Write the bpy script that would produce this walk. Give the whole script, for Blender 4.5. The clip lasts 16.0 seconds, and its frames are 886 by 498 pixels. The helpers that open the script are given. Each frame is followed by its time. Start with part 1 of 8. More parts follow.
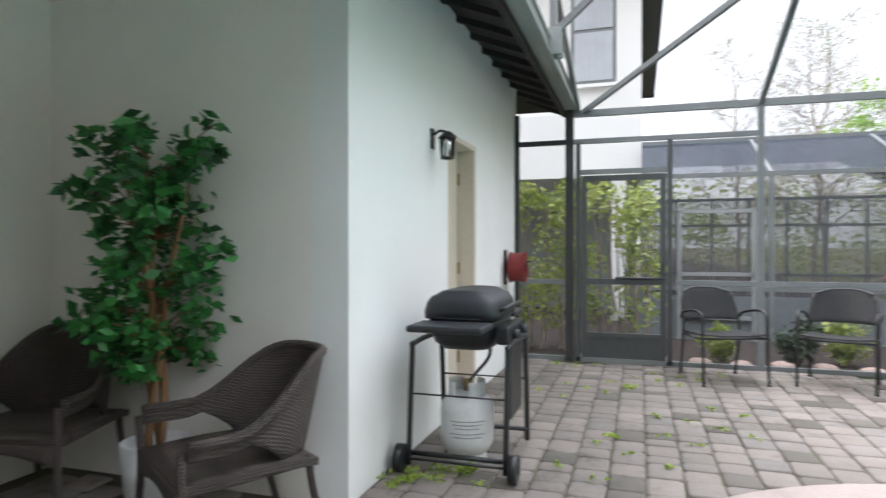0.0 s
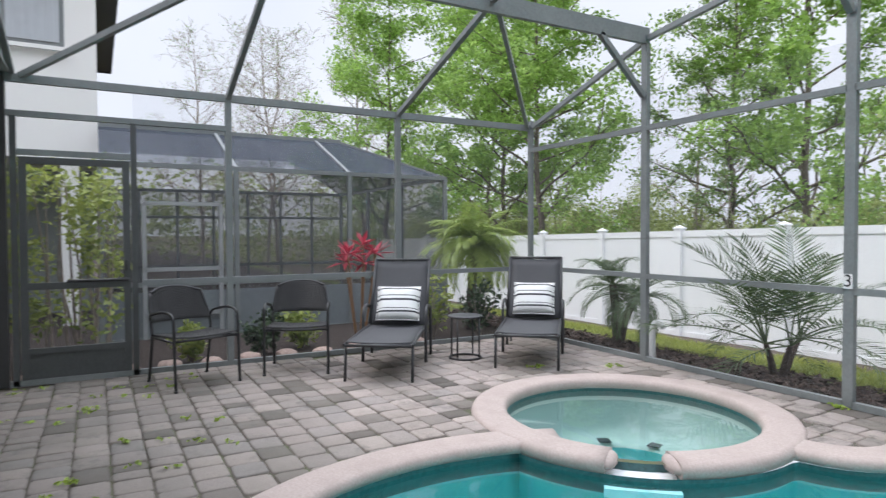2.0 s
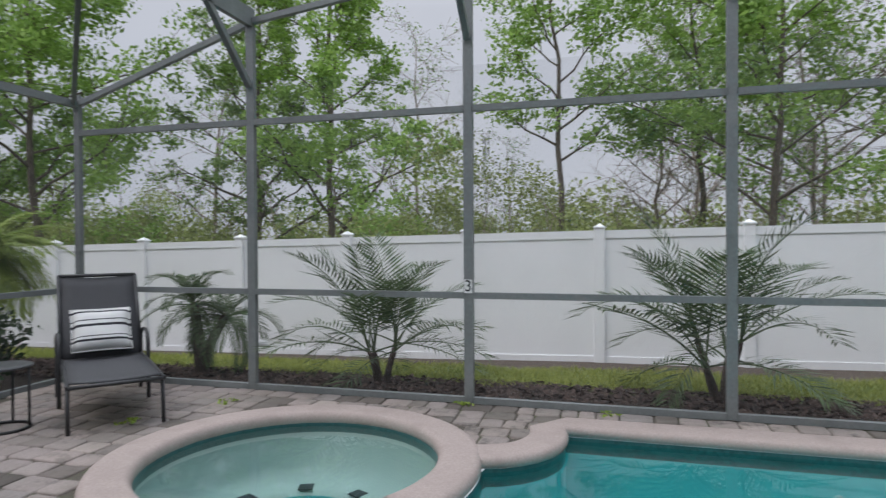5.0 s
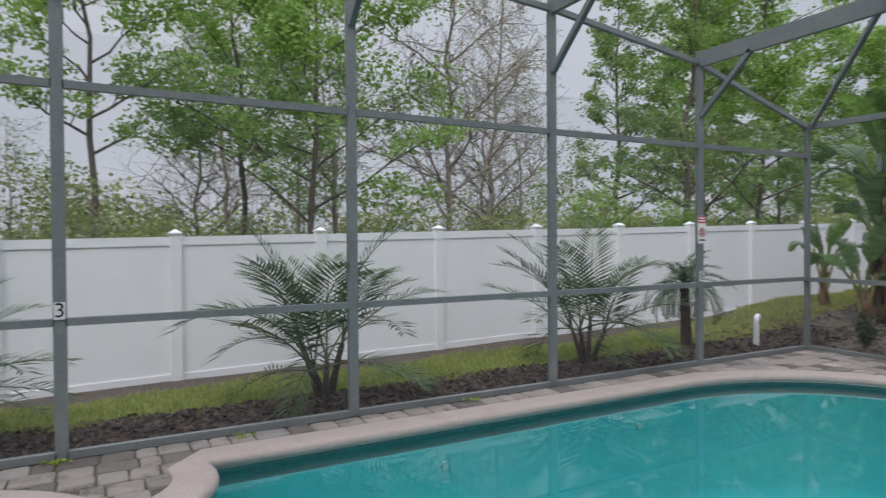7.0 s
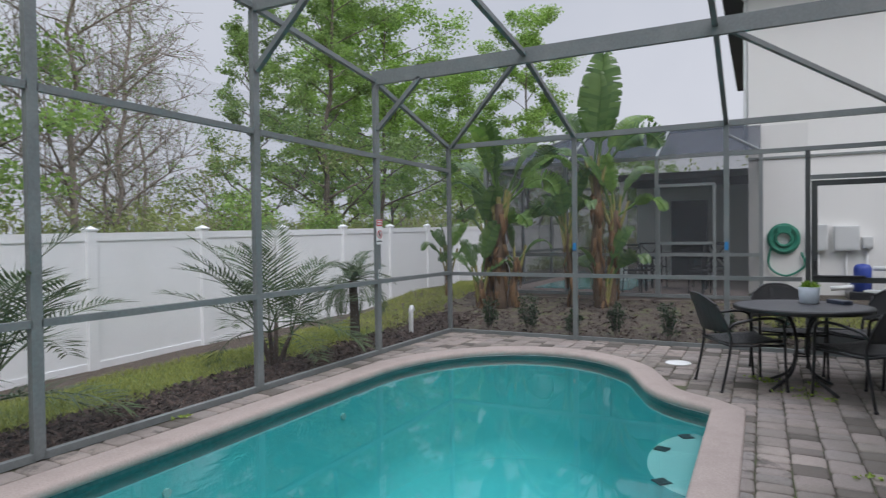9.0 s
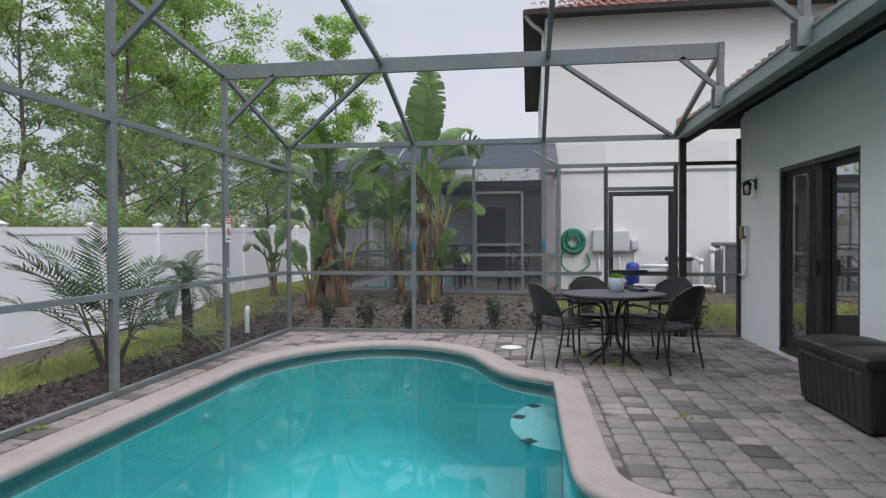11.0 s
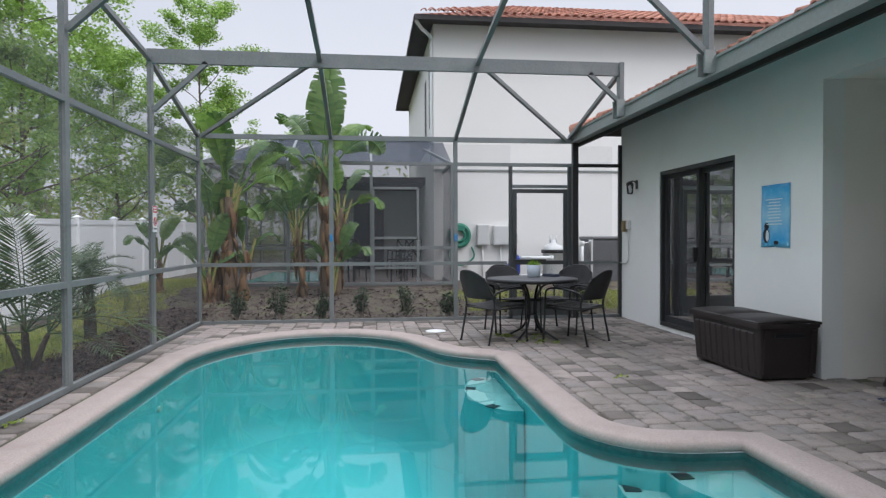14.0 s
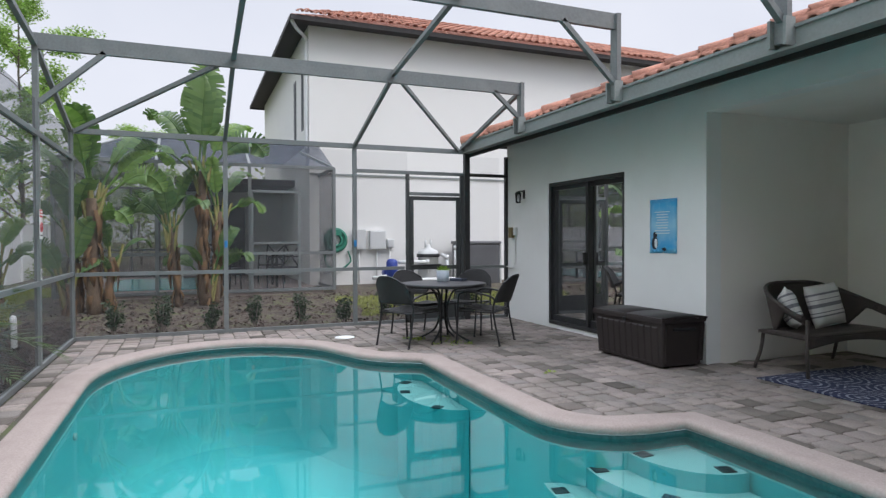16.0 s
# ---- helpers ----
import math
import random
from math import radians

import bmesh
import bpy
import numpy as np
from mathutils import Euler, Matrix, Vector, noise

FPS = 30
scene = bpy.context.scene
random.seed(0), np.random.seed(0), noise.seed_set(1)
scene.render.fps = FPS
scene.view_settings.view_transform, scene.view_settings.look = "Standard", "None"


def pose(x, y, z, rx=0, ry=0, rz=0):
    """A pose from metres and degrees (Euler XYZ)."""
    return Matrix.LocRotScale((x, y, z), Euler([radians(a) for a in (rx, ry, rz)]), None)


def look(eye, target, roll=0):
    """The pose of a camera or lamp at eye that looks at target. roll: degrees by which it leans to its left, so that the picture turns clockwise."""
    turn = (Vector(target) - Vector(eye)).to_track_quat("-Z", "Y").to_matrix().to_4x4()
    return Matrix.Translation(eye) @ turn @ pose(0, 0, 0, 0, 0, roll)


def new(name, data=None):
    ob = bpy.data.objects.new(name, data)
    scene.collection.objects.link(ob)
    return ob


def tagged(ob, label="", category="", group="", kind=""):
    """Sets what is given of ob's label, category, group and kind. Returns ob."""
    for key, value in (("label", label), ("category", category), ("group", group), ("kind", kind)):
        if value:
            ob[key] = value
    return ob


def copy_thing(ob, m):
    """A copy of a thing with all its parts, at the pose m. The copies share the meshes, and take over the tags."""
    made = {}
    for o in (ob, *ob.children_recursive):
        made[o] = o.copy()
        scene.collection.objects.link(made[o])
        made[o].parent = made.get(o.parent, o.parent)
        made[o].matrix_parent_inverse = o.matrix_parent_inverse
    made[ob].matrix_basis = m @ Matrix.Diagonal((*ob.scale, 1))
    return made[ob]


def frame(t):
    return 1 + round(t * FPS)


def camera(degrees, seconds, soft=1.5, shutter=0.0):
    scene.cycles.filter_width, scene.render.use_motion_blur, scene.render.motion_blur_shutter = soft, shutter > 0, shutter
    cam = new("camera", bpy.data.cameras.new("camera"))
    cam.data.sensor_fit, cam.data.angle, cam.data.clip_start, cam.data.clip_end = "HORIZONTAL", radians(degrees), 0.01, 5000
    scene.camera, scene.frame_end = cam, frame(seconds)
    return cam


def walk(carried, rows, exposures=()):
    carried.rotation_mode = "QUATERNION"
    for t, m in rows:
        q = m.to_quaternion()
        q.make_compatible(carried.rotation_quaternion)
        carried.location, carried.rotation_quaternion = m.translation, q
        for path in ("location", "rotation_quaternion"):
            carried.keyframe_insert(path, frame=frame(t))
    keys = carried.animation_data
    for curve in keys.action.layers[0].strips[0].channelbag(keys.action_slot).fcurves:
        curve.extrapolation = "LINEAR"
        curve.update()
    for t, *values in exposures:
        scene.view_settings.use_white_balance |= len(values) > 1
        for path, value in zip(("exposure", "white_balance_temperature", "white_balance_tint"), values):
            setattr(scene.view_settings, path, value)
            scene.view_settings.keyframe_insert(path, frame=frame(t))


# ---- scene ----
cam = camera(71.0, 16.0, soft=1.3, shutter=0.3)
PATH = [
    (0, (5.031, 1.478, 1.232), (3.125, 0.873, 1.224), -0.0),
    (0.5, (4.981, 1.469, 1.239), (2.983, 1.365, 1.233), 0.2),
    (1, (4.85, 1.466, 1.272), (2.881, 1.811, 1.248), 0.3),
    (1.5, (4.816, 1.466, 1.279), (2.942, 2.165, 1.244), -0.0),
    (2, (4.674, 1.461, 1.312), (2.928, 2.434, 1.262), -0.2),
    (2.5, (4.348, 1.242, 1.307), (2.767, 2.465, 1.255), -0.1),
    (3, (4.079, 1.232, 1.323), (2.639, 2.619, 1.273), -0.2),
    (5.5, (3.046, 1.538, 1.305), (2.877, 3.53, 1.283), -0.3),
    (6, (2.821, 1.602, 1.338), (3.062, 3.588, 1.313), -0.3),
    (6.5, (2.592, 1.67, 1.355), (3.203, 3.574, 1.328), -0.4),
    (7, (2.386, 1.743, 1.374), (3.335, 3.504, 1.346), -0.4),
    (7.5, (2.204, 1.89, 1.361), (3.427, 3.472, 1.332), -0.4),
    (8, (2.016, 1.982, 1.359), (3.455, 3.372, 1.33), -0.5),
    (8.5, (1.877, 2.112, 1.378), (3.51, 3.266, 1.348), -0.6),
    (9, (1.742, 2.247, 1.382), (3.521, 3.159, 1.348), -0.7),
    (9.5, (1.583, 2.372, 1.38), (3.461, 3.059, 1.343), -0.7),
    (10, (1.437, 2.53, 1.371), (3.372, 3.035, 1.337), -0.5),
    (12.5, (0.737, 3.29, 1.252), (2.735, 3.369, 1.23), -0.4),
    (13, (0.652, 3.45, 1.261), (2.652, 3.455, 1.235), -0.4),
    (13.5, (0.647, 3.661, 1.249), (2.644, 3.556, 1.219), -0.3),
    (14, (0.656, 3.905, 1.237), (2.642, 3.673, 1.203), -0.2),
    (14.5, (0.687, 4.099, 1.234), (2.659, 3.769, 1.202), -0.2),
    (15, (0.656, 4.392, 1.252), (2.598, 3.912, 1.225), -0.1),
    (15.5, (0.664, 4.672, 1.261), (2.566, 4.053, 1.236), -0.1),
    (16, (0.711, 4.932, 1.297), (2.565, 4.181, 1.268), -0.2),
]
walk(cam, [(t, look(eye, target, roll)) for t, eye, target, roll in PATH],
     exposures=[(0.0, 1.38, 6500, 13), (1.0, 1.12, 6400, 13), (1.5, 0.94, 6350, 13), (3.0, 0.5, 6300, 13), (5.5, 0.0, 6300, 13), (7.5, 0.02, 6300, 13), (10.0, 0.2, 6300, 14), (12.5, 0.36, 6250, 14), (16.0, 0.5, 6300, 14)])

# ---- light: overcast sky and a very soft sun ----
world = bpy.data.worlds.new("world")
scene.world = world
world.use_nodes = True
wn, wl = world.node_tree.nodes, world.node_tree.links
sky = wn.new("ShaderNodeTexSky")
sky.sky_type = "NISHITA"
sky.sun_disc = False
sky.sun_elevation, sky.sun_rotation = radians(51), radians(227)
sky.dust_density, sky.air_density = 4.0, 1.0
sky_amount = wn.new("ShaderNodeVectorMath")
sky_amount.operation = "SCALE"
sky_amount.inputs["Scale"].default_value = 0.06
cloud_co = wn.new("ShaderNodeTexCoord")
cloud = wn.new("ShaderNodeTexNoise")
cloud.inputs["Scale"].default_value, cloud.inputs["Detail"].default_value = 1.6, 5
cloud_ramp = wn.new("ShaderNodeValToRGB")
cloud_ramp.color_ramp.elements[0].position, cloud_ramp.color_ramp.elements[0].color = 0.3, (0.66, 0.71, 0.79, 1)
cloud_ramp.color_ramp.elements[1].position, cloud_ramp.color_ramp.elements[1].color = 0.7, (0.86, 0.89, 0.94, 1)
sky_mix = wn.new("ShaderNodeMix")
sky_mix.data_type = "RGBA"
sky_mix.inputs["Factor"].default_value = 0.9
wl.new(cloud_co.outputs["Generated"], cloud.inputs["Vector"])
wl.new(cloud.outputs["Fac"], cloud_ramp.inputs["Fac"])
wl.new(sky.outputs["Color"], sky_amount.inputs[0])
wl.new(sky_amount.outputs[0], sky_mix.inputs["A"])
wl.new(cloud_ramp.outputs["Color"], sky_mix.inputs["B"])
# an overcast sky is brightest overhead
up = wn.new("ShaderNodeSeparateXYZ")
wl.new(cloud_co.outputs["Generated"], up.inputs[0])
lift = wn.new("ShaderNodeMapRange")
lift.inputs["From Min"].default_value, lift.inputs["From Max"].default_value = 0.35, 1.0
lift.inputs["To Min"].default_value, lift.inputs["To Max"].default_value = 0.74, 2.85
wl.new(up.outputs["Z"], lift.inputs["Value"])
dome = wn.new("ShaderNodeVectorMath")
dome.operation = "SCALE"
wl.new(sky_mix.outputs["Result"], dome.inputs[0])
wl.new(lift.outputs["Result"], dome.inputs["Scale"])
wl.new(dome.outputs[0], wn["Background"].inputs["Color"])
wn["Background"].inputs["Strength"].default_value = 1.0
sun = new("sun", bpy.data.lights.new("sun", "SUN"))
sun.data.energy, sun.data.angle, sun.data.color = 0.9, radians(25), (1.0, 0.97, 0.93)
sun.matrix_world = look((-6.5, -6.0, 20), (0.0, 0.0, 9.0))


# ---- materials ----
def ramp(nt, fac, stops):
    r = nt.nodes.new("ShaderNodeValToRGB")
    e = r.color_ramp.elements
    while len(e) < len(stops):
        e.new(0.5)
    for k, (pos, col) in enumerate(stops):
        e[k].position, e[k].color = pos, (*col, 1)
    nt.links.new(fac, r.inputs["Fac"])
    return r.outputs["Color"]


def noise_tex(nt, co, scale, detail=4, rough=0.6, stretch=(1, 1, 1)):
    m = nt.nodes.new("ShaderNodeMapping")
    m.inputs["Scale"].default_value = stretch
    n = nt.nodes.new("ShaderNodeTexNoise")
    n.inputs["Scale"].default_value, n.inputs["Detail"].default_value, n.inputs["Roughness"].default_value = scale, detail, rough
    nt.links.new(co, m.inputs["Vector"])
    nt.links.new(m.outputs["Vector"], n.inputs["Vector"])
    return n.outputs["Fac"]


def mixc(nt, fac, a, b, blend="MIX"):
    m = nt.nodes.new("ShaderNodeMix")
    m.data_type, m.blend_type = "RGBA", blend
    for key, v in (("Factor", fac), ("A", a), ("B", b)):
        if isinstance(v, (int, float)):
            m.inputs[key].default_value = v
        elif isinstance(v, tuple):
            m.inputs[key].default_value = (*v, 1)
        else:
            nt.links.new(v, m.inputs[key])
    return m.outputs["Result"]


def bump(nt, height, strength, dist):
    b = nt.nodes.new("ShaderNodeBump")
    b.inputs["Strength"].default_value, b.inputs["Distance"].default_value = strength, dist
    nt.links.new(height, b.inputs["Height"])
    return b.outputs["Normal"]


def base_mat(name):
    m = bpy.data.materials.new(name)
    m.use_nodes = True
    nt = m.node_tree
    co = nt.nodes.new("ShaderNodeTexCoord").outputs["Object"]
    return m, nt, nt.nodes["Principled BSDF"], co


def surface(name, col, vary=0.15, rough=0.6, metal=0.0, grain=60.0, stain=1.5, relief=0.2, depth=0.002,
            island=0.0, each=0.0, spec=0.5, stretch=(1, 1, 1), stain_col=None, stain_amount=0.35):
    """A painted, cast or woven surface with fine grain, broad stains and relief."""
    m, nt, b, co = base_mat(name)
    dark = tuple(c * (1 - vary) for c in col)
    light = tuple(min(1, c * (1 + vary)) for c in col)
    g = noise_tex(nt, co, grain, 5, 0.65, stretch)
    c = ramp(nt, g, [(0.3, dark), (0.7, light)])
    s = noise_tex(nt, co, stain, 5, 0.6)
    sm = ramp(nt, s, [(0.48, (0, 0, 0)), (0.75, (stain_amount,) * 3)])
    c = mixc(nt, sm, c, stain_col or tuple(x * 0.6 for x in col))
    if island or each:
        src = nt.nodes.new("ShaderNodeNewGeometry").outputs["Random Per Island"] if island else nt.nodes.new("ShaderNodeObjectInfo").outputs["Random"]
        v = island or each
        k = ramp(nt, src, [(0, (1 - v,) * 3), (1, (1 + v,) * 3)])
        c = mixc(nt, 1.0, c, k, "MULTIPLY")
    nt.links.new(c, b.inputs["Base Color"])
    b.inputs["Roughness"].default_value, b.inputs["Metallic"].default_value = rough, metal
    b.inputs["Specular IOR Level"].default_value = spec
    nt.links.new(bump(nt, g, relief, depth), b.inputs["Normal"])
    return m


def leaf_mat(name, a, b_col, rough=0.5, through_light=0.35):
    """Leaves: two greens by island, a little light through them."""
    m, nt, b, co = base_mat(name)
    isl = nt.nodes.new("ShaderNodeNewGeometry").outputs["Random Per Island"]
    n = noise_tex(nt, co, 0.9, 3)
    f = nt.nodes.new("ShaderNodeMath")
    f.operation = "MULTIPLY_ADD"
    f.inputs[1].default_value, f.inputs[2].default_value = 0.55, 0.0
    nt.links.new(isl, f.inputs[0])
    g = nt.nodes.new("ShaderNodeMath")
    nt.links.new(f.outputs[0], g.inputs[0])
    nt.links.new(n, g.inputs[1])
    c = ramp(nt, g.outputs[0], [(0.35, a), (1.0, b_col)])
    nt.links.new(c, b.inputs["Base Color"])
    b.inputs["Roughness"].default_value = rough
    t = nt.nodes.new("ShaderNodeBsdfTranslucent")
    nt.links.new(c, t.inputs["Color"])
    ms = nt.nodes.new("ShaderNodeMixShader")
    ms.inputs["Fac"].default_value = through_light
    nt.links.new(b.outputs[0], ms.inputs[1])
    nt.links.new(t.outputs[0], ms.inputs[2])
    nt.links.new(ms.outputs[0], nt.nodes["Material Output"].inputs["Surface"])
    return m


def clear_sheet(name, tint, solid_col, solid, gloss=False):
    """A sheet one sees through: screen mesh (solid share of thread) or glass and water (gloss by Fresnel)."""
    m = bpy.data.materials.new(name)
    m.use_nodes = True
    nt = m.node_tree
    nt.nodes.remove(nt.nodes["Principled BSDF"])
    t = nt.nodes.new("ShaderNodeBsdfTransparent")
    t.inputs["Color"].default_value = (*tint, 1)
    d = nt.nodes.new("ShaderNodeBsdfGlossy" if gloss else "ShaderNodeBsdfDiffuse")
    d.inputs["Color"].default_value = (*solid_col, 1)
    ms = nt.nodes.new("ShaderNodeMixShader")
    if gloss:
        d.inputs["Roughness"].default_value = 0.02
        fr = nt.nodes.new("ShaderNodeFresnel")
        fr.inputs["IOR"].default_value = solid
        nt.links.new(fr.outputs[0], ms.inputs["Fac"])
    else:
        ms.inputs["Fac"].default_value = solid
    nt.links.new(t.outputs[0], ms.inputs[1])
    nt.links.new(d.outputs[0], ms.inputs[2])
    nt.links.new(ms.outputs[0], nt.nodes["Material Output"].inputs["Surface"])
    return m


STUCCO = surface("stucco", (0.85, 0.86, 0.84), 0.05, 0.9, grain=180, stain=0.7, relief=0.5, depth=0.003, stain_col=(0.66, 0.66, 0.62), stain_amount=0.4)
STUCCO_FAR = surface("stucco_far", (0.80, 0.79, 0.76), 0.04, 0.9, grain=90, stain=0.35, relief=0.3, depth=0.003, stain_col=(0.70, 0.69, 0.65))
ALU = surface("grey_painted_aluminium", (0.17, 0.185, 0.185), 0.12, 0.45, grain=40, stain=2.5, relief=0.1, stain_col=(0.26, 0.27, 0.26), stain_amount=0.5)
ALU_DARK = surface("bronze_aluminium", (0.035, 0.035, 0.036), 0.15, 0.4, grain=40, stain=3, relief=0.1)
ALU_MID = surface("dark_grey_aluminium", (0.065, 0.07, 0.07), 0.15, 0.45, grain=40, stain=3, relief=0.1)
# Alcove copy of the stucco, with warm bounce light put into its colour.
STUCCO_BOUNCE = surface("stucco_bounce_tinted", (0.88, 0.845, 0.79), 0.05, 0.9, grain=180, stain=0.7, relief=0.5, depth=0.003, stain_col=(0.70, 0.66, 0.60), stain_amount=0.4)
SOFFIT = surface("dark_soffit_wood", (0.022, 0.02, 0.019), 0.3, 0.8, grain=20, stain=2, relief=0.4, stretch=(1, 8, 1))
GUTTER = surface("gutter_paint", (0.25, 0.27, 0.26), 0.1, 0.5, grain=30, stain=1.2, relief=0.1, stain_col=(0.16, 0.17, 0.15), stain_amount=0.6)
COPING = surface("coping_concrete", (0.37, 0.305, 0.275), 0.14, 0.8, grain=70, stain=4.5, relief=0.5, depth=0.003, stain_col=(0.28, 0.225, 0.20), stain_amount=0.6)
JOINT = surface("paver_joint_sand", (0.085, 0.075, 0.058), 0.3, 0.95, grain=150, stain=3, relief=0.6, stain_col=(0.09, 0.13, 0.03), stain_amount=0.8)
# Light lost in deep water is put into the teal; shallow plasters stay paler.
DEPTH_PLASTER = surface("depth_tinted_plaster", (0.10, 0.46, 0.465), 0.06, 0.8, grain=60, stain=0.6, relief=0.1, stain_col=(0.075, 0.37, 0.385))
SPA_PLASTER = surface("spa_plaster", (0.40, 0.47, 0.435), 0.06, 0.8, grain=60, stain=0.8, relief=0.1)
STEP_PLASTER = surface("step_plaster", (0.36, 0.47, 0.445), 0.06, 0.8, grain=60, stain=0.8, relief=0.1)
WATERLINE = surface("waterline_tile", (0.035, 0.11, 0.11), 0.35, 0.3, grain=35, stain=5, relief=0.15)
SCREEN = clear_sheet("insect_screen", (1, 1, 1), (0.20, 0.21, 0.22), 0.10)
nt = SCREEN.node_tree
sheen = nt.nodes.new("ShaderNodeBsdfGlossy")
sheen.inputs["Color"].default_value, sheen.inputs["Roughness"].default_value = (0.17, 0.18, 0.19, 1), 0.6
glance = nt.nodes.new("ShaderNodeLayerWeight")
glance.inputs["Blend"].default_value = 0.5
amount = nt.nodes.new("ShaderNodeMapRange")
amount.inputs["From Min"].default_value, amount.inputs["From Max"].default_value = 0.42, 0.88
amount.inputs["To Min"].default_value, amount.inputs["To Max"].default_value = 0.0, 0.62
nt.links.new(glance.outputs["Facing"], amount.inputs["Value"])
weave = nt.nodes.new("ShaderNodeMixShader")
nt.links.new(amount.outputs["Result"], weave.inputs["Fac"])
nt.links.new(next(n for n in nt.nodes if n.bl_idname == "ShaderNodeMixShader").outputs[0], weave.inputs[1])
nt.links.new(sheen.outputs[0], weave.inputs[2])
nt.links.new(weave.outputs[0], nt.nodes["Material Output"].inputs["Surface"])
SCREEN_DARK = clear_sheet("dense_insect_screen", (1, 1, 1), (0.062, 0.066, 0.073), 0.5)
GLASS = clear_sheet("window_glass", (0.96, 0.98, 0.98), (1, 1, 1), 1.3, True)
VINYL = surface("white_vinyl", (0.88, 0.89, 0.90), 0.03, 0.45, grain=15, stain=1.0, relief=0.05, stain_col=(0.66, 0.68, 0.66), stain_amount=0.3)
ROOF_TILE = surface("terracotta_tile", (0.42, 0.195, 0.135), 0.25, 0.8, grain=30, stain=2, relief=0.4, island=0.3, stain_col=(0.24, 0.10, 0.07))

water_mat = clear_sheet("pool_water", (0.62, 0.94, 0.94), (1, 1, 1), 1.33, True)
spa_water_mat = clear_sheet("spa_water", (0.80, 0.95, 0.94), (1, 1, 1), 1.33, True)
for nt in (water_mat.node_tree, spa_water_mat.node_tree):
    wco = nt.nodes.new("ShaderNodeTexCoord").outputs["Object"]
    wv = noise_tex(nt, wco, 2.2, 3, 0.5)
    wb = bump(nt, wv, 0.07, 0.05)
    for node in nt.nodes:
        if node.bl_idname in ("ShaderNodeBsdfGlossy", "ShaderNodeFresnel"):
            nt.links.new(wb, node.inputs["Normal"])


# ---- mesh tools ----
def box(bm, x0, y0, z0, x1, y1, z1, bevel=0.0):
    m = Matrix.Translation(((x0 + x1) / 2, (y0 + y1) / 2, (z0 + z1) / 2)) @ Matrix.Diagonal((abs(x1 - x0), abs(y1 - y0), abs(z1 - z0), 1))
    got = bmesh.ops.create_cube(bm, size=1, matrix=m)["verts"]
    if bevel:
        es = list({e for v in got for e in v.link_edges})
        bmesh.ops.bevel(bm, geom=es, offset=bevel, segments=2, affect="EDGES", profile=0.5)
    return bm


def bar(bm, a, b, w, h, up=(0, 0, 1)):
    """A rectangular bar from a to b, w wide and h high."""
    a, b = Vector(a), Vector(b)
    d = (b - a).normalized()
    s = d.cross(Vector(up))
    if s.length < 1e-4:
        s = d.cross(Vector((0, 1, 0)))
    s.normalize()
    u = s.cross(d)
    vs = [bm.verts.new(p + s * (i * w / 2) + u * (j * h / 2)) for p in (a, b) for i, j in ((-1, -1), (1, -1), (1, 1), (-1, 1))]
    for q in ((3, 2, 1, 0), (4, 5, 6, 7), (0, 1, 5, 4), (1, 2, 6, 5), (2, 3, 7, 6), (3, 0, 4, 7)):
        bm.faces.new([vs[k] for k in q])
    return bm


def tube(bm, pts, rad, seg=8, closed=False, caps=True):
    """A round bar along pts; rad a number or one for each point."""
    pts = [Vector(p) for p in pts]
    n = len(pts)
    rads = [rad] * n if isinstance(rad, (int, float)) else rad
    rings, ref = [], None
    for k, p in enumerate(pts):
        if closed:
            d = pts[(k + 1) % n] - pts[k - 1]
        else:
            d = pts[min(k + 1, n - 1)] - pts[max(k - 1, 0)]
        d = d.normalized() if d.length > 1e-9 else Vector((0, 0, 1))
        if ref is None:
            ref = d.orthogonal().normalized()
        ref = (ref - d * ref.dot(d))
        ref = ref.normalized() if ref.length > 1e-6 else d.orthogonal().normalized()
        s = d.cross(ref)
        rings.append([bm.verts.new(p + (ref * math.cos(a) + s * math.sin(a)) * rads[k]) for a in (2 * math.pi * i / seg for i in range(seg))])
    for k in range(n if closed else n - 1):
        r0, r1 = rings[k], rings[(k + 1) % n]
        for i in range(seg):
            f = bm.faces.new((r0[i], r0[(i + 1) % seg], r1[(i + 1) % seg], r1[i]))
            f.smooth = True
    if caps and not closed:
        bm.faces.new(rings[0][::-1])
        bm.faces.new(rings[-1])
    return bm


def lathe(bm, prof, seg=24, at=(0, 0, 0)):
    """Turns a profile of (radius, height) about the z axis through at."""
    rings = []
    for r, z in prof:
        rings.append([bm.verts.new((at[0] + r * math.cos(2 * math.pi * i / seg), at[1] + r * math.sin(2 * math.pi * i / seg), at[2] + z)) for i in range(seg)])
    for a, b in zip(rings, rings[1:]):
        for i in range(seg):
            f = bm.faces.new((a[i], a[(i + 1) % seg], b[(i + 1) % seg], b[i]))
            f.smooth = True
    if prof[0][0] > 1e-4:
        bm.faces.new(rings[0][::-1])
    if prof[-1][0] > 1e-4:
        bm.faces.new(rings[-1])
    return bm


def curve_pts(pts, n=8):
    """A smooth line through pts."""
    p = [Vector(q) for q in pts]
    p = [2 * p[0] - p[1]] + p + [2 * p[-1] - p[-2]]
    out = []
    for k in range(1, len(p) - 2):
        for i in range(n):
            t = i / n
            out.append(0.5 * ((2 * p[k]) + (p[k + 1] - p[k - 1]) * t + (2 * p[k - 1] - 5 * p[k] + 4 * p[k + 1] - p[k + 2]) * t * t
                              + (3 * p[k] - p[k - 1] - 3 * p[k + 1] + p[k + 2]) * t ** 3))
    return out + [p[-2]]


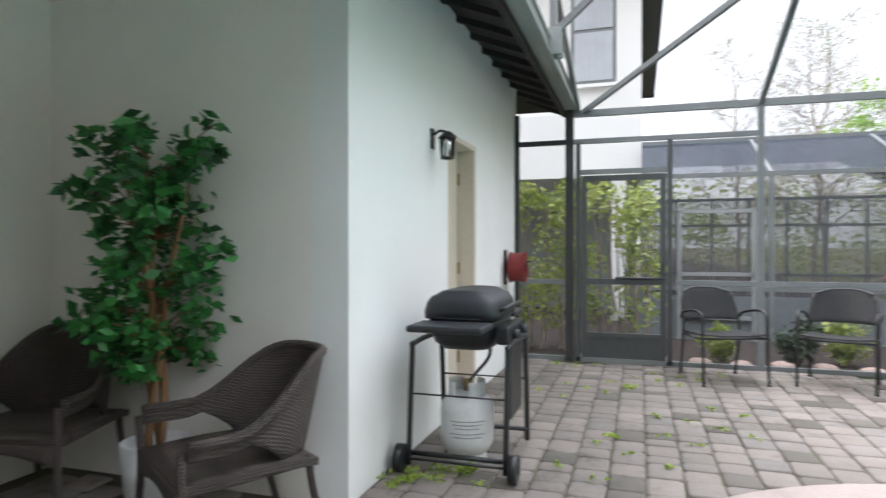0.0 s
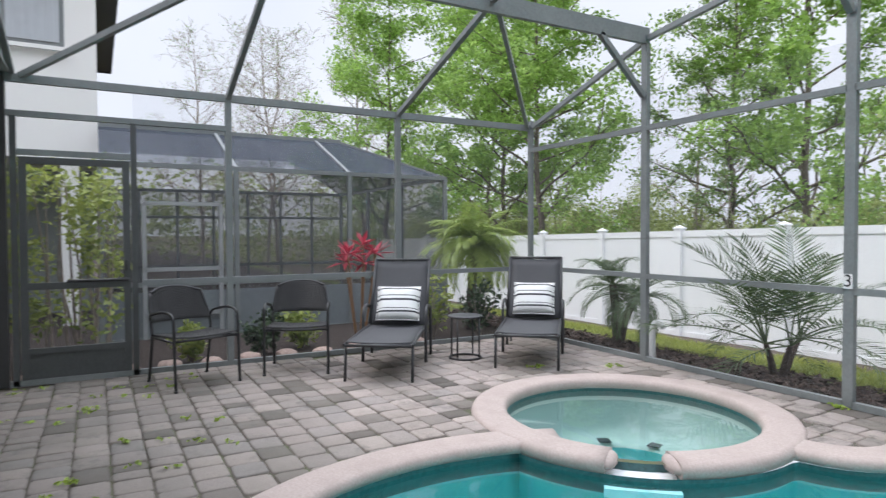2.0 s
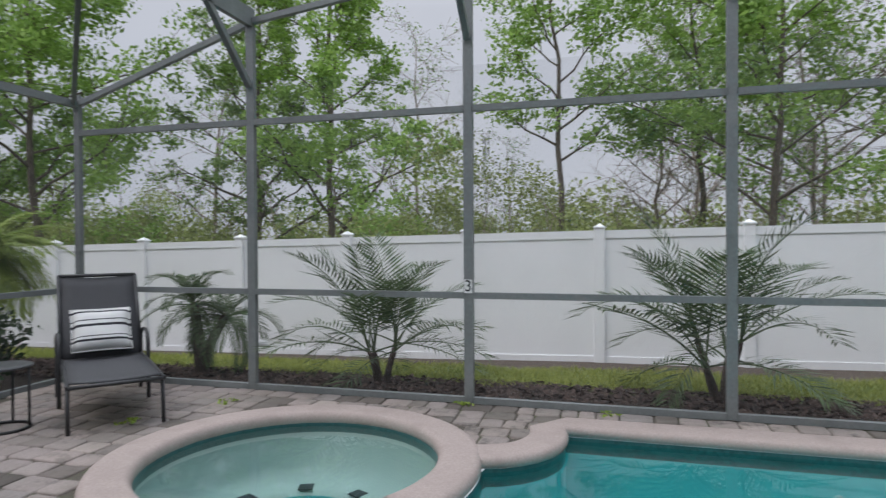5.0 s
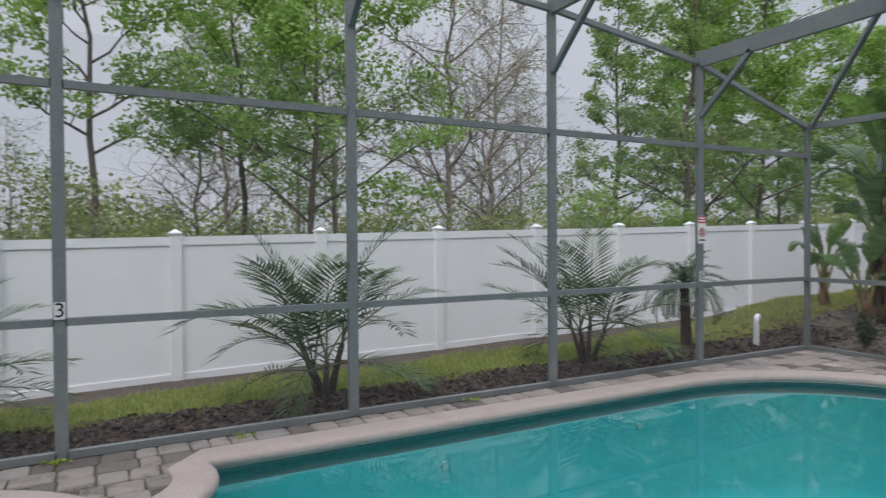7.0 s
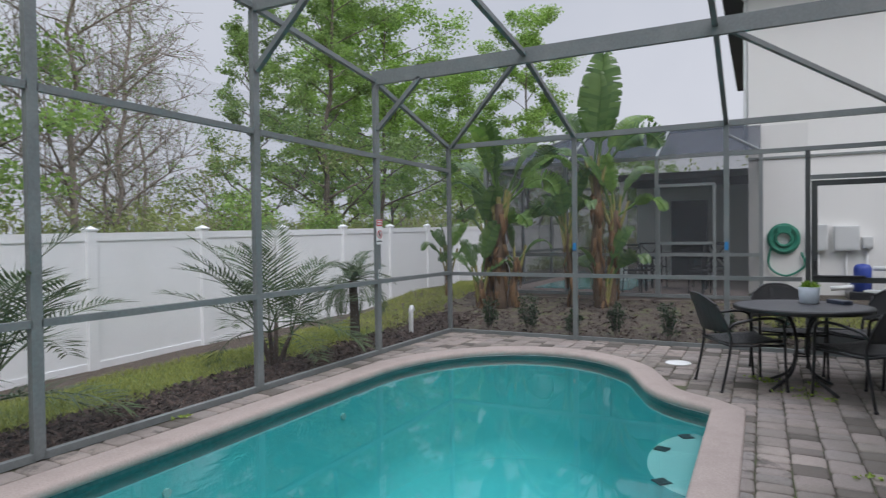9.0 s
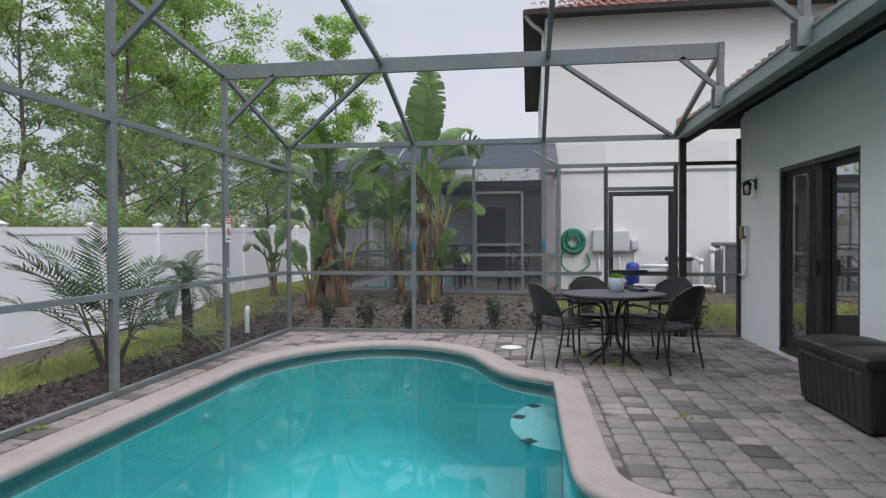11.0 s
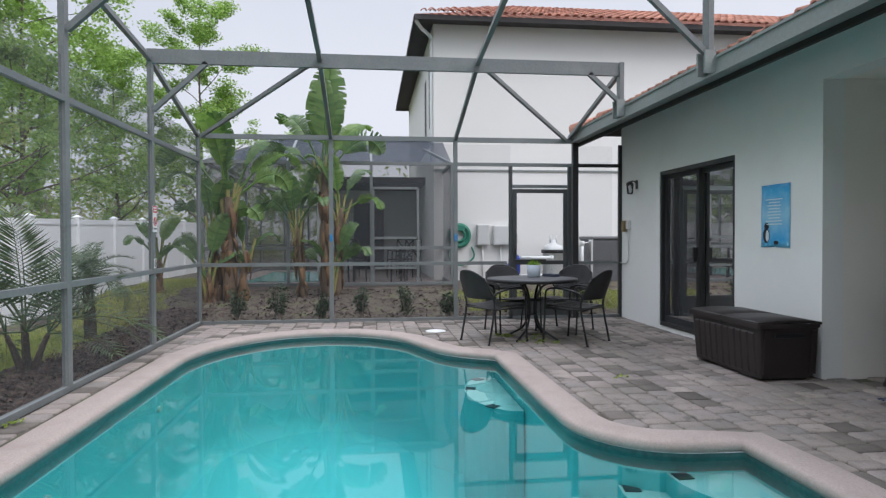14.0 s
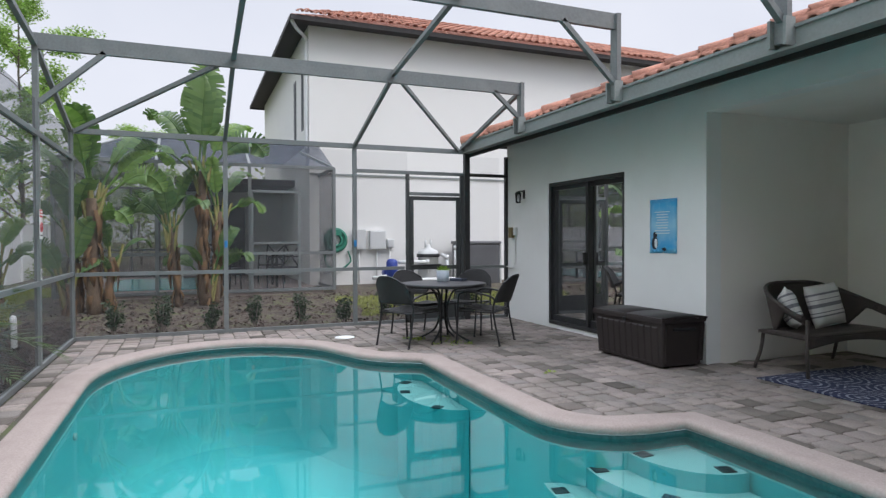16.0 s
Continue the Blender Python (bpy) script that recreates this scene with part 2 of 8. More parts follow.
def mesh_of(name, bm, material):
    me = bpy.data.meshes.new(name)
    bm.normal_update()
    bm.to_mesh(me)
    bm.free()
    for m in (material if isinstance(material, (list, tuple)) else [material]):
        me.materials.append(m)
    return me


def part(name, bm, material, parent=None, label=""):
    ob = new(name, mesh_of(name, bm, material))
    ob.parent = parent
    return tagged(ob, label)


def raw_part(name, verts, faces, material, parent=None, label="", smooth=False):
    me = bpy.data.meshes.new(name)
    me.from_pydata(verts, [], faces)
    me.materials.append(material)
    if smooth:
        me.shade_smooth()
    ob = new(name, me)
    ob.parent = parent
    return tagged(ob, label)


def thing(name, label, category, group="", kind="", at=None):
    ob = tagged(new(name), label, category, group, kind)
    if at is not None:
        ob.matrix_basis = at
    return ob


def B():
    return bmesh.new()


# ---- pool outline ----
def arc(cx, cy, rx, ry, a0, a1, n):
    return [(cx + rx * math.cos(radians(a0 + (a1 - a0) * k / n)), cy + ry * math.sin(radians(a0 + (a1 - a0) * k / n))) for k in range(n + 1)]


SPA_C, SPA_R, SPA_OUT = (1.35, 4.87), 0.90, 1.15
pool_rim = (arc(2.75, 3.20, 1.28, 1.54, 158, 262, 18) + [(3.2, 1.66), (3.7, 1.66), (4.15, 1.67)]
            + arc(4.80, 1.92, 0.64, 0.66, 178, 92, 9) + [(5.3, 2.59), (5.9, 2.59), (6.5, 2.59), (7.10, 2.59)]
            + arc(8.05, 2.30, 0.95, 0.98, 155, 112, 6) + arc(7.20, 4.50, 1.78, 1.35, -50, 90, 26)
            + [(6.5, 5.85), (5.8, 5.85), (5.0, 5.85), (4.2, 5.85), (3.5, 5.85), (2.92, 5.85)]
            + arc(2.36, 5.66, 0.57, 0.57, 16, -76, 8))
spa_side = arc(SPA_C[0], SPA_C[1], SPA_OUT, SPA_OUT, 9, -85, 20)
pool_loop = pool_rim + spa_side


def offset_line(pts, d):
    out = []
    for k, p in enumerate(pts):
        a, b = Vector(pts[max(k - 1, 0)]), Vector(pts[min(k + 1, len(pts) - 1)])
        t = (b - a).normalized()
        out.append((p[0] + t.y * d, p[1] - t.x * d))
    return out


def inside(poly, x, y):
    hit = False
    for (x0, y0), (x1, y1) in zip(poly, poly[1:] + poly[:1]):
        if (y0 > y) != (y1 > y) and x < (x1 - x0) * (y - y0) / (y1 - y0) + x0:
            hit = not hit
    return hit


def sweep(bm, pts, prof, closed=False):
    """Sweeps a profile of (outward, z) along a plan line."""
    n = len(pts)
    rings = []
    for k, p in enumerate(pts):
        a = Vector(pts[k - 1] if (closed or k) else pts[0])
        b = Vector(pts[(k + 1) % n] if (closed or k < n - 1) else pts[-1])
        t = (b - a).normalized()
        rings.append([bm.verts.new((p[0] + t.y * o, p[1] - t.x * o, z)) for o, z in prof])
    for k in range(n if closed else n - 1):
        for i in range(len(prof) - 1):
            f = bm.faces.new((rings[k][i], rings[(k + 1) % n][i], rings[(k + 1) % n][i + 1], rings[k][i + 1]))
            f.smooth = True
    if not closed:
        for r in (rings[0], rings[-1]):
            bm.faces.new(r)
    bmesh.ops.recalc_face_normals(bm, faces=bm.faces[:])
    return bm


def fill(bm, loops, z):
    es = []
    for loop in loops:
        vs = [bm.verts.new((x, y, z)) for x, y in loop]
        es += [bm.edges.new((vs[k], vs[(k + 1) % len(vs)])) for k in range(len(vs))]
    bmesh.ops.triangle_fill(bm, edges=es, use_beauty=True)
    for f in bm.faces:
        f.normal_update()
        if f.normal.z < 0:
            f.normal_flip()
    return bm


NOSE = [(0.235, -0.03), (0.235, 0.010), (0.22, 0.016), (0.04, 0.018), (0.0, 0.012), (-0.018, -0.004), (-0.022, -0.03), (-0.012, -0.055), (0.02, -0.06)]

# ---- ground ----
def ground_z(x, y):
    north = min(max((y - 7.0) / 2.5, 0), 1)
    slope = -0.29 + 0.0185 * min(max(x, -10), 25)
    z = -0.06 * (1 - north) + slope * north
    if y > 10.5:
        z -= 0.02 * min(y - 10.5, 30)
    return z


deck_loop = [(-1.84, -2.4), (10.06, -2.4), (10.06, 6.43), (-1.84, 6.43)]


# ---- ground, one sheet to the horizon ----
def ground_height(x, y):
    z = ground_z(x, y)
    if x > 10.2 and y < 9:
        z = z * (1 - min((x - 10.2) / 4, 1)) + 0.28 * min((x - 10.2) / 3.2, 1)
    return z


gm, gnt, gb, gco = base_mat("garden_ground")
g1, g2 = noise_tex(gnt, gco, 55, 6, 0.7), noise_tex(gnt, gco, 1.3, 5, 0.6)
grass_c = ramp(gnt, g1, [(0.3, (0.06, 0.09, 0.018)), (0.7, (0.19, 0.23, 0.055))])
soil_c = ramp(gnt, g1, [(0.3, (0.05, 0.036, 0.027)), (0.75, (0.17, 0.13, 0.10))])
sep = gnt.nodes.new("ShaderNodeSeparateXYZ")
gnt.links.new(gco, sep.inputs[0])


def edge_mask(socket, lo, hi, wob=0.5):
    """1 between lo and hi, with an uneven edge."""
    a = gnt.nodes.new("ShaderNodeMath")
    a.operation = "MULTIPLY_ADD"
    a.inputs[1].default_value = wob
    gnt.links.new(g2, a.inputs[0])
    gnt.links.new(socket, a.inputs[2])
    r = gnt.nodes.new("ShaderNodeMapRange")
    r.inputs["From Min"].default_value, r.inputs["From Max"].default_value = lo, hi
    gnt.links.new(a.outputs[0], r.inputs["Value"])
    return r.outputs["Result"]


mulch_c = ramp(gnt, g1, [(0.35, (0.02, 0.014, 0.011)), (0.75, (0.085, 0.06, 0.048))])
c1 = mixc(gnt, edge_mask(sep.outputs["Y"], 7.55, 7.75), mulch_c, grass_c)
c2 = mixc(gnt, edge_mask(sep.outputs["Y"], 8.95, 9.25, 0.7), c1, soil_c)
c3 = mixc(gnt, edge_mask(sep.outputs["X"], 10.3, 10.7, 0.6), c2, ramp(gnt, noise_tex(gnt, gco, 3.5, 6, 0.75), [(0.35, (0.045, 0.033, 0.026)), (0.52, (0.11, 0.088, 0.068)), (0.64, (0.11, 0.125, 0.045))]))
c4 = mixc(gnt, edge_mask(sep.outputs["Y"], 11.0, 13.0, 0.7), c3, mixc(gnt, g2, (0.05, 0.055, 0.02), (0.12, 0.09, 0.05)))
gnt.links.new(c4, gb.inputs["Base Color"])
gb.inputs["Roughness"].default_value = 1.0
gnt.links.new(bump(gnt, g1, 0.7, 0.03), gb.inputs["Normal"])
xs = [-900, -300, -90, -40, -20, -12, -8] + [-6 + k * 0.5 for k in range(53)] + [23, 30, 50, 100, 300, 900]
ys = [-900, -300, -60, -20, -10, -6, -4, -2.6, -1, 0.5, 2, 3.5, 5, 6.40, 6.9, 7.4, 7.9, 8.4, 8.9, 9.4, 9.9, 10.5, 12, 15, 20, 30, 45, 80, 200, 900]
bm = B()
grid = [[bm.verts.new((x, y, ground_height(x, y) + 0.02 * noise.noise(Vector((x, y, 0)) * 0.9))) for x in xs] for y in ys]
for j in range(len(ys) - 1):
    for i in range(len(xs) - 1):
        cx, cy = (xs[i] + xs[i + 1]) / 2, (ys[j] + ys[j + 1]) / 2
        if -1.6 < cx < 9.9 and -2.4 < cy < 6.3:
            continue
        f = bm.faces.new((grid[j][i], grid[j][i + 1], grid[j + 1][i + 1], grid[j + 1][i]))
        f.smooth = True
ground = tagged(part("ground", bm, gm), "mulched garden ground with patchy lawn", "ground", kind="structure")

# ---- deck slab, pool shell, water ----
slab = tagged(part("floor", fill(B(), [deck_loop, offset_line(pool_loop, 0.1), arc(*SPA_C, SPA_R + 0.1, SPA_R + 0.1, 0, 352.5, 47)], -0.014), JOINT),
              "sand-jointed paver patio floor around the pool", "floor", kind="structure")
bm = B()
box(bm, -1.84, -2.4, -0.22, -1.80, 6.43, -0.012)
box(bm, 10.02, -2.4, -0.22, 10.06, 6.43, -0.012)
box(bm, -1.80, 6.39, -0.22, 10.02, 6.43, -0.012)
part("slab_edge", bm, COPING, slab)

pool = thing("pool", "kidney-shaped pool of turquoise water, depth tint put into its plaster shell", "swimming pool", kind="structure")
WATER_Z = -0.085
coping_line = arc(2.75, 3.20, 1.28, 1.54, 149, 155, 2) + pool_rim + arc(2.36, 5.66, 0.57, 0.57, -84, -98, 2)
part("coping", sweep(B(), coping_line, NOSE), COPING, pool, "rounded pinkish-tan cast coping")
GAP0, GAP1 = -52, -31
RING = [(0.02, -0.07), (-0.004, -0.045), (-0.006, -0.01), (0.01, 0.016), (0.04, 0.024), (0.22, 0.024), (0.245, 0.016), (0.262, -0.01), (0.258, -0.05), (0.24, -0.07)]
ring_prof = [(-o, z) for o, z in RING]
bm = B()
for loop_pts in [arc(*SPA_C, SPA_OUT, SPA_OUT, GAP1, 360 + GAP0, 64)]:
    sweep(bm, loop_pts, ring_prof)
part("spa_coping", bm, COPING, pool, "round cast coping of the spa")
bm = B()
sweep(bm, pool_loop, [(0, -0.06), (0, -0.17)], True)
part("waterline_band", bm, WATERLINE, pool, "dark teal waterline tiles")
bm = B()
sweep(bm, pool_loop, [(0, -0.17), (0, -1.05), (-0.06, -1.2), (-0.2, -1.3)], True)
fill_b = B()
part("pool_wall", bm, DEPTH_PLASTER, pool)
part("pool_floor", fill(fill_b, [offset_line(pool_loop, -0.12)], -1.27), DEPTH_PLASTER, pool)
bm = B()
sweep(bm, arc(*SPA_C, SPA_R, SPA_R, 0, 352.5, 47), [(0, -0.06), (0, -0.13)], True)
part("spa_waterline_band", bm, WATERLINE, pool)
bm = B()
sweep(bm, arc(*SPA_C, SPA_R, SPA_R, 0, 352.5, 47), [(0, -0.13), (0, -0.38), (-0.40, -0.40), (-0.43, -0.44)], True)
part("spa_bench", bm, SPA_PLASTER, pool, "pale plaster spa bench")
bm = B()
sweep(bm, arc(*SPA_C, SPA_R, SPA_R, 0, 352.5, 47), [(-0.43, -0.44), (-0.45, -0.98), (-0.899, -1.0)], True)
part("spa_floor", bm, DEPTH_PLASTER, pool)
gx, gy = SPA_C[0] + 1.0 * math.cos(radians(-41.5)), SPA_C[1] + 1.0 * math.sin(radians(-41.5))
bm = B()
bar(bm, (SPA_C[0] + 0.82 * math.cos(radians(-41.5)), SPA_C[1] + 0.82 * math.sin(radians(-41.5)), -0.14), (SPA_C[0] + 1.18 * math.cos(radians(-41.5)), SPA_C[1] + 1.18 * math.sin(radians(-41.5)), -0.15), 0.42, 0.05)
part("spillway", bm, VINYL, pool, "white spillway slab")


def step_shape(cx, cy, rx, ry, a0, a1, top, name):
    """A rounded step: a sector of an ellipse with a riser down to the floor."""
    pts = [(cx, cy)] + arc(cx, cy, rx, ry, a0, a1, 16)
    bm = B()
    top_v = [bm.verts.new((x, y, top)) for x, y in pts]
    bot_v = [bm.verts.new((x, y, -1.26)) for x, y in pts]
    bm.faces.new(top_v)
    for k in range(1, len(pts) - 1):
        bm.faces.new((top_v[k], bot_v[k], bot_v[k + 1], top_v[k + 1])).material_index = 1
    bmesh.ops.recalc_face_normals(bm, faces=bm.faces[:])
    part(name, bm, [STEP_PLASTER, DEPTH_PLASTER], pool, "pale rounded entry step")


for r, z in ((0.47, -0.18), (0.73, -0.30), (1.0, -0.44)):
    step_shape(4.14, 1.675, r * 1.15, r, 70, 179.5, z, "entry_step")
for r, z in ((0.40, -0.25),):
    step_shape(6.55, 2.60, 0.30 + r, r, 0, 180, z, "corner_step")
TILE_DARK = surface("dark_step_tile", (0.02, 0.025, 0.03), 0.3, 0.3, grain=50)


def step_tile(x, y, z, turn):
    bm = B()
    box(bm, -0.05, -0.05, 0, 0.05, 0.05, 0.008, 0.003)
    t = part("step_tile", bm, TILE_DARK, pool)
    t.matrix_basis = pose(x, y, z, 0, 0, turn)


for r, z, angles in ((0.40, -0.18, (92, 165)), (0.66, -0.30, (80, 125, 165)), (0.93, -0.44, (78, 110, 140, 168))):
    for a in angles:
        step_tile(4.14 + r * 1.15 * math.cos(radians(a)), 1.675 + r * math.sin(radians(a)), z, a)
for r, z, angles in ((0.34, -0.25, (35, 75, 135)),):
    for a in angles:
        step_tile(6.52 + (r + 0.35) * math.cos(radians(a)), 2.60 + r * math.sin(radians(a)), z, a)
for a in (20, 65, 110, 155, 200, 320):
    step_tile(SPA_C[0] + 0.52 * math.cos(radians(a)), SPA_C[1] + 0.52 * math.sin(radians(a)), -0.402, a)
for loop_pts, nm in ((pool_loop, "water"), (arc(*SPA_C, SPA_R, SPA_R, 0, 352.5, 47), "spa_water")):
    w = tagged(part(nm, fill(B(), [loop_pts], WATER_Z + (0.012 if nm == "spa_water" else 0)), spa_water_mat if nm == "spa_water" else water_mat), "still turquoise pool water reflecting the cage", "water", kind="structure")
    w.visible_shadow = False

for a in (GAP0, GAP1):
    bm = B()
    bmesh.ops.create_uvsphere(bm, u_segments=16, v_segments=10, radius=1.0, matrix=Matrix.Translation((SPA_C[0] + 1.018 * math.cos(radians(a)), SPA_C[1] + 1.018 * math.sin(radians(a)), -0.022)) @ Matrix.Rotation(radians(a), 4, "Z") @ Matrix.Diagonal((0.131, 0.06, 0.045, 1)))
    for fc in bm.faces:
        fc.smooth = True
    part("coping_end", bm, COPING, pool)

# ---- house: walls, alcove, roof ----
WY = 0.15
def glass_sheet(x0, y0, z0, x1, y1, z1):
    """One sheet in the middle of a thin upright box."""
    bm = B()
    if abs(x1 - x0) < abs(y1 - y0):
        x = (x0 + x1) / 2
        pts = ((x, y0, z0), (x, y1, z0), (x, y1, z1), (x, y0, z1))
    else:
        y = (y0 + y1) / 2
        pts = ((x0, y, z0), (x1, y, z0), (x1, y, z1), (x0, y, z1))
    bm.faces.new([bm.verts.new(p) for p in pts])
    return bm


def wall_piece(name, label, boxes, mat=STUCCO):
    bm = B()
    for b in boxes:
        box(bm, *b)
    return tagged(part(name, bm, mat), label, "wall", kind="structure")


WT = 3.0
wall_piece("wall_south_east", "off-white stucco house wall with a sliding door", [
    (5.64, -0.2, -0.1, 6.95, 0.0, WT), (6.95, -0.2, 2.13, 8.70, 0.0, WT), (6.95, -0.2, -0.1, 8.70, 0.0, 0.06), (8.70, -0.2, -0.1, 10.0, 0.0, WT)])
wall_piece("wall_house_east_side", "off-white stucco side wall of the house", [(9.8, -9.0, -0.1, 10.0, -0.2, WT)])
wall_piece("wall_alcove_header", "off-white stucco header over the covered alcove", [(2.34, -0.2, 2.61, 5.64, 0.0, WT), (2.34, 0.0, 2.61, 2.36, 0.15, WT)])
wall_piece("wall_alcove_east", "shaded off-white stucco alcove side wall, warm bounce light in its colour", [(5.64, -2.15, -0.1, 5.84, -0.2, WT)], STUCCO_BOUNCE)
wall_piece("wall_alcove_back", "shaded off-white stucco alcove back wall, warm bounce light in its colour", [(4.0, -2.35, -0.1, 5.84, -2.15, WT), (2.14, -1.91, -0.1, 4.0, -1.71, WT), (4.0, -2.15, -0.1, 4.1, -1.71, WT)], STUCCO_BOUNCE)
wall_piece("wall_alcove_west", "shaded off-white stucco alcove side wall, warm bounce light in its colour", [(2.14, -1.71, -0.1, 2.34, WY - 0.2, WT)], STUCCO_BOUNCE)
wall_piece("wall_south_west", "off-white stucco house wall beside the grill", [
    (0.73, WY - 0.2, -0.1, 2.34, WY, WT), (-0.08, WY - 0.2, 2.07, 0.73, WY, WT), (-1.86, WY - 0.2, -0.1, -0.08, WY, WT), (-0.08, WY - 0.22, -0.1, 0.73, WY - 0.2, 2.07)])
wall_piece("wall_house_west_side", "off-white stucco west side wall of the house", [(-1.86, -9.0, -0.1, -1.66, WY - 0.2, WT)])
wall_piece("wall_house_south", "plain rear wall of the house", [(-1.66, -9.2, -0.1, 9.8, -9.0, WT)])
wall_piece("ceiling", "white plaster alcove ceiling, warm bounce light in its colour", [(2.14, -2.35, 2.62, 5.84, -0.2, 2.72)], STUCCO_BOUNCE)

roof = thing("roof", "terracotta barrel-tile hip roof of the house", "roof", kind="structure")
bm = B()
bar(bm, (3.825, 0.72, 2.775), (3.825, -0.06, 3.075), 12.65, 0.02)
part("soffit", bm, SOFFIT, roof, "dark open wooden eave")
for k in range(32):
    bm = B()
    bar(bm, (-2.3 + k * 0.4, 0.69, 2.755), (-2.3 + k * 0.4, -0.05, 3.04), 0.045, 0.05)
    part("rafter_tail", bm, SOFFIT, roof)
bm = B()
EX0, EX1, EY0, EZ = -2.5, 10.2, 0.72, 2.85
RIDGE_Y, RIDGE_Z = -4.4, 4.9
e = [bm.verts.new(p) for p in ((EX0, EY0, EZ), (EX1, EY0, EZ), (EX1 - 5.2, RIDGE_Y, RIDGE_Z), (EX0 + 5.2, RIDGE_Y, RIDGE_Z), (EX1, -9.6, EZ), (EX0, -9.6, EZ))]
for q in ((0, 1, 2, 3), (1, 4, 2), (4, 5, 3, 2), (5, 0, 3)):
    bm.faces.new([e[k] for k in q])
part("roof_deck", bm, SOFFIT, roof)


def barrel_tiles(parent, origin, along, upslope, n_along, n_up, pitch_w=0.175, row=0.34, keep=None):
    """Rows of rolled roof tiles on a slope, joined, each an island of its own."""
    verts, faces = [], []
    o, a, u = Vector(origin), Vector(along).normalized(), Vector(upslope).normalized()
    n = a.cross(u)
    if n.z < 0:
        n = -n
    for j in range(n_up):
        for i in range(n_along):
            s, t = i * pitch_w, j * row
            if keep and not keep(s + pitch_w / 2, t):
                continue
            base = len(verts)
            jit = random.uniform(-0.008, 0.008)
            for tt, lift in ((t - 0.03 + jit, 0.045), (t + row, 0.012)):
                for k in range(7):
                    ang = math.pi * k / 6
                    w = pitch_w * 0.5
                    verts.append(tuple(o + a * (s + w - w * 0.62 * math.cos(ang)) + u * tt + n * (lift + 0.30 * pitch_w * math.sin(ang))))
            for k in range(6):
                faces.append((base + k, base + k + 1, base + k + 8, base + k + 7))
            b2 = len(verts)
            for k in range(7):
                verts.append(tuple(Vector(verts[base + k]) - n * 0.02))
            for k in range(6):
                faces.append((base + k + 1, base + k, b2 + k, b2 + k + 1))
    return tagged(raw_part("roof_tiling", verts, faces, ROOF_TILE, parent, smooth=True), kind="stuff")


slope_v = Vector((0, RIDGE_Y - EY0, RIDGE_Z - EZ))
slen = slope_v.length
barrel_tiles(roof, (EX0, EY0 - 0.01, EZ), (1, 0, 0), slope_v, 72, 16,
             keep=lambda s, t: t / slen * 5.2 < s < 12.7 - t / slen * 5.2)
bm = B()
for q in ((EX1, EX1 - 5.2),):
    for k in range(16):
        f0 = k / 16
        p = Vector((EX1 - 5.2 * f0, EY0 + (RIDGE_Y - EY0) * f0, EZ + (RIDGE_Z - EZ) * f0 + 0.06))
        p2 = Vector((EX1 - 5.2 * (f0 + 0.07), EY0 + (RIDGE_Y - EY0) * (f0 + 0.07), EZ + (RIDGE_Z - EZ) * (f0 + 0.07) + 0.04))
        tube(bm, [p, p2], [0.12, 0.095], 10)
part("hip_tile_row", bm, ROOF_TILE, roof, "row of terracotta hip caps")
bm = B()
box(bm, -1.9, 0.70, 2.70, 10.06, 0.80, 2.87, 0.008)
box(bm, -1.9, 0.80, 2.70, 10.06, 0.83, 2.72)
box(bm, -1.9, 0.80, 2.85, 10.06, 0.815, 2.875)
gutter = tagged(part("gutter_beam", bm, GUTTER), "grey aluminium gutter beam along the eave", "gutter", kind="structure")
bm = B()
box(bm, -1.9, 0.66, 2.655, 10.06, 0.70, 2.745)
part("eave_trim", bm, SOFFIT, gutter, "dark trim board")

# ---- pool cage ----
cage = thing("pool_cage", "grey aluminium screen enclosure over the patio", "screen enclosure", kind="structure")
CY, CX0, CX1, HOUSE_Y = 6.37, -1.80, 10.0, 0.75
PX = [0.12, 2.11, 4.07, 6.04, 8.05]
ZE, ZR, ZC, ZT = 2.73, 2.38, 0.87, 3.31
ZB = dict(zip(PX, (3.31, 3.55, 3.67, 3.55, 3.31)))
P = 0.055


def member(name, a, b, w=P, h=P, mat=ALU):
    part(name, bar(B(), a, b, w, h), mat, cage)


def rail_x(x0, x1, y, z, name="rail"):
    member(name, (x0 + 0.03, y, z), (x1 - 0.03, y, z), 0.05, 0.05)


def rail_y(y0, y1, x, z, name="rail", h=0.05, mat=ALU):
    member(name, (x, y0 + 0.03, z), (x, y1 - 0.03, z), 0.05, h, mat)


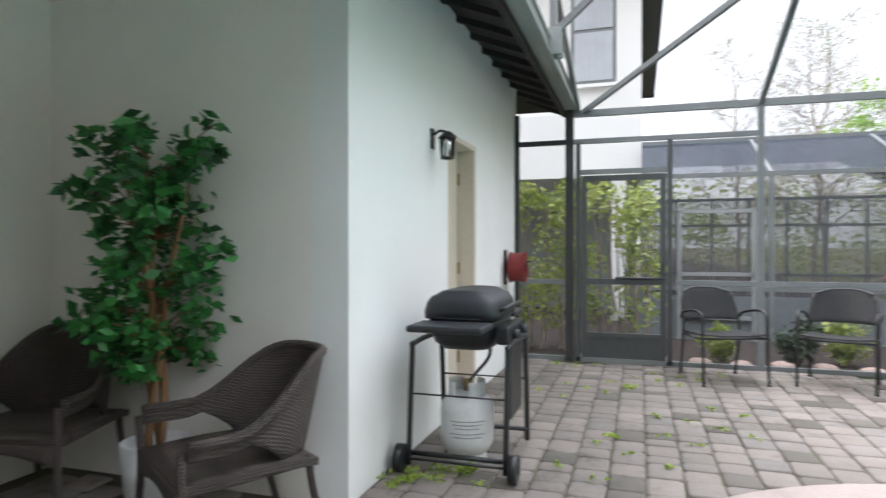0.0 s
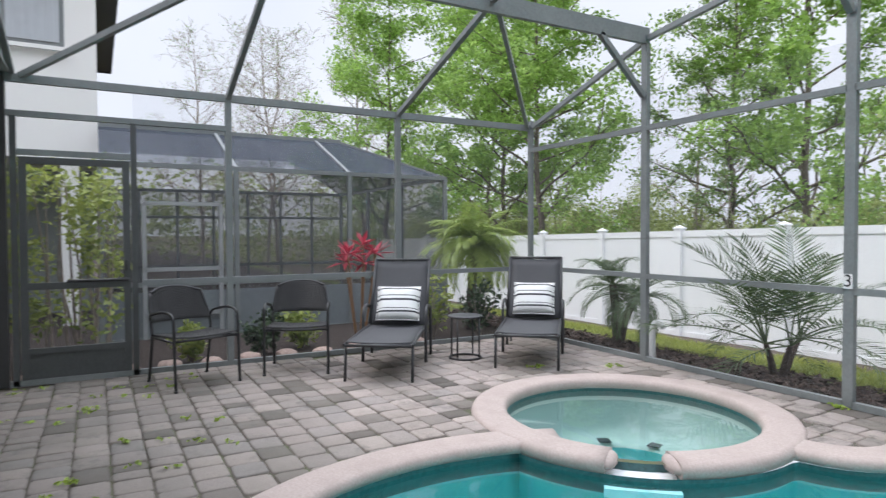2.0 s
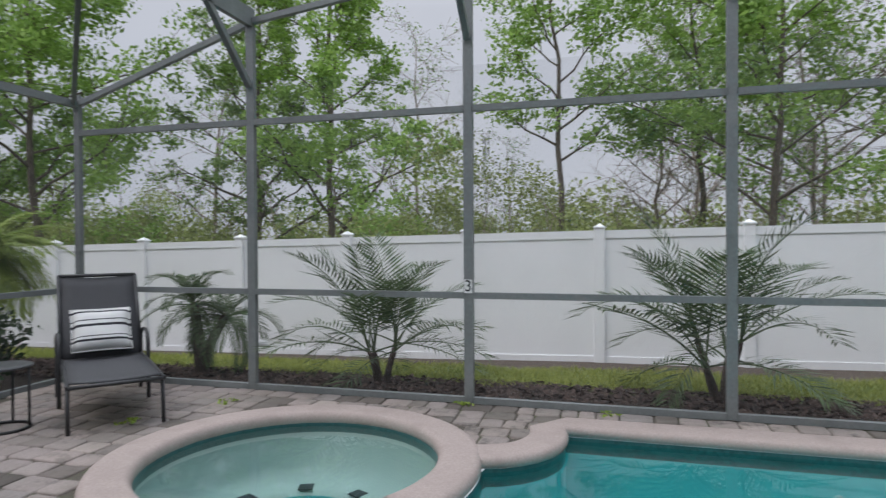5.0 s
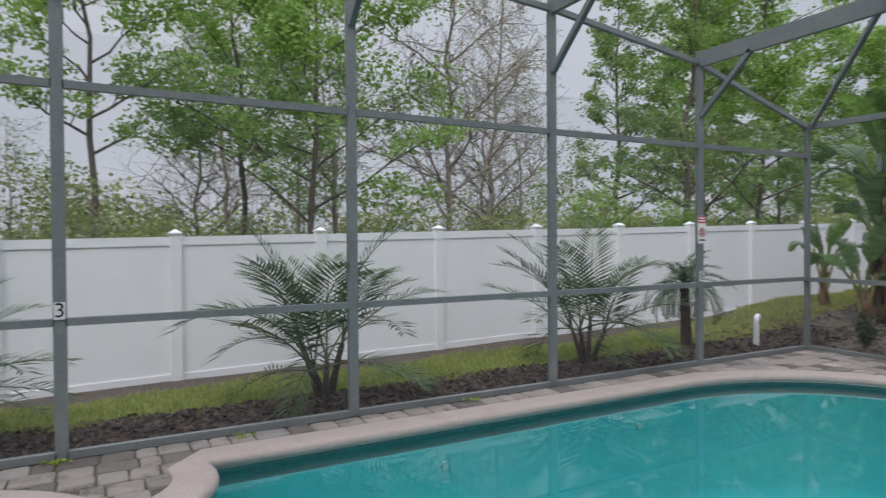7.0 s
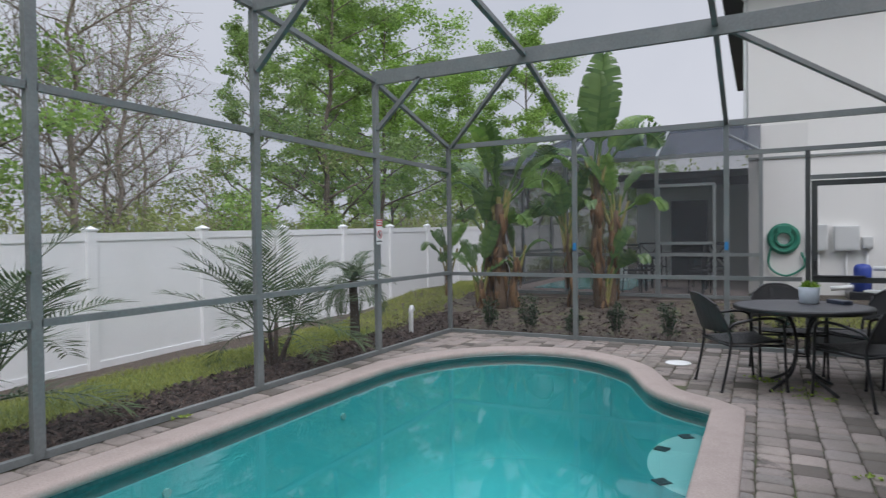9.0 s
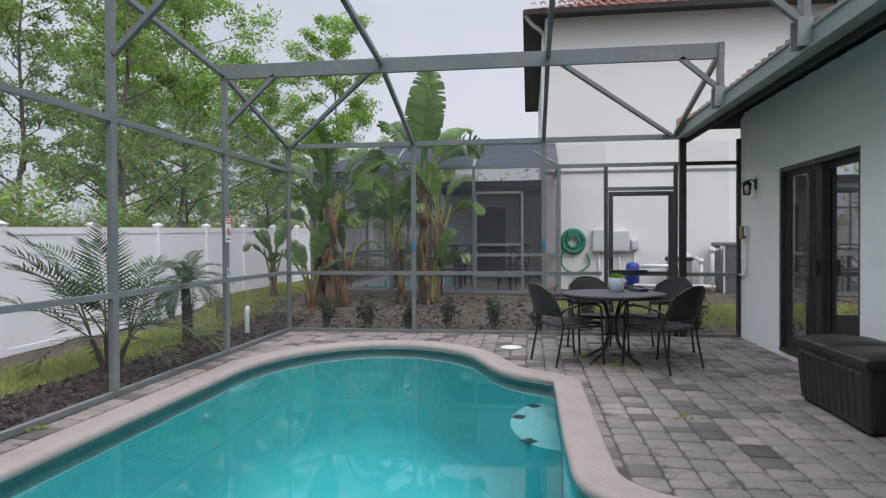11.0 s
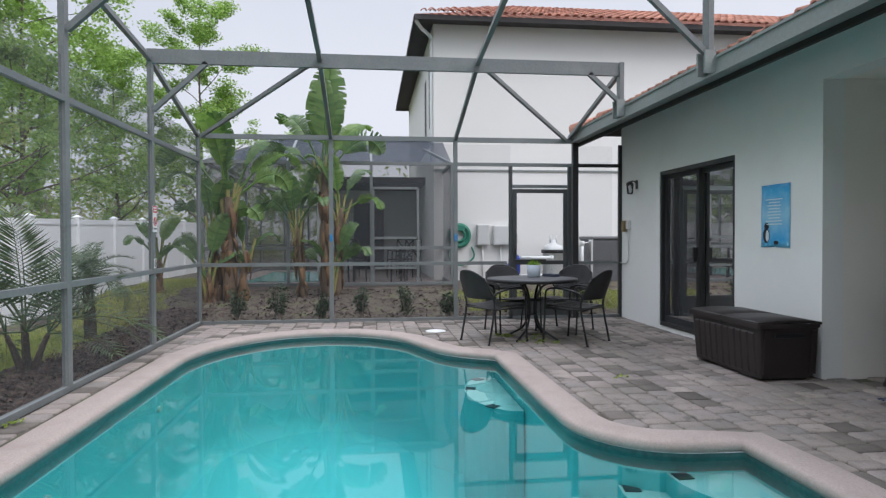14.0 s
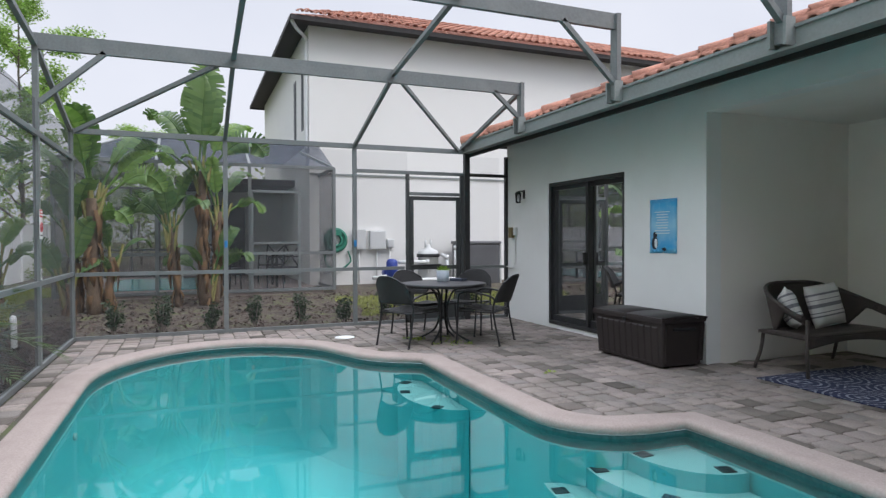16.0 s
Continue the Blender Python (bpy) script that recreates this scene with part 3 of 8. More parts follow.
cols = [CX0] + PX + [CX1]
for k, x in enumerate(cols):
    tall = 0 < k < len(cols) - 1
    member("post", (x, CY, 0), (x, CY, ZB[x] - 0.08 if tall else ZE + 0.02), 0.075 if tall else 0.06, 0.05)
for x0, x1 in zip(cols, cols[1:]):
    rail_x(x0, x1, CY, ZC, "chair_rail")
    rail_x(x0, x1, CY, ZR)
    rail_x(x0, x1, CY, 0.02, "sole_plate")
for x0, x1 in zip(PX, PX[1:]):
    member("top_rail", (x0 + 0.03, CY, ZB[x0] - 0.03), (x1 - 0.03, CY, ZB[x1] - 0.03), 0.05, 0.05)
for x, s in ((CX0, 1), (CX1, -1)):
    ze = 2.66 if s > 0 else ZE
    ys_ = [HOUSE_Y, 2.62, 4.48, CY]
    for y in ys_[1:3]:
        member("post", (x, y, 0), (x, y, ze), 0.05, 0.06)
    member("post", (x, HOUSE_Y, 0), (x, HOUSE_Y, 2.70), 0.085, 0.085, ALU_DARK)
    house_y = WY if s > 0 else 0.0
    member("post", (x, house_y + 0.025, 0), (x, house_y + 0.025, 2.68), 0.05, 0.05, ALU_DARK)
    for y0, y1 in zip(ys_, ys_[1:]):
        rail_y(y0, y1, x, ze - 0.0, "eave_rail", 0.07)
        rail_y(y0, y1, x, 0.02, "sole_plate")
        if y0 > 1:
            rail_y(y0, y1, x, ZC - 0.01, "chair_rail")
    rail_y(HOUSE_Y, 2.62, x, 2.36)
    rail_y(house_y, HOUSE_Y, x, 2.36, "rail", 0.05, ALU_DARK)
    rail_y(house_y, HOUSE_Y, x, ZC - 0.02, "chair_rail")
    rail_y(1.80, 2.62, x, ZC - 0.01, "chair_rail")
    rail_y(house_y, HOUSE_Y, x, 0.02, "sole_plate")
    d0, d1 = (0.84, 1.77)
    for y in (d0, d1):
        member("door_post", (x, y, 0), (x, y, 2.34), 0.05, 0.05, ALU_MID)
    rail_y(d0, d1, x, 2.03, "door_header")
    bx = PX[0] if s > 0 else PX[-1]
    for y in (2.62, 4.48):
        member("sloping_purlin", (x, y, ze), (bx, y, ZT), 0.05, 0.05)
    member("hip_bar", (x, CY, ze), (bx, CY, ZT - 0.04), 0.05, 0.05)
    member("hip_bar", (x, HOUSE_Y + 0.09, ze + 0.05), (bx, HOUSE_Y + 0.09, ZT - 0.04), 0.05, 0.05)
    member("diagonal_brace", (x, CY - 0.05, ze), (bx + s * -0.03, 4.48 + 0.1, ZT - 0.02), 0.04, 0.05)
    member("diagonal_brace", (x, HOUSE_Y + 0.15, ze + 0.02), (bx + s * -0.03, 2.62 - 0.1, ZT - 0.02), 0.04, 0.05)
for x in PX:
    zb = ZB[x]
    reach = 0.38 + (zb - ZT) * 1.05
    member("roof_beam", (x, HOUSE_Y + 0.04, zb), (x, CY + 0.03, zb), 0.05, 0.16)
    member("beam_upright", (x, HOUSE_Y + 0.08, 2.75), (x, HOUSE_Y + 0.08, zb + 0.08), 0.11, 0.05)
    member("knee_brace", (x, CY - 0.03, zb - 0.61), (x, CY - 0.62, zb - 0.06), 0.05, 0.05, ALU)
    member("knee_brace", (x, HOUSE_Y + 0.1, 2.92), (x, HOUSE_Y + 0.1 + reach, zb - 0.06), 0.05, 0.05, ALU)
    bm = B()
    box(bm, x - 0.08, HOUSE_Y + 0.05, 2.72, x - 0.056, HOUSE_Y + 0.15, 2.93)
    box(bm, x + 0.056, HOUSE_Y + 0.05, 2.72, x + 0.08, HOUSE_Y + 0.15, 2.93)
    part("bracket", bm, GUTTER, cage)
for x0, x1 in zip(PX, PX[1:]):
    for y in (2.62, 4.48):
        member("purlin", (x0 + 0.03, y, ZB[x0] + 0.02), (x1 - 0.03, y, ZB[x1] + 0.02), 0.05, 0.05)


def sheet(pts):
    vs, bm = [], B()
    vs = [bm.verts.new(p) for p in pts]
    bm.faces.new(vs)
    ob = part("screen_panel", bm, SCREEN, cage)
    ob.visible_shadow = False


for x0, x1 in zip(cols, cols[1:]):
    for z0, z1 in ((0.04, ZC), (ZC, ZR), (ZR, ZE)):
        sheet([(x0, CY, z0), (x1, CY, z0), (x1, CY, z1), (x0, CY, z1)])
for x in (CX0, CX1):
    for y0, y1 in ((0.15, HOUSE_Y), (1.77, 2.62), (2.62, 4.48), (4.48, CY)):
        for z0, z1 in ((0.04, ZC), (ZC, 2.66)):
            sheet([(x, y0, z0), (x, y1, z0), (x, y1, z1), (x, y0, z1)])


def screen_door(name, x, label):
    d = thing(name, label, "door", kind="structure")
    y0, y1, h = 0.875, 1.735, 1.99
    for a, b, w, hh, nm in (((x, y0 + 0.03, 0.02), (x, y0 + 0.03, h), 0.04, 0.06, "stile"), ((x, y1 - 0.03, 0.02), (x, y1 - 0.03, h), 0.04, 0.06, "stile")):
        part(nm, bar(B(), a, b, w, hh, (0, 1, 0)), ALU_MID, d)
    for z, hh in ((h - 0.03, 0.06), (0.86, 0.06), (0.29, 0.05)):
        part("door_rail", bar(B(), (x, y0 + 0.06, z), (x, y1 - 0.06, z), 0.04, hh), ALU_MID, d)
    bm = B()
    box(bm, x - 0.008, y0 + 0.06, 0.03, x + 0.008, y1 - 0.06, 0.265)
    part("kick_plate", bm, ALU_MID, d, "grey metal kick plate")
    part("closer", tube(B(), [(x + 0.05 * (1 if x < 0 else -1), y0 + 0.35, 0.90), (x + 0.05 * (1 if x < 0 else -1), y1 - 0.02, 0.90)], 0.014), ALU_DARK, d, "black pneumatic closer tube")
    bm = B()
    box(bm, x - 0.05, y1 - 0.05, 0.98, x + 0.05, y1 - 0.02, 1.08, 0.006)
    part("handle", bm, ALU_DARK, d)
    for z0, z1 in ((0.31, 0.83), (0.89, h - 0.06)):
        bm = B()
        bm.faces.new([bm.verts.new(p) for p in ((x, y0 + 0.06, z0), (x, y1 - 0.06, z0), (x, y1 - 0.06, z1), (x, y0 + 0.06, z1))])
        part("mesh_panel", bm, SCREEN, d).visible_shadow = False


screen_door("door_1", CX0, "closed grey aluminium screen door with a kick plate")
screen_door("door_2", CX1, "closed grey screen door behind the patio table")

# ---- white fence ----
FY = 9.5
def fence_top(x):
    return 1.40 + 0.0185 * x


fence = thing("fence", "tall white vinyl privacy fence with capped posts", "fence", kind="structure")
for k in range(-9, 17):
    x = 1.35 + 1.713 * k
    zt = fence_top(x)
    zg = zt - 1.72
    bm = B()
    box(bm, x - 0.063, FY - 0.063, zg - 0.1, x + 0.063, FY + 0.063, zt + 0.01, 0.006)
    post = part("fence_post", bm, VINYL, fence)
    bm = B()
    box(bm, x - 0.075, FY - 0.075, zt + 0.005, x + 0.075, FY + 0.075, zt + 0.03, 0.005)
    top = [bm.verts.new((x + i * 0.065, FY + j * 0.065, zt + 0.03)) for i, j in ((-1, -1), (1, -1), (1, 1), (-1, 1))]
    tip = bm.verts.new((x, FY, zt + 0.07))
    for i in range(4):
        bm.faces.new((top[i], top[(i + 1) % 4], tip))
    part("post_cap", bm, VINYL, post)
    x1 = x + 1.713
    za, zb = fence_top(x) - 0.02, fence_top(x1) - 0.02
    for nm, top_off, h, th in (("top_rail", 0.0, 0.10, 0.05), ("bottom_rail", -1.58, 0.14, 0.05)):
        part(nm, bar(B(), (x + 0.06, FY, za + top_off - h / 2), (x1 - 0.06, FY, zb + top_off - h / 2), th, h), VINYL, fence)
    bm = B()
    q = [bm.verts.new((xx, FY + d, zz)) for d in (-0.012, 0.012) for xx, zz in ((x + 0.06, za - 1.62), (x1 - 0.06, zb - 1.62), (x1 - 0.06, zb - 0.09), (x + 0.06, za - 0.09))]
    for k4 in ((0, 1, 2, 3), (7, 6, 5, 4), (0, 4, 5, 1), (2, 6, 7, 3)):
        bm.faces.new([q[i] for i in k4])
    part("fence_panel", bm, VINYL, fence)


# ---- things: patio furniture ----
def wicker_mat(name, dark, light, pitch):
    """Over-and-under weave: two sets of bands crossing."""
    m, nt, b, co = base_mat(name)
    facs = []
    for axis in ("X", "Y", "Z"):
        w = nt.nodes.new("ShaderNodeTexWave")
        w.bands_direction = axis
        w.inputs["Scale"].default_value, w.inputs["Distortion"].default_value, w.inputs["Detail"].default_value = 0.314 / pitch, 0.8, 1.0
        nt.links.new(co, w.inputs["Vector"])
        facs.append(w.outputs["Fac"])
    weave = mixc(nt, 1.0, mixc(nt, 0.5, facs[0], facs[1]), facs[2], "DIFFERENCE")
    c = mixc(nt, ramp(nt, weave, [(0.1, (0, 0, 0)), (0.6, (1, 1, 1))]), dark, light)
    st = noise_tex(nt, co, 5, 4)
    c = mixc(nt, ramp(nt, st, [(0.4, (0, 0, 0)), (0.7, (0.5, 0.5, 0.5))]), c, tuple(x * 0.6 for x in dark))
    nt.links.new(c, b.inputs["Base Color"])
    b.inputs["Roughness"].default_value = 0.5
    nt.links.new(bump(nt, weave, 0.9, 0.006), b.inputs["Normal"])
    return m


WICKER = wicker_mat("dark_brown_wicker", (0.020, 0.015, 0.013), (0.135, 0.108, 0.094), 0.014)
WICKER_BLACK = wicker_mat("black_wicker", (0.008, 0.008, 0.008), (0.042, 0.041, 0.041), 0.014)
IRON = surface("black_powder_coated_steel", (0.018, 0.018, 0.019), 0.2, 0.4, grain=60, relief=0.1)
SLING = surface("charcoal_sling_fabric", (0.055, 0.056, 0.06), 0.35, 0.7, grain=260, stain=2, relief=0.6, depth=0.001)
FRAME_GREY = surface("dark_grey_frame_paint", (0.035, 0.036, 0.038), 0.15, 0.45, grain=60, relief=0.1)
PLASTIC_BLACK = surface("black_grill_enamel", (0.016, 0.017, 0.019), 0.25, 0.33, grain=50, relief=0.15)
GRILL_GREY = surface("charcoal_grill_plastic", (0.024, 0.026, 0.03), 0.2, 0.5, grain=80, relief=0.3)
TANK_WHITE = surface("white_tank_paint", (0.72, 0.73, 0.72), 0.06, 0.4, grain=40, stain=4, relief=0.1, stain_col=(0.45, 0.42, 0.38), stain_amount=0.4)
BRASS = surface("dull_brass", (0.35, 0.27, 0.14), 0.2, 0.4, 1.0, relief=0.1)
GREY_PRINT = surface("grey_print", (0.35, 0.36, 0.37), 0.1, 0.6)
BOX_BROWN = surface("dark_brown_resin", (0.028, 0.021, 0.02), 0.25, 0.5, grain=90, stain=2, relief=0.4, stretch=(1, 1, 6))
WHITE_POT = surface("white_glazed_pot", (0.72, 0.73, 0.73), 0.04, 0.35, grain=20, relief=0.05)
BARK = surface("grey_brown_bark", (0.15, 0.125, 0.10), 0.4, 0.95, grain=25, stain=3, relief=1.0, depth=0.01, stretch=(1, 1, 0.3))
STEM = surface("tan_stem", (0.24, 0.13, 0.06), 0.3, 0.85, grain=30, stain=6, relief=0.6, stretch=(1, 1, 0.3))
LANTERN_GLASS = clear_sheet("lantern_glass", (0.85, 0.87, 0.88), (1, 1, 1), 1.45, True)
WHITE_PVC = surface("white_pvc", (0.78, 0.79, 0.78), 0.04, 0.4, grain=20, relief=0.05)
FICUS = leaf_mat("ficus_leaf", (0.008, 0.036, 0.016), (0.05, 0.26, 0.055), 0.4, 0.15)


def striped(name, base, dark, axis, stripes, scale):
    """Woven cloth with stripes across one axis of the object."""
    m, nt, b, co = base_mat(name)
    sx = nt.nodes.new("ShaderNodeSeparateXYZ")
    nt.links.new(co, sx.inputs[0])
    mr = nt.nodes.new("ShaderNodeMapRange")
    mr.inputs["From Min"].default_value, mr.inputs["From Max"].default_value = -scale, scale
    nt.links.new(sx.outputs[axis], mr.inputs["Value"])
    r = nt.nodes.new("ShaderNodeValToRGB")
    r.color_ramp.interpolation = "CONSTANT"
    el = r.color_ramp.elements
    while len(el) < 2 * len(stripes) + 1:
        el.new(0.5)
    k = 0
    el[0].position, el[0].color = 0, (*base, 1)
    for a, w in stripes:
        el[k + 1].position, el[k + 1].color = a, (*dark, 1)
        el[k + 2].position, el[k + 2].color = a + w, (*base, 1)
        k += 2
    nt.links.new(mr.outputs["Result"], r.inputs["Fac"])
    g = noise_tex(nt, co, 220, 3)
    c = mixc(nt, 0.25, r.outputs["Color"], ramp(nt, g, [(0.3, (0.3, 0.3, 0.3)), (0.7, (0.9, 0.9, 0.9))]), "OVERLAY")
    nt.links.new(c, b.inputs["Base Color"])
    b.inputs["Roughness"].default_value = 0.9
    nt.links.new(bump(nt, g, 0.4, 0.002), b.inputs["Normal"])
    return m


PILLOW_BLACK = striped("white_cloth_black_stripes", (0.74, 0.74, 0.72), (0.03, 0.03, 0.035), "Z", [(0.2, 0.05), (0.3, 0.02), (0.52, 0.06), (0.66, 0.02), (0.84, 0.05)], 0.2)
PILLOW_GREY = striped("white_cloth_grey_stripes", (0.62, 0.61, 0.58), (0.2, 0.2, 0.21), "Z", [(0.22, 0.04), (0.32, 0.02), (0.46, 0.09), (0.64, 0.02), (0.76, 0.05)], 0.2)


def pillow(name, label, mat, w, h, d, at):
    """A stuffed square cushion, standing in its local xz plane."""
    bm = B()
    n = 12
    rows = {}
    for side in (1, -1):
        for i in range(n + 1):
            for j in range(n + 1):
                u, v = i / n * 2 - 1, j / n * 2 - 1
                puff = max(0.0, (1 - u ** 4) * (1 - v ** 4)) ** 0.6
                pinch = 1 - 0.07 * (1 - abs(u) ** 2) * abs(v) ** 3 - 0.0 * u
                pinch2 = 1 - 0.07 * (1 - abs(v) ** 2) * abs(u) ** 3
                edge = i in (0, n) or j in (0, n)
                key = (0 if edge else side, i, j)
                if key not in rows:
                    wob = 0.012 * noise.noise(Vector((u * 2.2, v * 2.2, side * 3 + w * 9)))
                    rows[key] = bm.verts.new((u * w / 2 * pinch2, side * (d / 2 * puff + (0 if edge else wob)), v * h / 2 * pinch))
    for side in (1, -1):
        for i in range(n):
            for j in range(n):
                q = [rows[(0 if (a in (0, n) or b in (0, n)) else side, a, b)] for a, b in ((i, j), (i + 1, j), (i + 1, j + 1), (i, j + 1))]
                f = bm.faces.new(q if side < 0 else q[::-1])
                f.smooth = True
    root = tagged(part(name, bm, mat), label, "pillow")
    root.matrix_basis = at
    bm = B()
    edge_pts = [(-w / 2, 0, -h / 2), (w / 2, 0, -h / 2), (w / 2, 0, h / 2), (-w / 2, 0, h / 2)]
    pts = []
    for k in range(4):
        a, b_ = Vector(edge_pts[k]), Vector(edge_pts[(k + 1) % 4])
        for i in range(6):
            t = i / 6
            p = a.lerp(b_, t)
            p *= 1 - 0.07 * (1 - (2 * t - 1) ** 2) * 0.5
            pts.append(p)
    tube(bm, pts, 0.006, 5, True)
    part("piping", bm, mat, root)
    return root


def woven_sheet(bm, pts_rows, thick=0.012):
    """A curved sheet through rows of points, with thickness."""
    rows = [[Vector(p) for p in r] for r in pts_rows]
    nr, nc = len(rows), len(rows[0])
    nrm = [[None] * nc for _ in range(nr)]
    for i in range(nr):
        for j in range(nc):
            a = rows[min(i + 1, nr - 1)][j] - rows[max(i - 1, 0)][j]
            b = rows[i][min(j + 1, nc - 1)] - rows[i][max(j - 1, 0)]
            nn = a.cross(b)
            nrm[i][j] = nn.normalized() if nn.length > 1e-9 else Vector((0, 0, 1))
    V = [[[bm.verts.new(rows[i][j] + nrm[i][j] * s * thick / 2) for j in range(nc)] for i in range(nr)] for s in (1, -1)]
    for s in (0, 1):
        for i in range(nr - 1):
            for j in range(nc - 1):
                q = (V[s][i][j], V[s][i + 1][j], V[s][i + 1][j + 1], V[s][i][j + 1])
                f = bm.faces.new(q if s == 0 else q[::-1])
                f.smooth = True
    for i in range(nr - 1):
        bm.faces.new((V[0][i][0], V[1][i][0], V[1][i + 1][0], V[0][i + 1][0]))
        bm.faces.new((V[0][i][-1], V[0][i + 1][-1], V[1][i + 1][-1], V[1][i][-1]))
    for j in range(nc - 1):
        bm.faces.new((V[0][0][j], V[0][0][j + 1], V[1][0][j + 1], V[1][0][j]))
        bm.faces.new((V[0][-1][j], V[1][-1][j], V[1][-1][j + 1], V[0][-1][j + 1]))
    return bm


def metal_armchair(at, label, group, low_back=False):
    """A steel-framed armchair with a woven seat and back; it faces local +x."""
    c = thing("armchair", label, "chair", group)
    W, SH = 0.27, 0.43
    BH, arch = (0.83, 0.045) if low_back else (0.86, 0.10)
    rows = []
    for i in range(9):
        t = i / 8
        rows.append([(-0.21 + 0.46 * t, -W + 2 * W * j / 8, SH - 0.015 * math.sin(math.pi * j / 8) + 0.02 * t * t) for j in range(9)])
    part("seat", woven_sheet(B(), rows, 0.014), WICKER_BLACK, c, "black woven seat")
    rows = []
    for i in range(9):
        t = i / 8
        wtop = W * (1.0 - 0.12 * t ** 3)
        rows.append([(-0.22 - 0.11 * t - 0.10 * (1 - (2 * j / 8 - 1) ** 2), -wtop + 2 * wtop * j / 8, SH + 0.10 + (BH - SH - 0.10) * t - arch * abs(2 * j / 8 - 1) ** 2.6 * t) for j in range(9)])
    part("backrest", woven_sheet(B(), rows, 0.016), WICKER_BLACK, c, "black woven curved backrest")
    for s in (-1, 1):
        part("front_leg", tube(B(), curve_pts([(0.27, s * 0.29, 0), (0.25, s * 0.29, 0.3), (0.24, s * 0.29, 0.56), (0.20, s * 0.29, 0.635), (0.05, s * 0.295, 0.65), (-0.18, s * 0.29, 0.61), (-0.24, s * 0.275, 0.56)], 5), 0.0125), IRON, c)
        part("back_leg", tube(B(), curve_pts([(-0.30, s * 0.27, 0), (-0.22, s * 0.27, 0.40), (-0.24, s * 0.27, 0.55), (-0.33, s * 0.238, BH - arch)], 5), 0.0125), IRON, c)
        part("side_rail", tube(B(), [(0.25, s * 0.285, SH - 0.02), (-0.22, s * 0.27, SH - 0.02)], 0.011), IRON, c)
    for x, z in ((0.25, SH - 0.01), (-0.22, SH - 0.02)):
        part("cross_rail", tube(B(), [(x, -0.28, z), (x, 0.28, z)], 0.011), IRON, c)
    part("top_rail", tube(B(), curve_pts([(-0.33, -0.238, BH - arch), (-0.405, -0.12, BH - 0.18 * arch), (-0.43, 0, BH), (-0.405, 0.12, BH - 0.18 * arch), (-0.33, 0.238, BH - arch)], 5), 0.0125), IRON, c)
    for s in (-1, 1):
        for x in (0.27, -0.30):
            bm = B()
            lathe(bm, [(0.016, 0), (0.018, 0.012), (0.014, 0.02)], 8, (x, s * (0.29 if x > 0 else 0.27), 0.0))
            part("foot_cap", bm, PLASTIC_BLACK, c)
    c.matrix_basis = at
    return c


PAIR = "armchairs by the screen wall"
chair_a = metal_armchair(pose(-1.20, 2.20, 0, 0, 0, 19), "black woven steel armchair beside the screen door", PAIR, True)
copy_thing(chair_a, pose(-1.26, 3.16, 0, 0, 0, -21))["label"] = "black woven steel armchair beside a lounger"
SET = "chairs round the patio table"
chair_b = metal_armchair(pose(8.04, 2.42, 0, 0, 0, -62), "round-backed black woven steel armchair drawn up to the table", SET)
for x, y, turn in ((7.84, 1.47, 42), (8.76, 2.03, 192), (8.72, 1.32, 136)):
    copy_thing(chair_b, pose(x, y, 0, 0, 0, turn))

# round table
t = thing("patio_table", "round dark metal patio table with curved legs", "table")
TABLE_TOP = surface("mottled_dark_table_top", (0.06, 0.06, 0.065), 0.4, 0.45, grain=45, stain=4, relief=0.2)
part("tabletop", lathe(B(), [(0.0, 0.715), (0.50, 0.715), (0.535, 0.72), (0.545, 0.732), (0.535, 0.744), (0.50, 0.748), (0.0, 0.748)], 40), TABLE_TOP, t, "dark mottled round top")
part("rim", lathe(B(), [(0.536, 0.705), (0.552, 0.71), (0.556, 0.735), (0.548, 0.748), (0.54, 0.735)], 40), IRON, t)
for k in range(4):
    a = radians(45 + 90 * k)
    ca, sa = math.cos(a), math.sin(a)
    part("leg", tube(B(), curve_pts([(0.36 * ca, 0.36 * sa, 0.71), (0.16 * ca, 0.16 * sa, 0.66), (0.07 * ca, 0.07 * sa, 0.5), (0.06 * ca, 0.06 * sa, 0.3), (0.14 * ca, 0.14 * sa, 0.13), (0.36 * ca, 0.36 * sa, 0.008)], 6), 0.014), IRON, t)
for z, r in ((0.48, 0.075), (0.30, 0.066)):
    part("ring", tube(B(), [(r * math.cos(2 * math.pi * i / 20), r * math.sin(2 * math.pi * i / 20), z) for i in range(20)], 0.008, 6, True), IRON, t)
t.matrix_basis = pose(8.12, 1.93, 0)

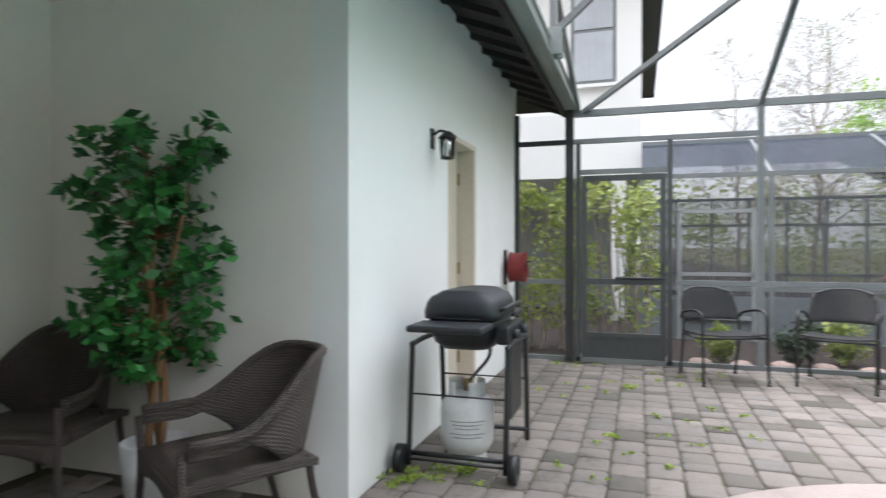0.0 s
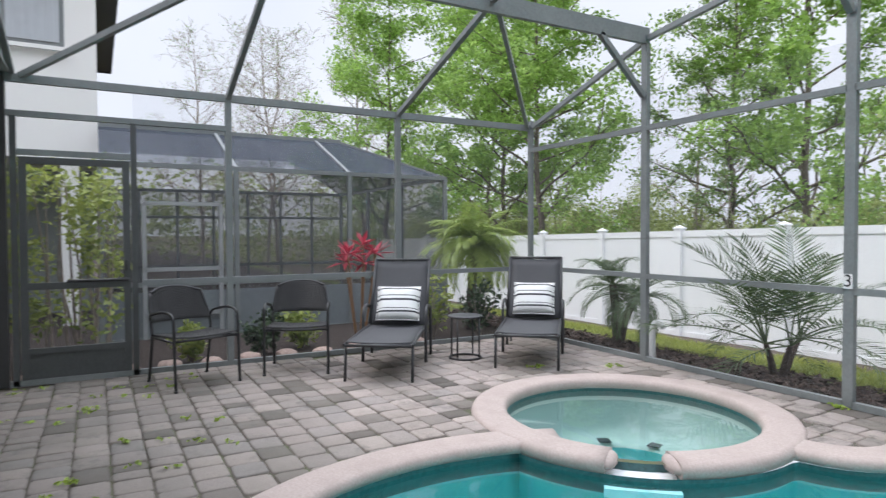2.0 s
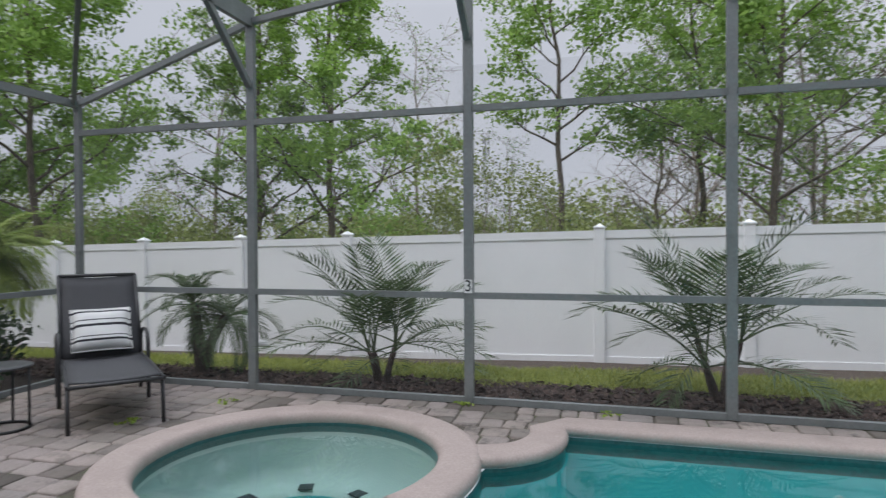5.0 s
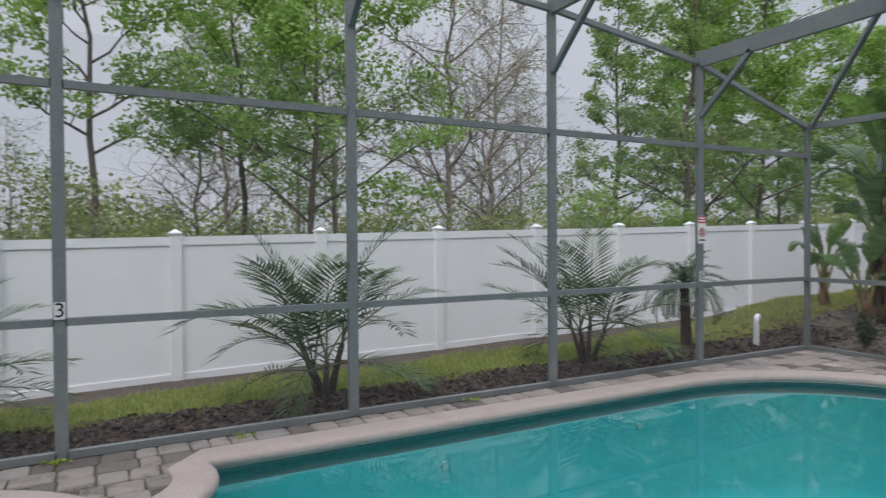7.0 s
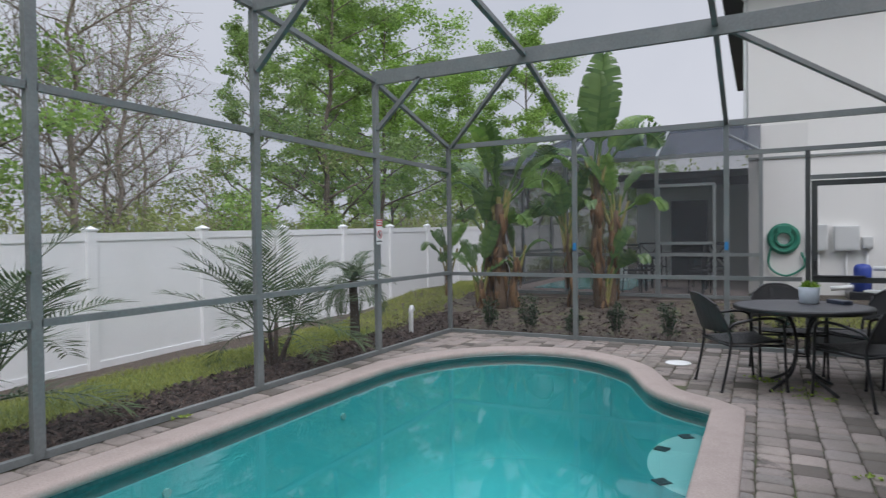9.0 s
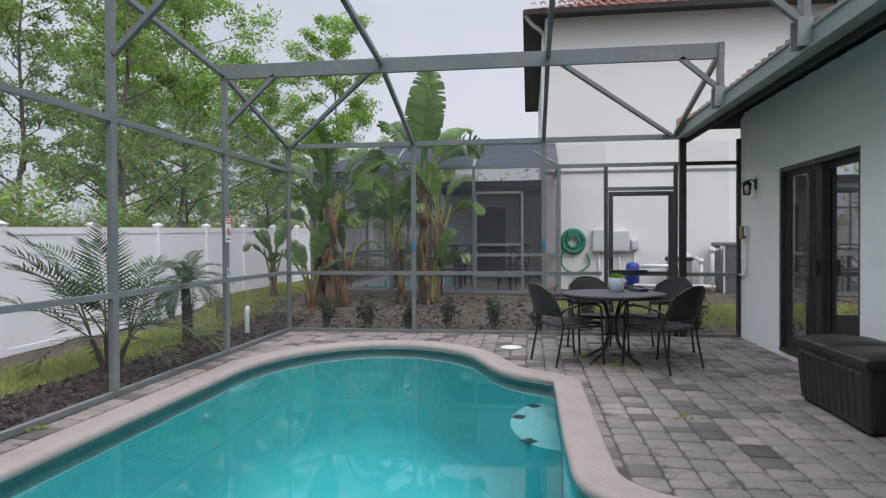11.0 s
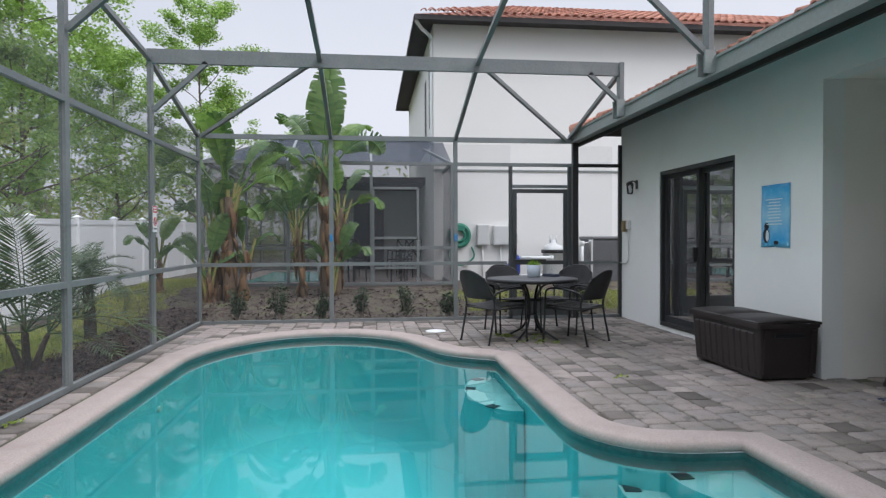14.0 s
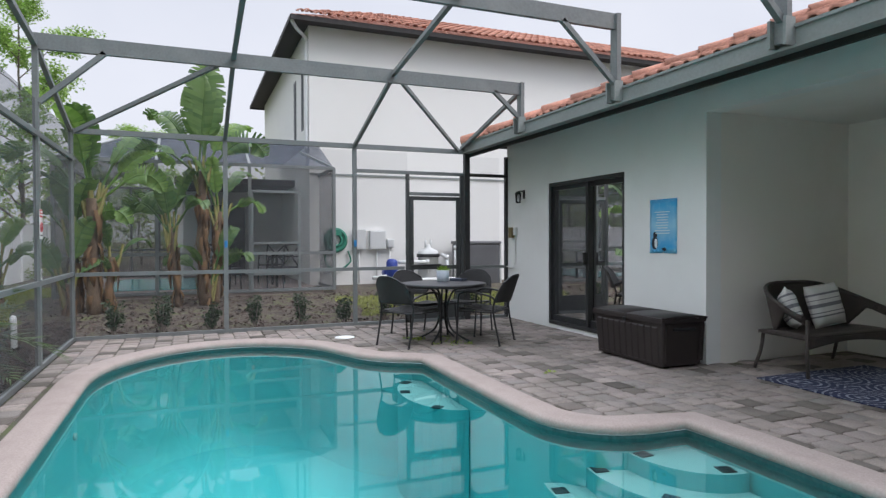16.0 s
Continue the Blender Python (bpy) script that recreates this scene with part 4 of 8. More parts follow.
POT_GREY = surface("pale_blue_grey_pot", (0.42, 0.47, 0.52), 0.06, 0.5, grain=30, relief=0.1)
SUCC = leaf_mat("succulent_leaf", (0.10, 0.22, 0.02), (0.28, 0.42, 0.05), 0.4)
pp = thing("potted_plant", "bright green succulent in a pale grey pot on the table", "plant")
part("pot", lathe(B(), [(0.0, 0.002), (0.072, 0.002), (0.078, 0.01), (0.088, 0.15), (0.08, 0.152), (0.074, 0.13), (0.0, 0.128)], 24), POT_GREY, pp)
bm = B()
for k in range(90):
    a, el, r = random.uniform(0, 6.28), random.uniform(0.35, 1.4), random.uniform(0.05, 0.10)
    d = Vector((math.cos(a) * math.cos(el), math.sin(a) * math.cos(el), math.sin(el)))
    b0 = Vector((random.uniform(-0.05, 0.05), random.uniform(-0.05, 0.05), 0.128))
    s = d.cross(Vector((0, 0, 1))).normalized() * 0.012
    u = s.cross(d).normalized() * 0.006
    vs = [bm.verts.new(p) for p in (b0, b0 + d * r * 0.55 + s, b0 + d * r, b0 + d * r * 0.55 - s, b0 + d * r * 0.5 + u * 1.5)]
    for q in ((0, 1, 4), (1, 2, 4), (2, 3, 4), (3, 0, 4)):
        bm.faces.new([vs[i] for i in q])
part("foliage", bm, SUCC, pp, "bright green leaves")
pp.matrix_basis = pose(8.3, 1.86, 0.748)
KB = surface("dark_small_box", (0.05, 0.06, 0.09), 0.2, 0.5)
bm = B()
box(bm, -0.11, -0.05, 0.0, 0.11, 0.05, 0.035, 0.006)
tray = tagged(part("small_tray", bm, KB), "small dark tray lying on the patio table", "tray")
tray.matrix_basis = pose(8.35, 1.62, 0.7485, 0, 0, 30)


def lounger(at, label):
    """A chaise with sling seat and raised back; the foot end is local +x."""
    c = thing("sun_lounger", label, "lounger", "sun loungers in the corner")
    W, L, SH = 0.29, 1.12, 0.34
    rows = [[(1.05 - L * i / 10, -W + 2 * W * j / 6, SH - 0.012 * math.sin(math.pi * j / 6) + (0.012 if i in (0,) else 0)) for j in range(7)] for i in range(11)]
    part("seat_sling", woven_sheet(B(), rows, 0.01), SLING, c, "charcoal sling seat")
    rows = [[(-0.07 - 0.36 * i / 8, -W + 2 * W * j / 6, SH + 0.01 + 0.66 * i / 8 - 0.012 * math.sin(math.pi * j / 6)) for j in range(7)] for i in range(9)]
    part("back_sling", woven_sheet(B(), rows, 0.01), SLING, c, "charcoal sling back")
    for s in (-1, 1):
        y = s * (W + 0.012)
        part("side_rail", tube(B(), curve_pts([(1.06, y, SH - 0.015), (0.5, y, SH), (-0.07, y, SH), (-0.5, y, SH - 0.01)], 5), 0.016), FRAME_GREY, c)
        part("back_rail", tube(B(), [(-0.07, y, SH + 0.01), (-0.435, y, SH + 0.68)], 0.015), FRAME_GREY, c)
        part("front_leg", tube(B(), [(1.0, y, SH - 0.02), (1.04, y, 0.0)], 0.014), FRAME_GREY, c)
        part("back_leg", tube(B(), [(-0.42, y, SH - 0.02), (-0.5, y, 0.0)], 0.014), FRAME_GREY, c)
        ya = s * (W + 0.035)
        part("armrest", tube(B(), curve_pts([(0.18, ya, 0.0), (0.17, ya, 0.36), (0.13, ya, 0.52), (0.0, ya, 0.56), (-0.2, ya, 0.52), (-0.26, ya, 0.42), (-0.28, ya, 0.0)], 6), 0.016), FRAME_GREY, c)
    for x, z in ((1.06, SH - 0.015), (-0.5, SH - 0.015), (-0.07, SH - 0.01)):
        part("cross_rail", tube(B(), [(x, -W - 0.01, z), (x, W + 0.01, z)], 0.014), FRAME_GREY, c)
    part("top_rail", tube(B(), [(-0.435, -W - 0.012, SH + 0.68), (-0.435, W + 0.012, SH + 0.68)], 0.015), FRAME_GREY, c)
    c.matrix_basis = at
    return c


for (px, py), yaw, lab in (((-1.24, 4.20), -34, "charcoal sling sun lounger with a raised back beside an armchair"), ((-0.92, 5.74), -41, "charcoal sling sun lounger with a raised back in the cage corner")):
    m = pose(px, py, 0, 0, 0, yaw)
    lounger(m, lab)
    pillow("pillow", "white pillow with black stripes leaning on the lounger", PILLOW_BLACK, 0.46, 0.38, 0.15, m @ pose(-0.10, 0, 0.57, 0, 0, 90) @ pose(0, 0, 0, -27, 0, 0))

st = thing("side_table", "small round dark metal side table between the loungers", "side table")
part("tabletop", lathe(B(), [(0, 0.435), (0.17, 0.435), (0.185, 0.44), (0.185, 0.452), (0.17, 0.457), (0, 0.457)], 28), TABLE_TOP, st)
part("base_ring", tube(B(), [(0.165 * math.cos(2 * math.pi * i / 24), 0.165 * math.sin(2 * math.pi * i / 24), 0.012) for i in range(24)], 0.012, 6, True), IRON, st)
for k in range(4):
    a = radians(30 + 90 * k)
    part("leg", tube(B(), [(0.165 * math.cos(a), 0.165 * math.sin(a), 0.012), (0.165 * math.cos(a), 0.165 * math.sin(a), 0.437)], 0.009), IRON, st)
st.matrix_basis = pose(-0.9, 4.83, 0)


def wicker_shell(width, depth, seat_h, back_h, arm_h):
    """The curved back-and-arms shell of a wicker seat that faces +x, as rows of points."""
    rows = []
    n = 28
    for i in range(9):
        t = i / 8
        row = []
        for j in range(n + 1):
            a = math.pi * (j / n)          # right arm front, round the back, left arm front
            s = math.cos(a)
            back = math.sin(a)
            y = math.copysign(abs(s) ** (0.8 if width < 1 else 0.55), -s) * width / 2
            x = -depth / 2 + depth * (1 - back)
            u = min(max((back - 0.28) / 0.66, 0.0), 1.0)
            rise = u * u * (3 - 2 * u) if width < 1 else back ** 1.2
            top = arm_h + (back_h - arm_h) * rise
            low = seat_h - 0.02
            z = low + (top - low) * t if back > 0.72 else (top - 0.06 * (1 - t) if back < 0.42 else (top - (top - low) * (1 - t) * ((back - 0.42) / 0.3) ** 0.8 - 0.06 * (1 - t) * (1 - (back - 0.42) / 0.3)))
            flare = 0.10 * t * back
            row.append((x - flare, y * (1 + 0.06 * t), z))
        rows.append(row)
    return rows


def wicker_seat(name, label, category, width, at, group="", bh=0.84, ah=0.57, sh=0.40):
    c = thing(name, label, category, group)
    d = 0.56
    rows = wicker_shell(width, d, sh, bh, ah)
    part("back_shell", woven_sheet(B(), rows, 0.022), WICKER, c, "dark woven wraparound back")
    part("rim", tube(B(), rows[-1], 0.022, 8), WICKER, c, "braided rim")
    hw = width / 2 - 0.02
    rows = [[(-0.25 + 0.55 * i / 8, -hw + 2 * hw * j / 10, sh - 0.02 + 0.012 * math.sin(math.pi * i / 8)) for j in range(11)] for i in range(9)]
    part("seat", woven_sheet(B(), rows, 0.03), WICKER, c, "dark woven seat")
    rows = [[(0.305, -hw + 2 * hw * j / 10, sh - 0.02 - 0.10 * i / 3 * (1 - 0.55 * math.sin(math.pi * j / 10))) for j in range(11)] for i in range(4)]
    part("apron", woven_sheet(B(), rows, 0.014), WICKER, c)
    for s in (-1, 1):
        part("front_leg", tube(B(), [(0.30, s * (width / 2), ah - 0.02), (0.29, s * (width / 2 - 0.01), 0.3), (0.31, s * width / 2, 0)], 0.017), WICKER, c)
        part("back_leg", tube(B(), curve_pts([(-0.22, s * (width / 2 - 0.06), sh), (-0.25, s * (width / 2 - 0.06), 0.2), (-0.31, s * (width / 2 - 0.04), 0)], 4), 0.017), WICKER, c)
        part("side_stretcher", tube(B(), [(0.295, s * (width / 2 - 0.01), sh - 0.03), (-0.22, s * (width / 2 - 0.06), sh - 0.03)], 0.014), WICKER, c)
    c.matrix_basis = at
    return c


ALC = "wicker armchairs in the alcove"
wicker_seat("wicker_armchair", "dark brown wicker armchair at the alcove corner", "chair", 0.62, pose(2.80, -0.16, 0, 0, 0, -34), ALC, 0.77, 0.52, 0.37)
wicker_seat("wicker_armchair", "dark brown wicker armchair against the alcove wall", "chair", 0.62, pose(2.72, -1.32, 0, 0, 0, 12), ALC, 0.80, 0.54, 0.38)
wicker_seat("loveseat", "dark brown wicker loveseat on a blue patterned rug", "loveseat", 1.22, pose(5.02, -0.90, 0, 0, 0, 180))
pillow("pillow", "white pillow with grey stripes on the loveseat", PILLOW_GREY, 0.44, 0.42, 0.16, pose(5.06, -0.98, 0.63, 0, 0, 90) @ pose(0, 0, 0, 14, 6, 0))
pillow("pillow", "small white striped pillow leaning in the loveseat corner", PILLOW_GREY, 0.40, 0.38, 0.15, pose(5.08, -0.52, 0.61, 0, 0, 135) @ pose(0, 0, 0, 20, -14, 0))

# rug
rm, rnt, rb, rco = base_mat("navy_medallion_rug")
vo = rnt.nodes.new("ShaderNodeTexVoronoi")
vo.inputs["Scale"].default_value = 14
rnt.links.new(rco, vo.inputs["Vector"])
med = rnt.nodes.new("ShaderNodeTexVoronoi")
med.inputs["Scale"].default_value, med.inputs["Randomness"].default_value = 1.9, 0.25
rnt.links.new(rco, med.inputs["Vector"])
turns = rnt.nodes.new("ShaderNodeMath")
turns.operation = "MULTIPLY"
turns.inputs[1].default_value = 62.0
rnt.links.new(med.outputs["Distance"], turns.inputs[0])
rings = rnt.nodes.new("ShaderNodeMath")
rings.operation = "SINE"
rnt.links.new(turns.outputs[0], rings.inputs[0])
rc = mixc(rnt, ramp(rnt, rings.outputs[0], [(0.35, (0, 0, 0)), (0.6, (0.85, 0.85, 0.85))]), (0.015, 0.022, 0.06), (0.30, 0.32, 0.36))
rc = mixc(rnt, ramp(rnt, noise_tex(rnt, rco, 26, 2), [(0.46, (0, 0, 0)), (0.54, (0.8, 0.8, 0.8))]), rc, (0.018, 0.025, 0.065))
rc = mixc(rnt, ramp(rnt, vo.outputs["Distance"], [(0.1, (0.7, 0.7, 0.7)), (0.2, (0, 0, 0))]), rc, (0.25, 0.28, 0.34))
rnt.links.new(rc, rb.inputs["Base Color"])
rb.inputs["Roughness"].default_value = 0.95
bm = B()
box(bm, -0.92, -0.75, 0.0, 0.92, 0.75, 0.010, 0.003)
rug = tagged(part("rug", bm, rm), "navy outdoor rug with white medallions on the pavers", "rug")
rug.matrix_basis = pose(4.02, -0.66, 0.004)

# storage box
db = thing("storage_box", "long dark brown resin deck box by the sliding door", "storage box")


def tapered(bm, x0, y0, x1, y1, z0, z1, inset, r=0.03):
    """A box with rounded upright edges that narrows towards its foot."""
    rings = []
    for z, d in ((z0, inset), (z0 + (z1 - z0) * 0.5, inset * 0.45), (z1, 0.0)):
        ring = []
        for cx, cy, a0 in ((x1 - d - r, y1 - d - r, 0), (x0 + d + r, y1 - d - r, 90), (x0 + d + r, y0 + d + r, 180), (x1 - d - r, y0 + d + r, 270)):
            for k in range(4):
                a = radians(a0 + 30 * k)
                ring.append((cx + r * math.cos(a), cy + r * math.sin(a), z))
        rings.append(ring)
    vs = [[bm.verts.new(p) for p in ring] for ring in rings]
    n = len(vs[0])
    for a, b in zip(vs, vs[1:]):
        for i in range(n):
            bm.faces.new((a[i], a[(i + 1) % n], b[(i + 1) % n], b[i]))
    bm.faces.new(vs[0][::-1])
    bm.faces.new(vs[-1])
    return bm


BX0, BX1, BY0, BY1 = 5.57, 6.69, 0.07, 0.63
part("body", tapered(B(), BX0, BY0, BX1, BY1, 0.025, 0.475, 0.03), BOX_BROWN, db)
for x in (BX0 + 0.08, BX1 - 0.20):
    for y in (BY0 + 0.06, BY1 - 0.16):
        part("foot", box(B(), x, y, 0.0, x + 0.12, y + 0.10, 0.03, 0.006), BOX_BROWN, db)
for k in range(10):
    xa = BX0 + 0.07 + k * 0.099
    lean = 0.028
    bm = B()
    w = 0.085
    q = [bm.verts.new(p) for p in ((xa, BY1 - lean, 0.05), (xa + w, BY1 - lean, 0.05), (xa + w, BY1 - 0.003, 0.42), (xa, BY1 - 0.003, 0.42),
                                   (xa + 0.012, BY1 - lean + 0.012, 0.062), (xa + w - 0.012, BY1 - lean + 0.012, 0.062), (xa + w - 0.012, BY1 + 0.009, 0.405), (xa + 0.012, BY1 + 0.009, 0.405))]
    for f4 in ((0, 1, 5, 4), (1, 2, 6, 5), (2, 3, 7, 6), (3, 0, 4, 7), (4, 5, 6, 7)):
        bm.faces.new([q[i] for i in f4])
    bmesh.ops.recalc_face_normals(bm, faces=bm.faces[:])
    part("front_panel", bm, BOX_BROWN, db)
for x0, x1 in ((BX0 - 0.012, 6.127), (6.133, BX1 + 0.012)):
    rows = [[(x0 + (x1 - x0) * i / 2, BY0 - 0.01 + (BY1 + 0.025 - BY0) * j / 10, 0.487 + 0.030 * math.sin(math.pi * (0.12 + 0.76 * j / 10))) for j in range(11)] for i in range(3)]
    bm = woven_sheet(B(), rows, 0.022)
    box(bm, x0, BY1 + 0.0, 0.455, x1, BY1 + 0.018, 0.50, 0.005)
    part("lid", bm, BOX_BROWN, db, "gently domed two-part lid")
part("lid_edge", box(B(), BX0 - 0.018, BY0 + 0.01, 0.462, BX0 - 0.004, BY1 + 0.01, 0.497, 0.004), BOX_BROWN, db)
part("latch", box(B(), 6.105, BY1 + 0.012, 0.43, 6.155, BY1 + 0.026, 0.475, 0.004), PLASTIC_BLACK, db)
part("handle", box(B(), BX0 - 0.008, 0.21, 0.375, BX0 + 0.02, 0.49, 0.41, 0.008), PLASTIC_BLACK, db, "moulded side handle")
for y, w in ((0.10, 0.05), (0.53, 0.05)):
    bm = B()
    bar(bm, (BX0 + 0.022, y + w / 2, 0.06), (BX0 - 0.002, y + w / 2, 0.44), 0.02, w, (0, 1, 0))
    part("side_rib", bm, BOX_BROWN, db)

# ---- gas grill and tank ----
g = thing("gas_grill", "black portable gas grill on a wheeled tube stand", "grill")
for s in (-1, 1):
    y = 0.27 * s
    part("leg_frame", tube(B(), curve_pts([(0.33, y, 0.04), (0.27, y, 0.62), (0.23, y, 0.69), (-0.23, y, 0.69), (-0.27, y, 0.62), (-0.33, y, 0.03)], 6), 0.016), IRON, g)
for x in (0.31, -0.31):
    part("cross_tube", tube(B(), [(x, -0.27, 0.10), (x, 0.27, 0.10)], 0.014), IRON, g)
part("cross_wire", tube(B(), [(0.29, -0.27, 0.42), (0.29, 0.27, 0.42)], 0.005), IRON, g)
part("cross_wire", tube(B(), [(-0.29, -0.27, 0.42), (-0.29, 0.27, 0.42)], 0.005), IRON, g)
part("axle", tube(B(), [(0.335, -0.33, 0.075), (0.335, 0.33, 0.075)], 0.008), IRON, g)
for y in (-0.315, 0.315):
    w = part("wheel", tube(B(), [(0.335, y - 0.022, 0.075), (0.335, y + 0.022, 0.075)], 0.075, 20), PLASTIC_BLACK, g)
    part("hub", tube(B(), [(0.335, y - 0.026, 0.075), (0.335, y + 0.026, 0.075)], 0.025, 10), GRILL_GREY, w)


def loft(bm, rings):
    vs = [[bm.verts.new(p) for p in r] for r in rings]
    n = len(vs[0])
    for a, b in zip(vs, vs[1:]):
        for i in range(n):
            f = bm.faces.new((a[i], a[(i + 1) % n], b[(i + 1) % n], b[i]))
            f.smooth = True
    bm.faces.new(vs[0][::-1])
    bm.faces.new(vs[-1])
    bmesh.ops.recalc_face_normals(bm, faces=bm.faces[:])
    return bm


def rounded(hx, hy, z, power=4, n=28):
    out = []
    for k in range(n):
        a = 2 * math.pi * k / n
        c, s = math.cos(a), math.sin(a)
        out.append((math.copysign(abs(c) ** (2 / power), c) * hx, math.copysign(abs(s) ** (2 / power), s) * hy, z))
    return out


part("firebox", loft(B(), [rounded(0.20, 0.14, 0.66), rounded(0.25, 0.18, 0.70), rounded(0.28, 0.205, 0.78), rounded(0.285, 0.21, 0.83)]), PLASTIC_BLACK, g)
lid = part("lid", loft(B(), [rounded(0.29, 0.215, 0.835, 7), rounded(0.292, 0.217, 0.875, 7), rounded(0.288, 0.205, 0.92, 7), rounded(0.275, 0.18, 0.955, 7), rounded(0.262, 0.155, 0.965, 7), rounded(0.255, 0.12, 0.985, 7), rounded(0.22, 0.06, 0.992, 7)]), GRILL_GREY, g, "squarish domed charcoal lid")
part("lid_handle", tube(B(), curve_pts([(-0.2, 0.215, 0.885), (-0.17, 0.25, 0.9), (0.17, 0.25, 0.9), (0.2, 0.215, 0.885)], 4), 0.012), PLASTIC_BLACK, lid)
part("lid_seam", tube(B(), [(p[0] * 1.005, p[1] * 1.005, 0.84) for p in rounded(0.29, 0.215, 0.84)], 0.006, 6, True), PLASTIC_BLACK, lid)
for s, nm in ((1, "side_shelf"), (-1, "side_shelf")):
    bm = B()
    box(bm, s * 0.30, -0.20, 0.795, s * 0.56, 0.20, 0.83, 0.012)
    part(nm, bm, GRILL_GREY, g, "charcoal side shelf")
bm = B()
box(bm, -0.24, 0.20, 0.70, 0.24, 0.27, 0.80, 0.015)
panel = part("control_panel", bm, PLASTIC_BLACK, g)
for x in (-0.12, 0.12):
    part("knob", tube(B(), [(x, 0.27, 0.75), (x, 0.305, 0.75)], 0.026, 14), GRILL_GREY, panel)
bm = B()
box(bm, -0.1, 0.268, 0.30, 0.22, 0.278, 0.68, 0.004)
part("front_board", bm, IRON, g, "dark front panel")
part("hose", tube(B(), curve_pts([(0.05, 0.12, 0.70), (0.16, 0.14, 0.62), (0.12, 0.04, 0.5), (0.03, 0.0, 0.45)], 6), 0.010), PLASTIC_BLACK, g)
g.matrix_basis = pose(1.52, 0.54, 0)
tk = thing("propane_tank", "white propane tank with a collar under the grill", "gas tank")
part("vessel", lathe(B(), [(0.0, 0.03), (0.08, 0.035), (0.125, 0.06), (0.152, 0.11), (0.155, 0.15), (0.155, 0.29), (0.148, 0.33), (0.115, 0.375), (0.06, 0.395), (0.0, 0.40)], 32), TANK_WHITE, tk)
part("foot_ring", lathe(B(), [(0.10, 0.0), (0.112, 0.0), (0.112, 0.05), (0.10, 0.05)], 24), TANK_WHITE, tk)
for a0, a1 in ((20, 160), (200, 340)):
    rows = [[(0.105 * math.cos(radians(a0 + (a1 - a0) * j / 10)), 0.105 * math.sin(radians(a0 + (a1 - a0) * j / 10)), 0.37 + 0.09 * i / 3) for j in range(11)] for i in range(4)]
    part("collar", woven_sheet(B(), rows, 0.006), TANK_WHITE, tk)
part("valve", lathe(B(), [(0.022, 0.39), (0.022, 0.43), (0.03, 0.435), (0.03, 0.46), (0.012, 0.465), (0.0, 0.465)], 12), BRASS, tk, "brass valve")
for k, z in enumerate((0.25, 0.23, 0.21, 0.18, 0.16)):
    hw = 38 - 6 * (k % 3)
    rows = [[(0.1562 * math.cos(radians(15 - hw + 2 * hw * j / 10)), 0.1562 * math.sin(radians(15 - hw + 2 * hw * j / 10)), z + 0.007 * i) for j in range(11)] for i in range(2)]
    part("printed_bar", woven_sheet(B(), rows, 0.001), GREY_PRINT, tk, "faded grey print lines")
tk.matrix_basis = pose(1.55, 0.52, 0)


# ---- wall lamps, niche door, reel, outlet ----
def wall_lantern(at, label):
    l = thing("wall_lantern", label, "lamp", "lanterns on the house wall")
    bm = B()
    box(bm, -0.035, 0, -0.08, 0.035, 0.02, 0.08, 0.006)
    part("back_plate", bm, IRON, l)
    part("arm", tube(B(), curve_pts([(0, 0.02, 0.03), (0, 0.07, 0.06), (0, 0.13, 0.045)], 4), 0.011), IRON, l)
    part("cap", lathe(B(), [(0.01, 0.055), (0.03, 0.05), (0.075, 0.01), (0.078, 0.0), (0.0, 0.0)], 4, (0, 0.13, 0)), IRON, l)
    for i, j in ((-1, 0), (1, 0), (0, -1), (0, 1)):
        part("upright", tube(B(), [(i * 0.062, 0.13 + j * 0.062, 0.0), (i * 0.048, 0.13 + j * 0.048, -0.155)], 0.005, 6), IRON, l)
    part("glass", lathe(B(), [(0.058, -0.002), (0.045, -0.15)], 4, (0, 0.13, 0)), LANTERN_GLASS, l)
    part("base", lathe(B(), [(0.0, -0.17), (0.052, -0.165), (0.055, -0.15), (0.0, -0.15)], 4, (0, 0.13, 0)), IRON, l)
    part("bulb", lathe(B(), [(0.0, -0.10), (0.018, -0.09), (0.022, -0.06), (0.012, -0.02), (0, -0.01)], 10, (0, 0.13, 0)), WHITE_POT, l)
    l.matrix_basis = at


wall_lantern(pose(1.10, WY, 1.95) @ Matrix.Diagonal((0.85, 0.85, 0.85, 1)), "small black lantern with clear glass above the grill")
wall_lantern(pose(9.42, 0.0, 2.02) @ Matrix.Diagonal((0.85, 0.85, 0.85, 1)), "small black lantern with clear glass near the slider")

CREAM = surface("cream_door_paint", (0.62, 0.56, 0.46), 0.05, 0.5, grain=30, relief=0.1)
nd = thing("door_3", "closed cream utility door set back in a niche", "door", kind="structure")
bm = B()
box(bm, -0.03, WY - 0.19, 0.02, 0.68, WY - 0.15, 2.03, 0.004)
part("leaf", bm, CREAM, nd)
for z in (0.3, 1.05, 1.8):
    bm = B()
    box(bm, -0.045, WY - 0.155, z - 0.05, -0.02, WY - 0.13, z + 0.05, 0.004)
    part("hinge", bm, BRASS, nd, "brass hinge")
for b in ((-0.08, WY - 0.2, 0.0, -0.035, WY - 0.005, 2.07), (0.685, WY - 0.2, 0.0, 0.73, WY - 0.005, 2.07), (-0.035, WY - 0.2, 2.035, 0.685, WY - 0.005, 2.07)):
    bm = B()
    box(bm, *b, 0.004)
    part("door_frame", bm, CREAM, nd)
part("knob", lathe(B(), [(0.012, 0), (0.014, 0.03), (0.028, 0.045), (0.026, 0.065), (0.0, 0.07)], 14), BRASS, nd).matrix_basis = pose(0.61, WY - 0.15, 1.0, -90, 0, 0)

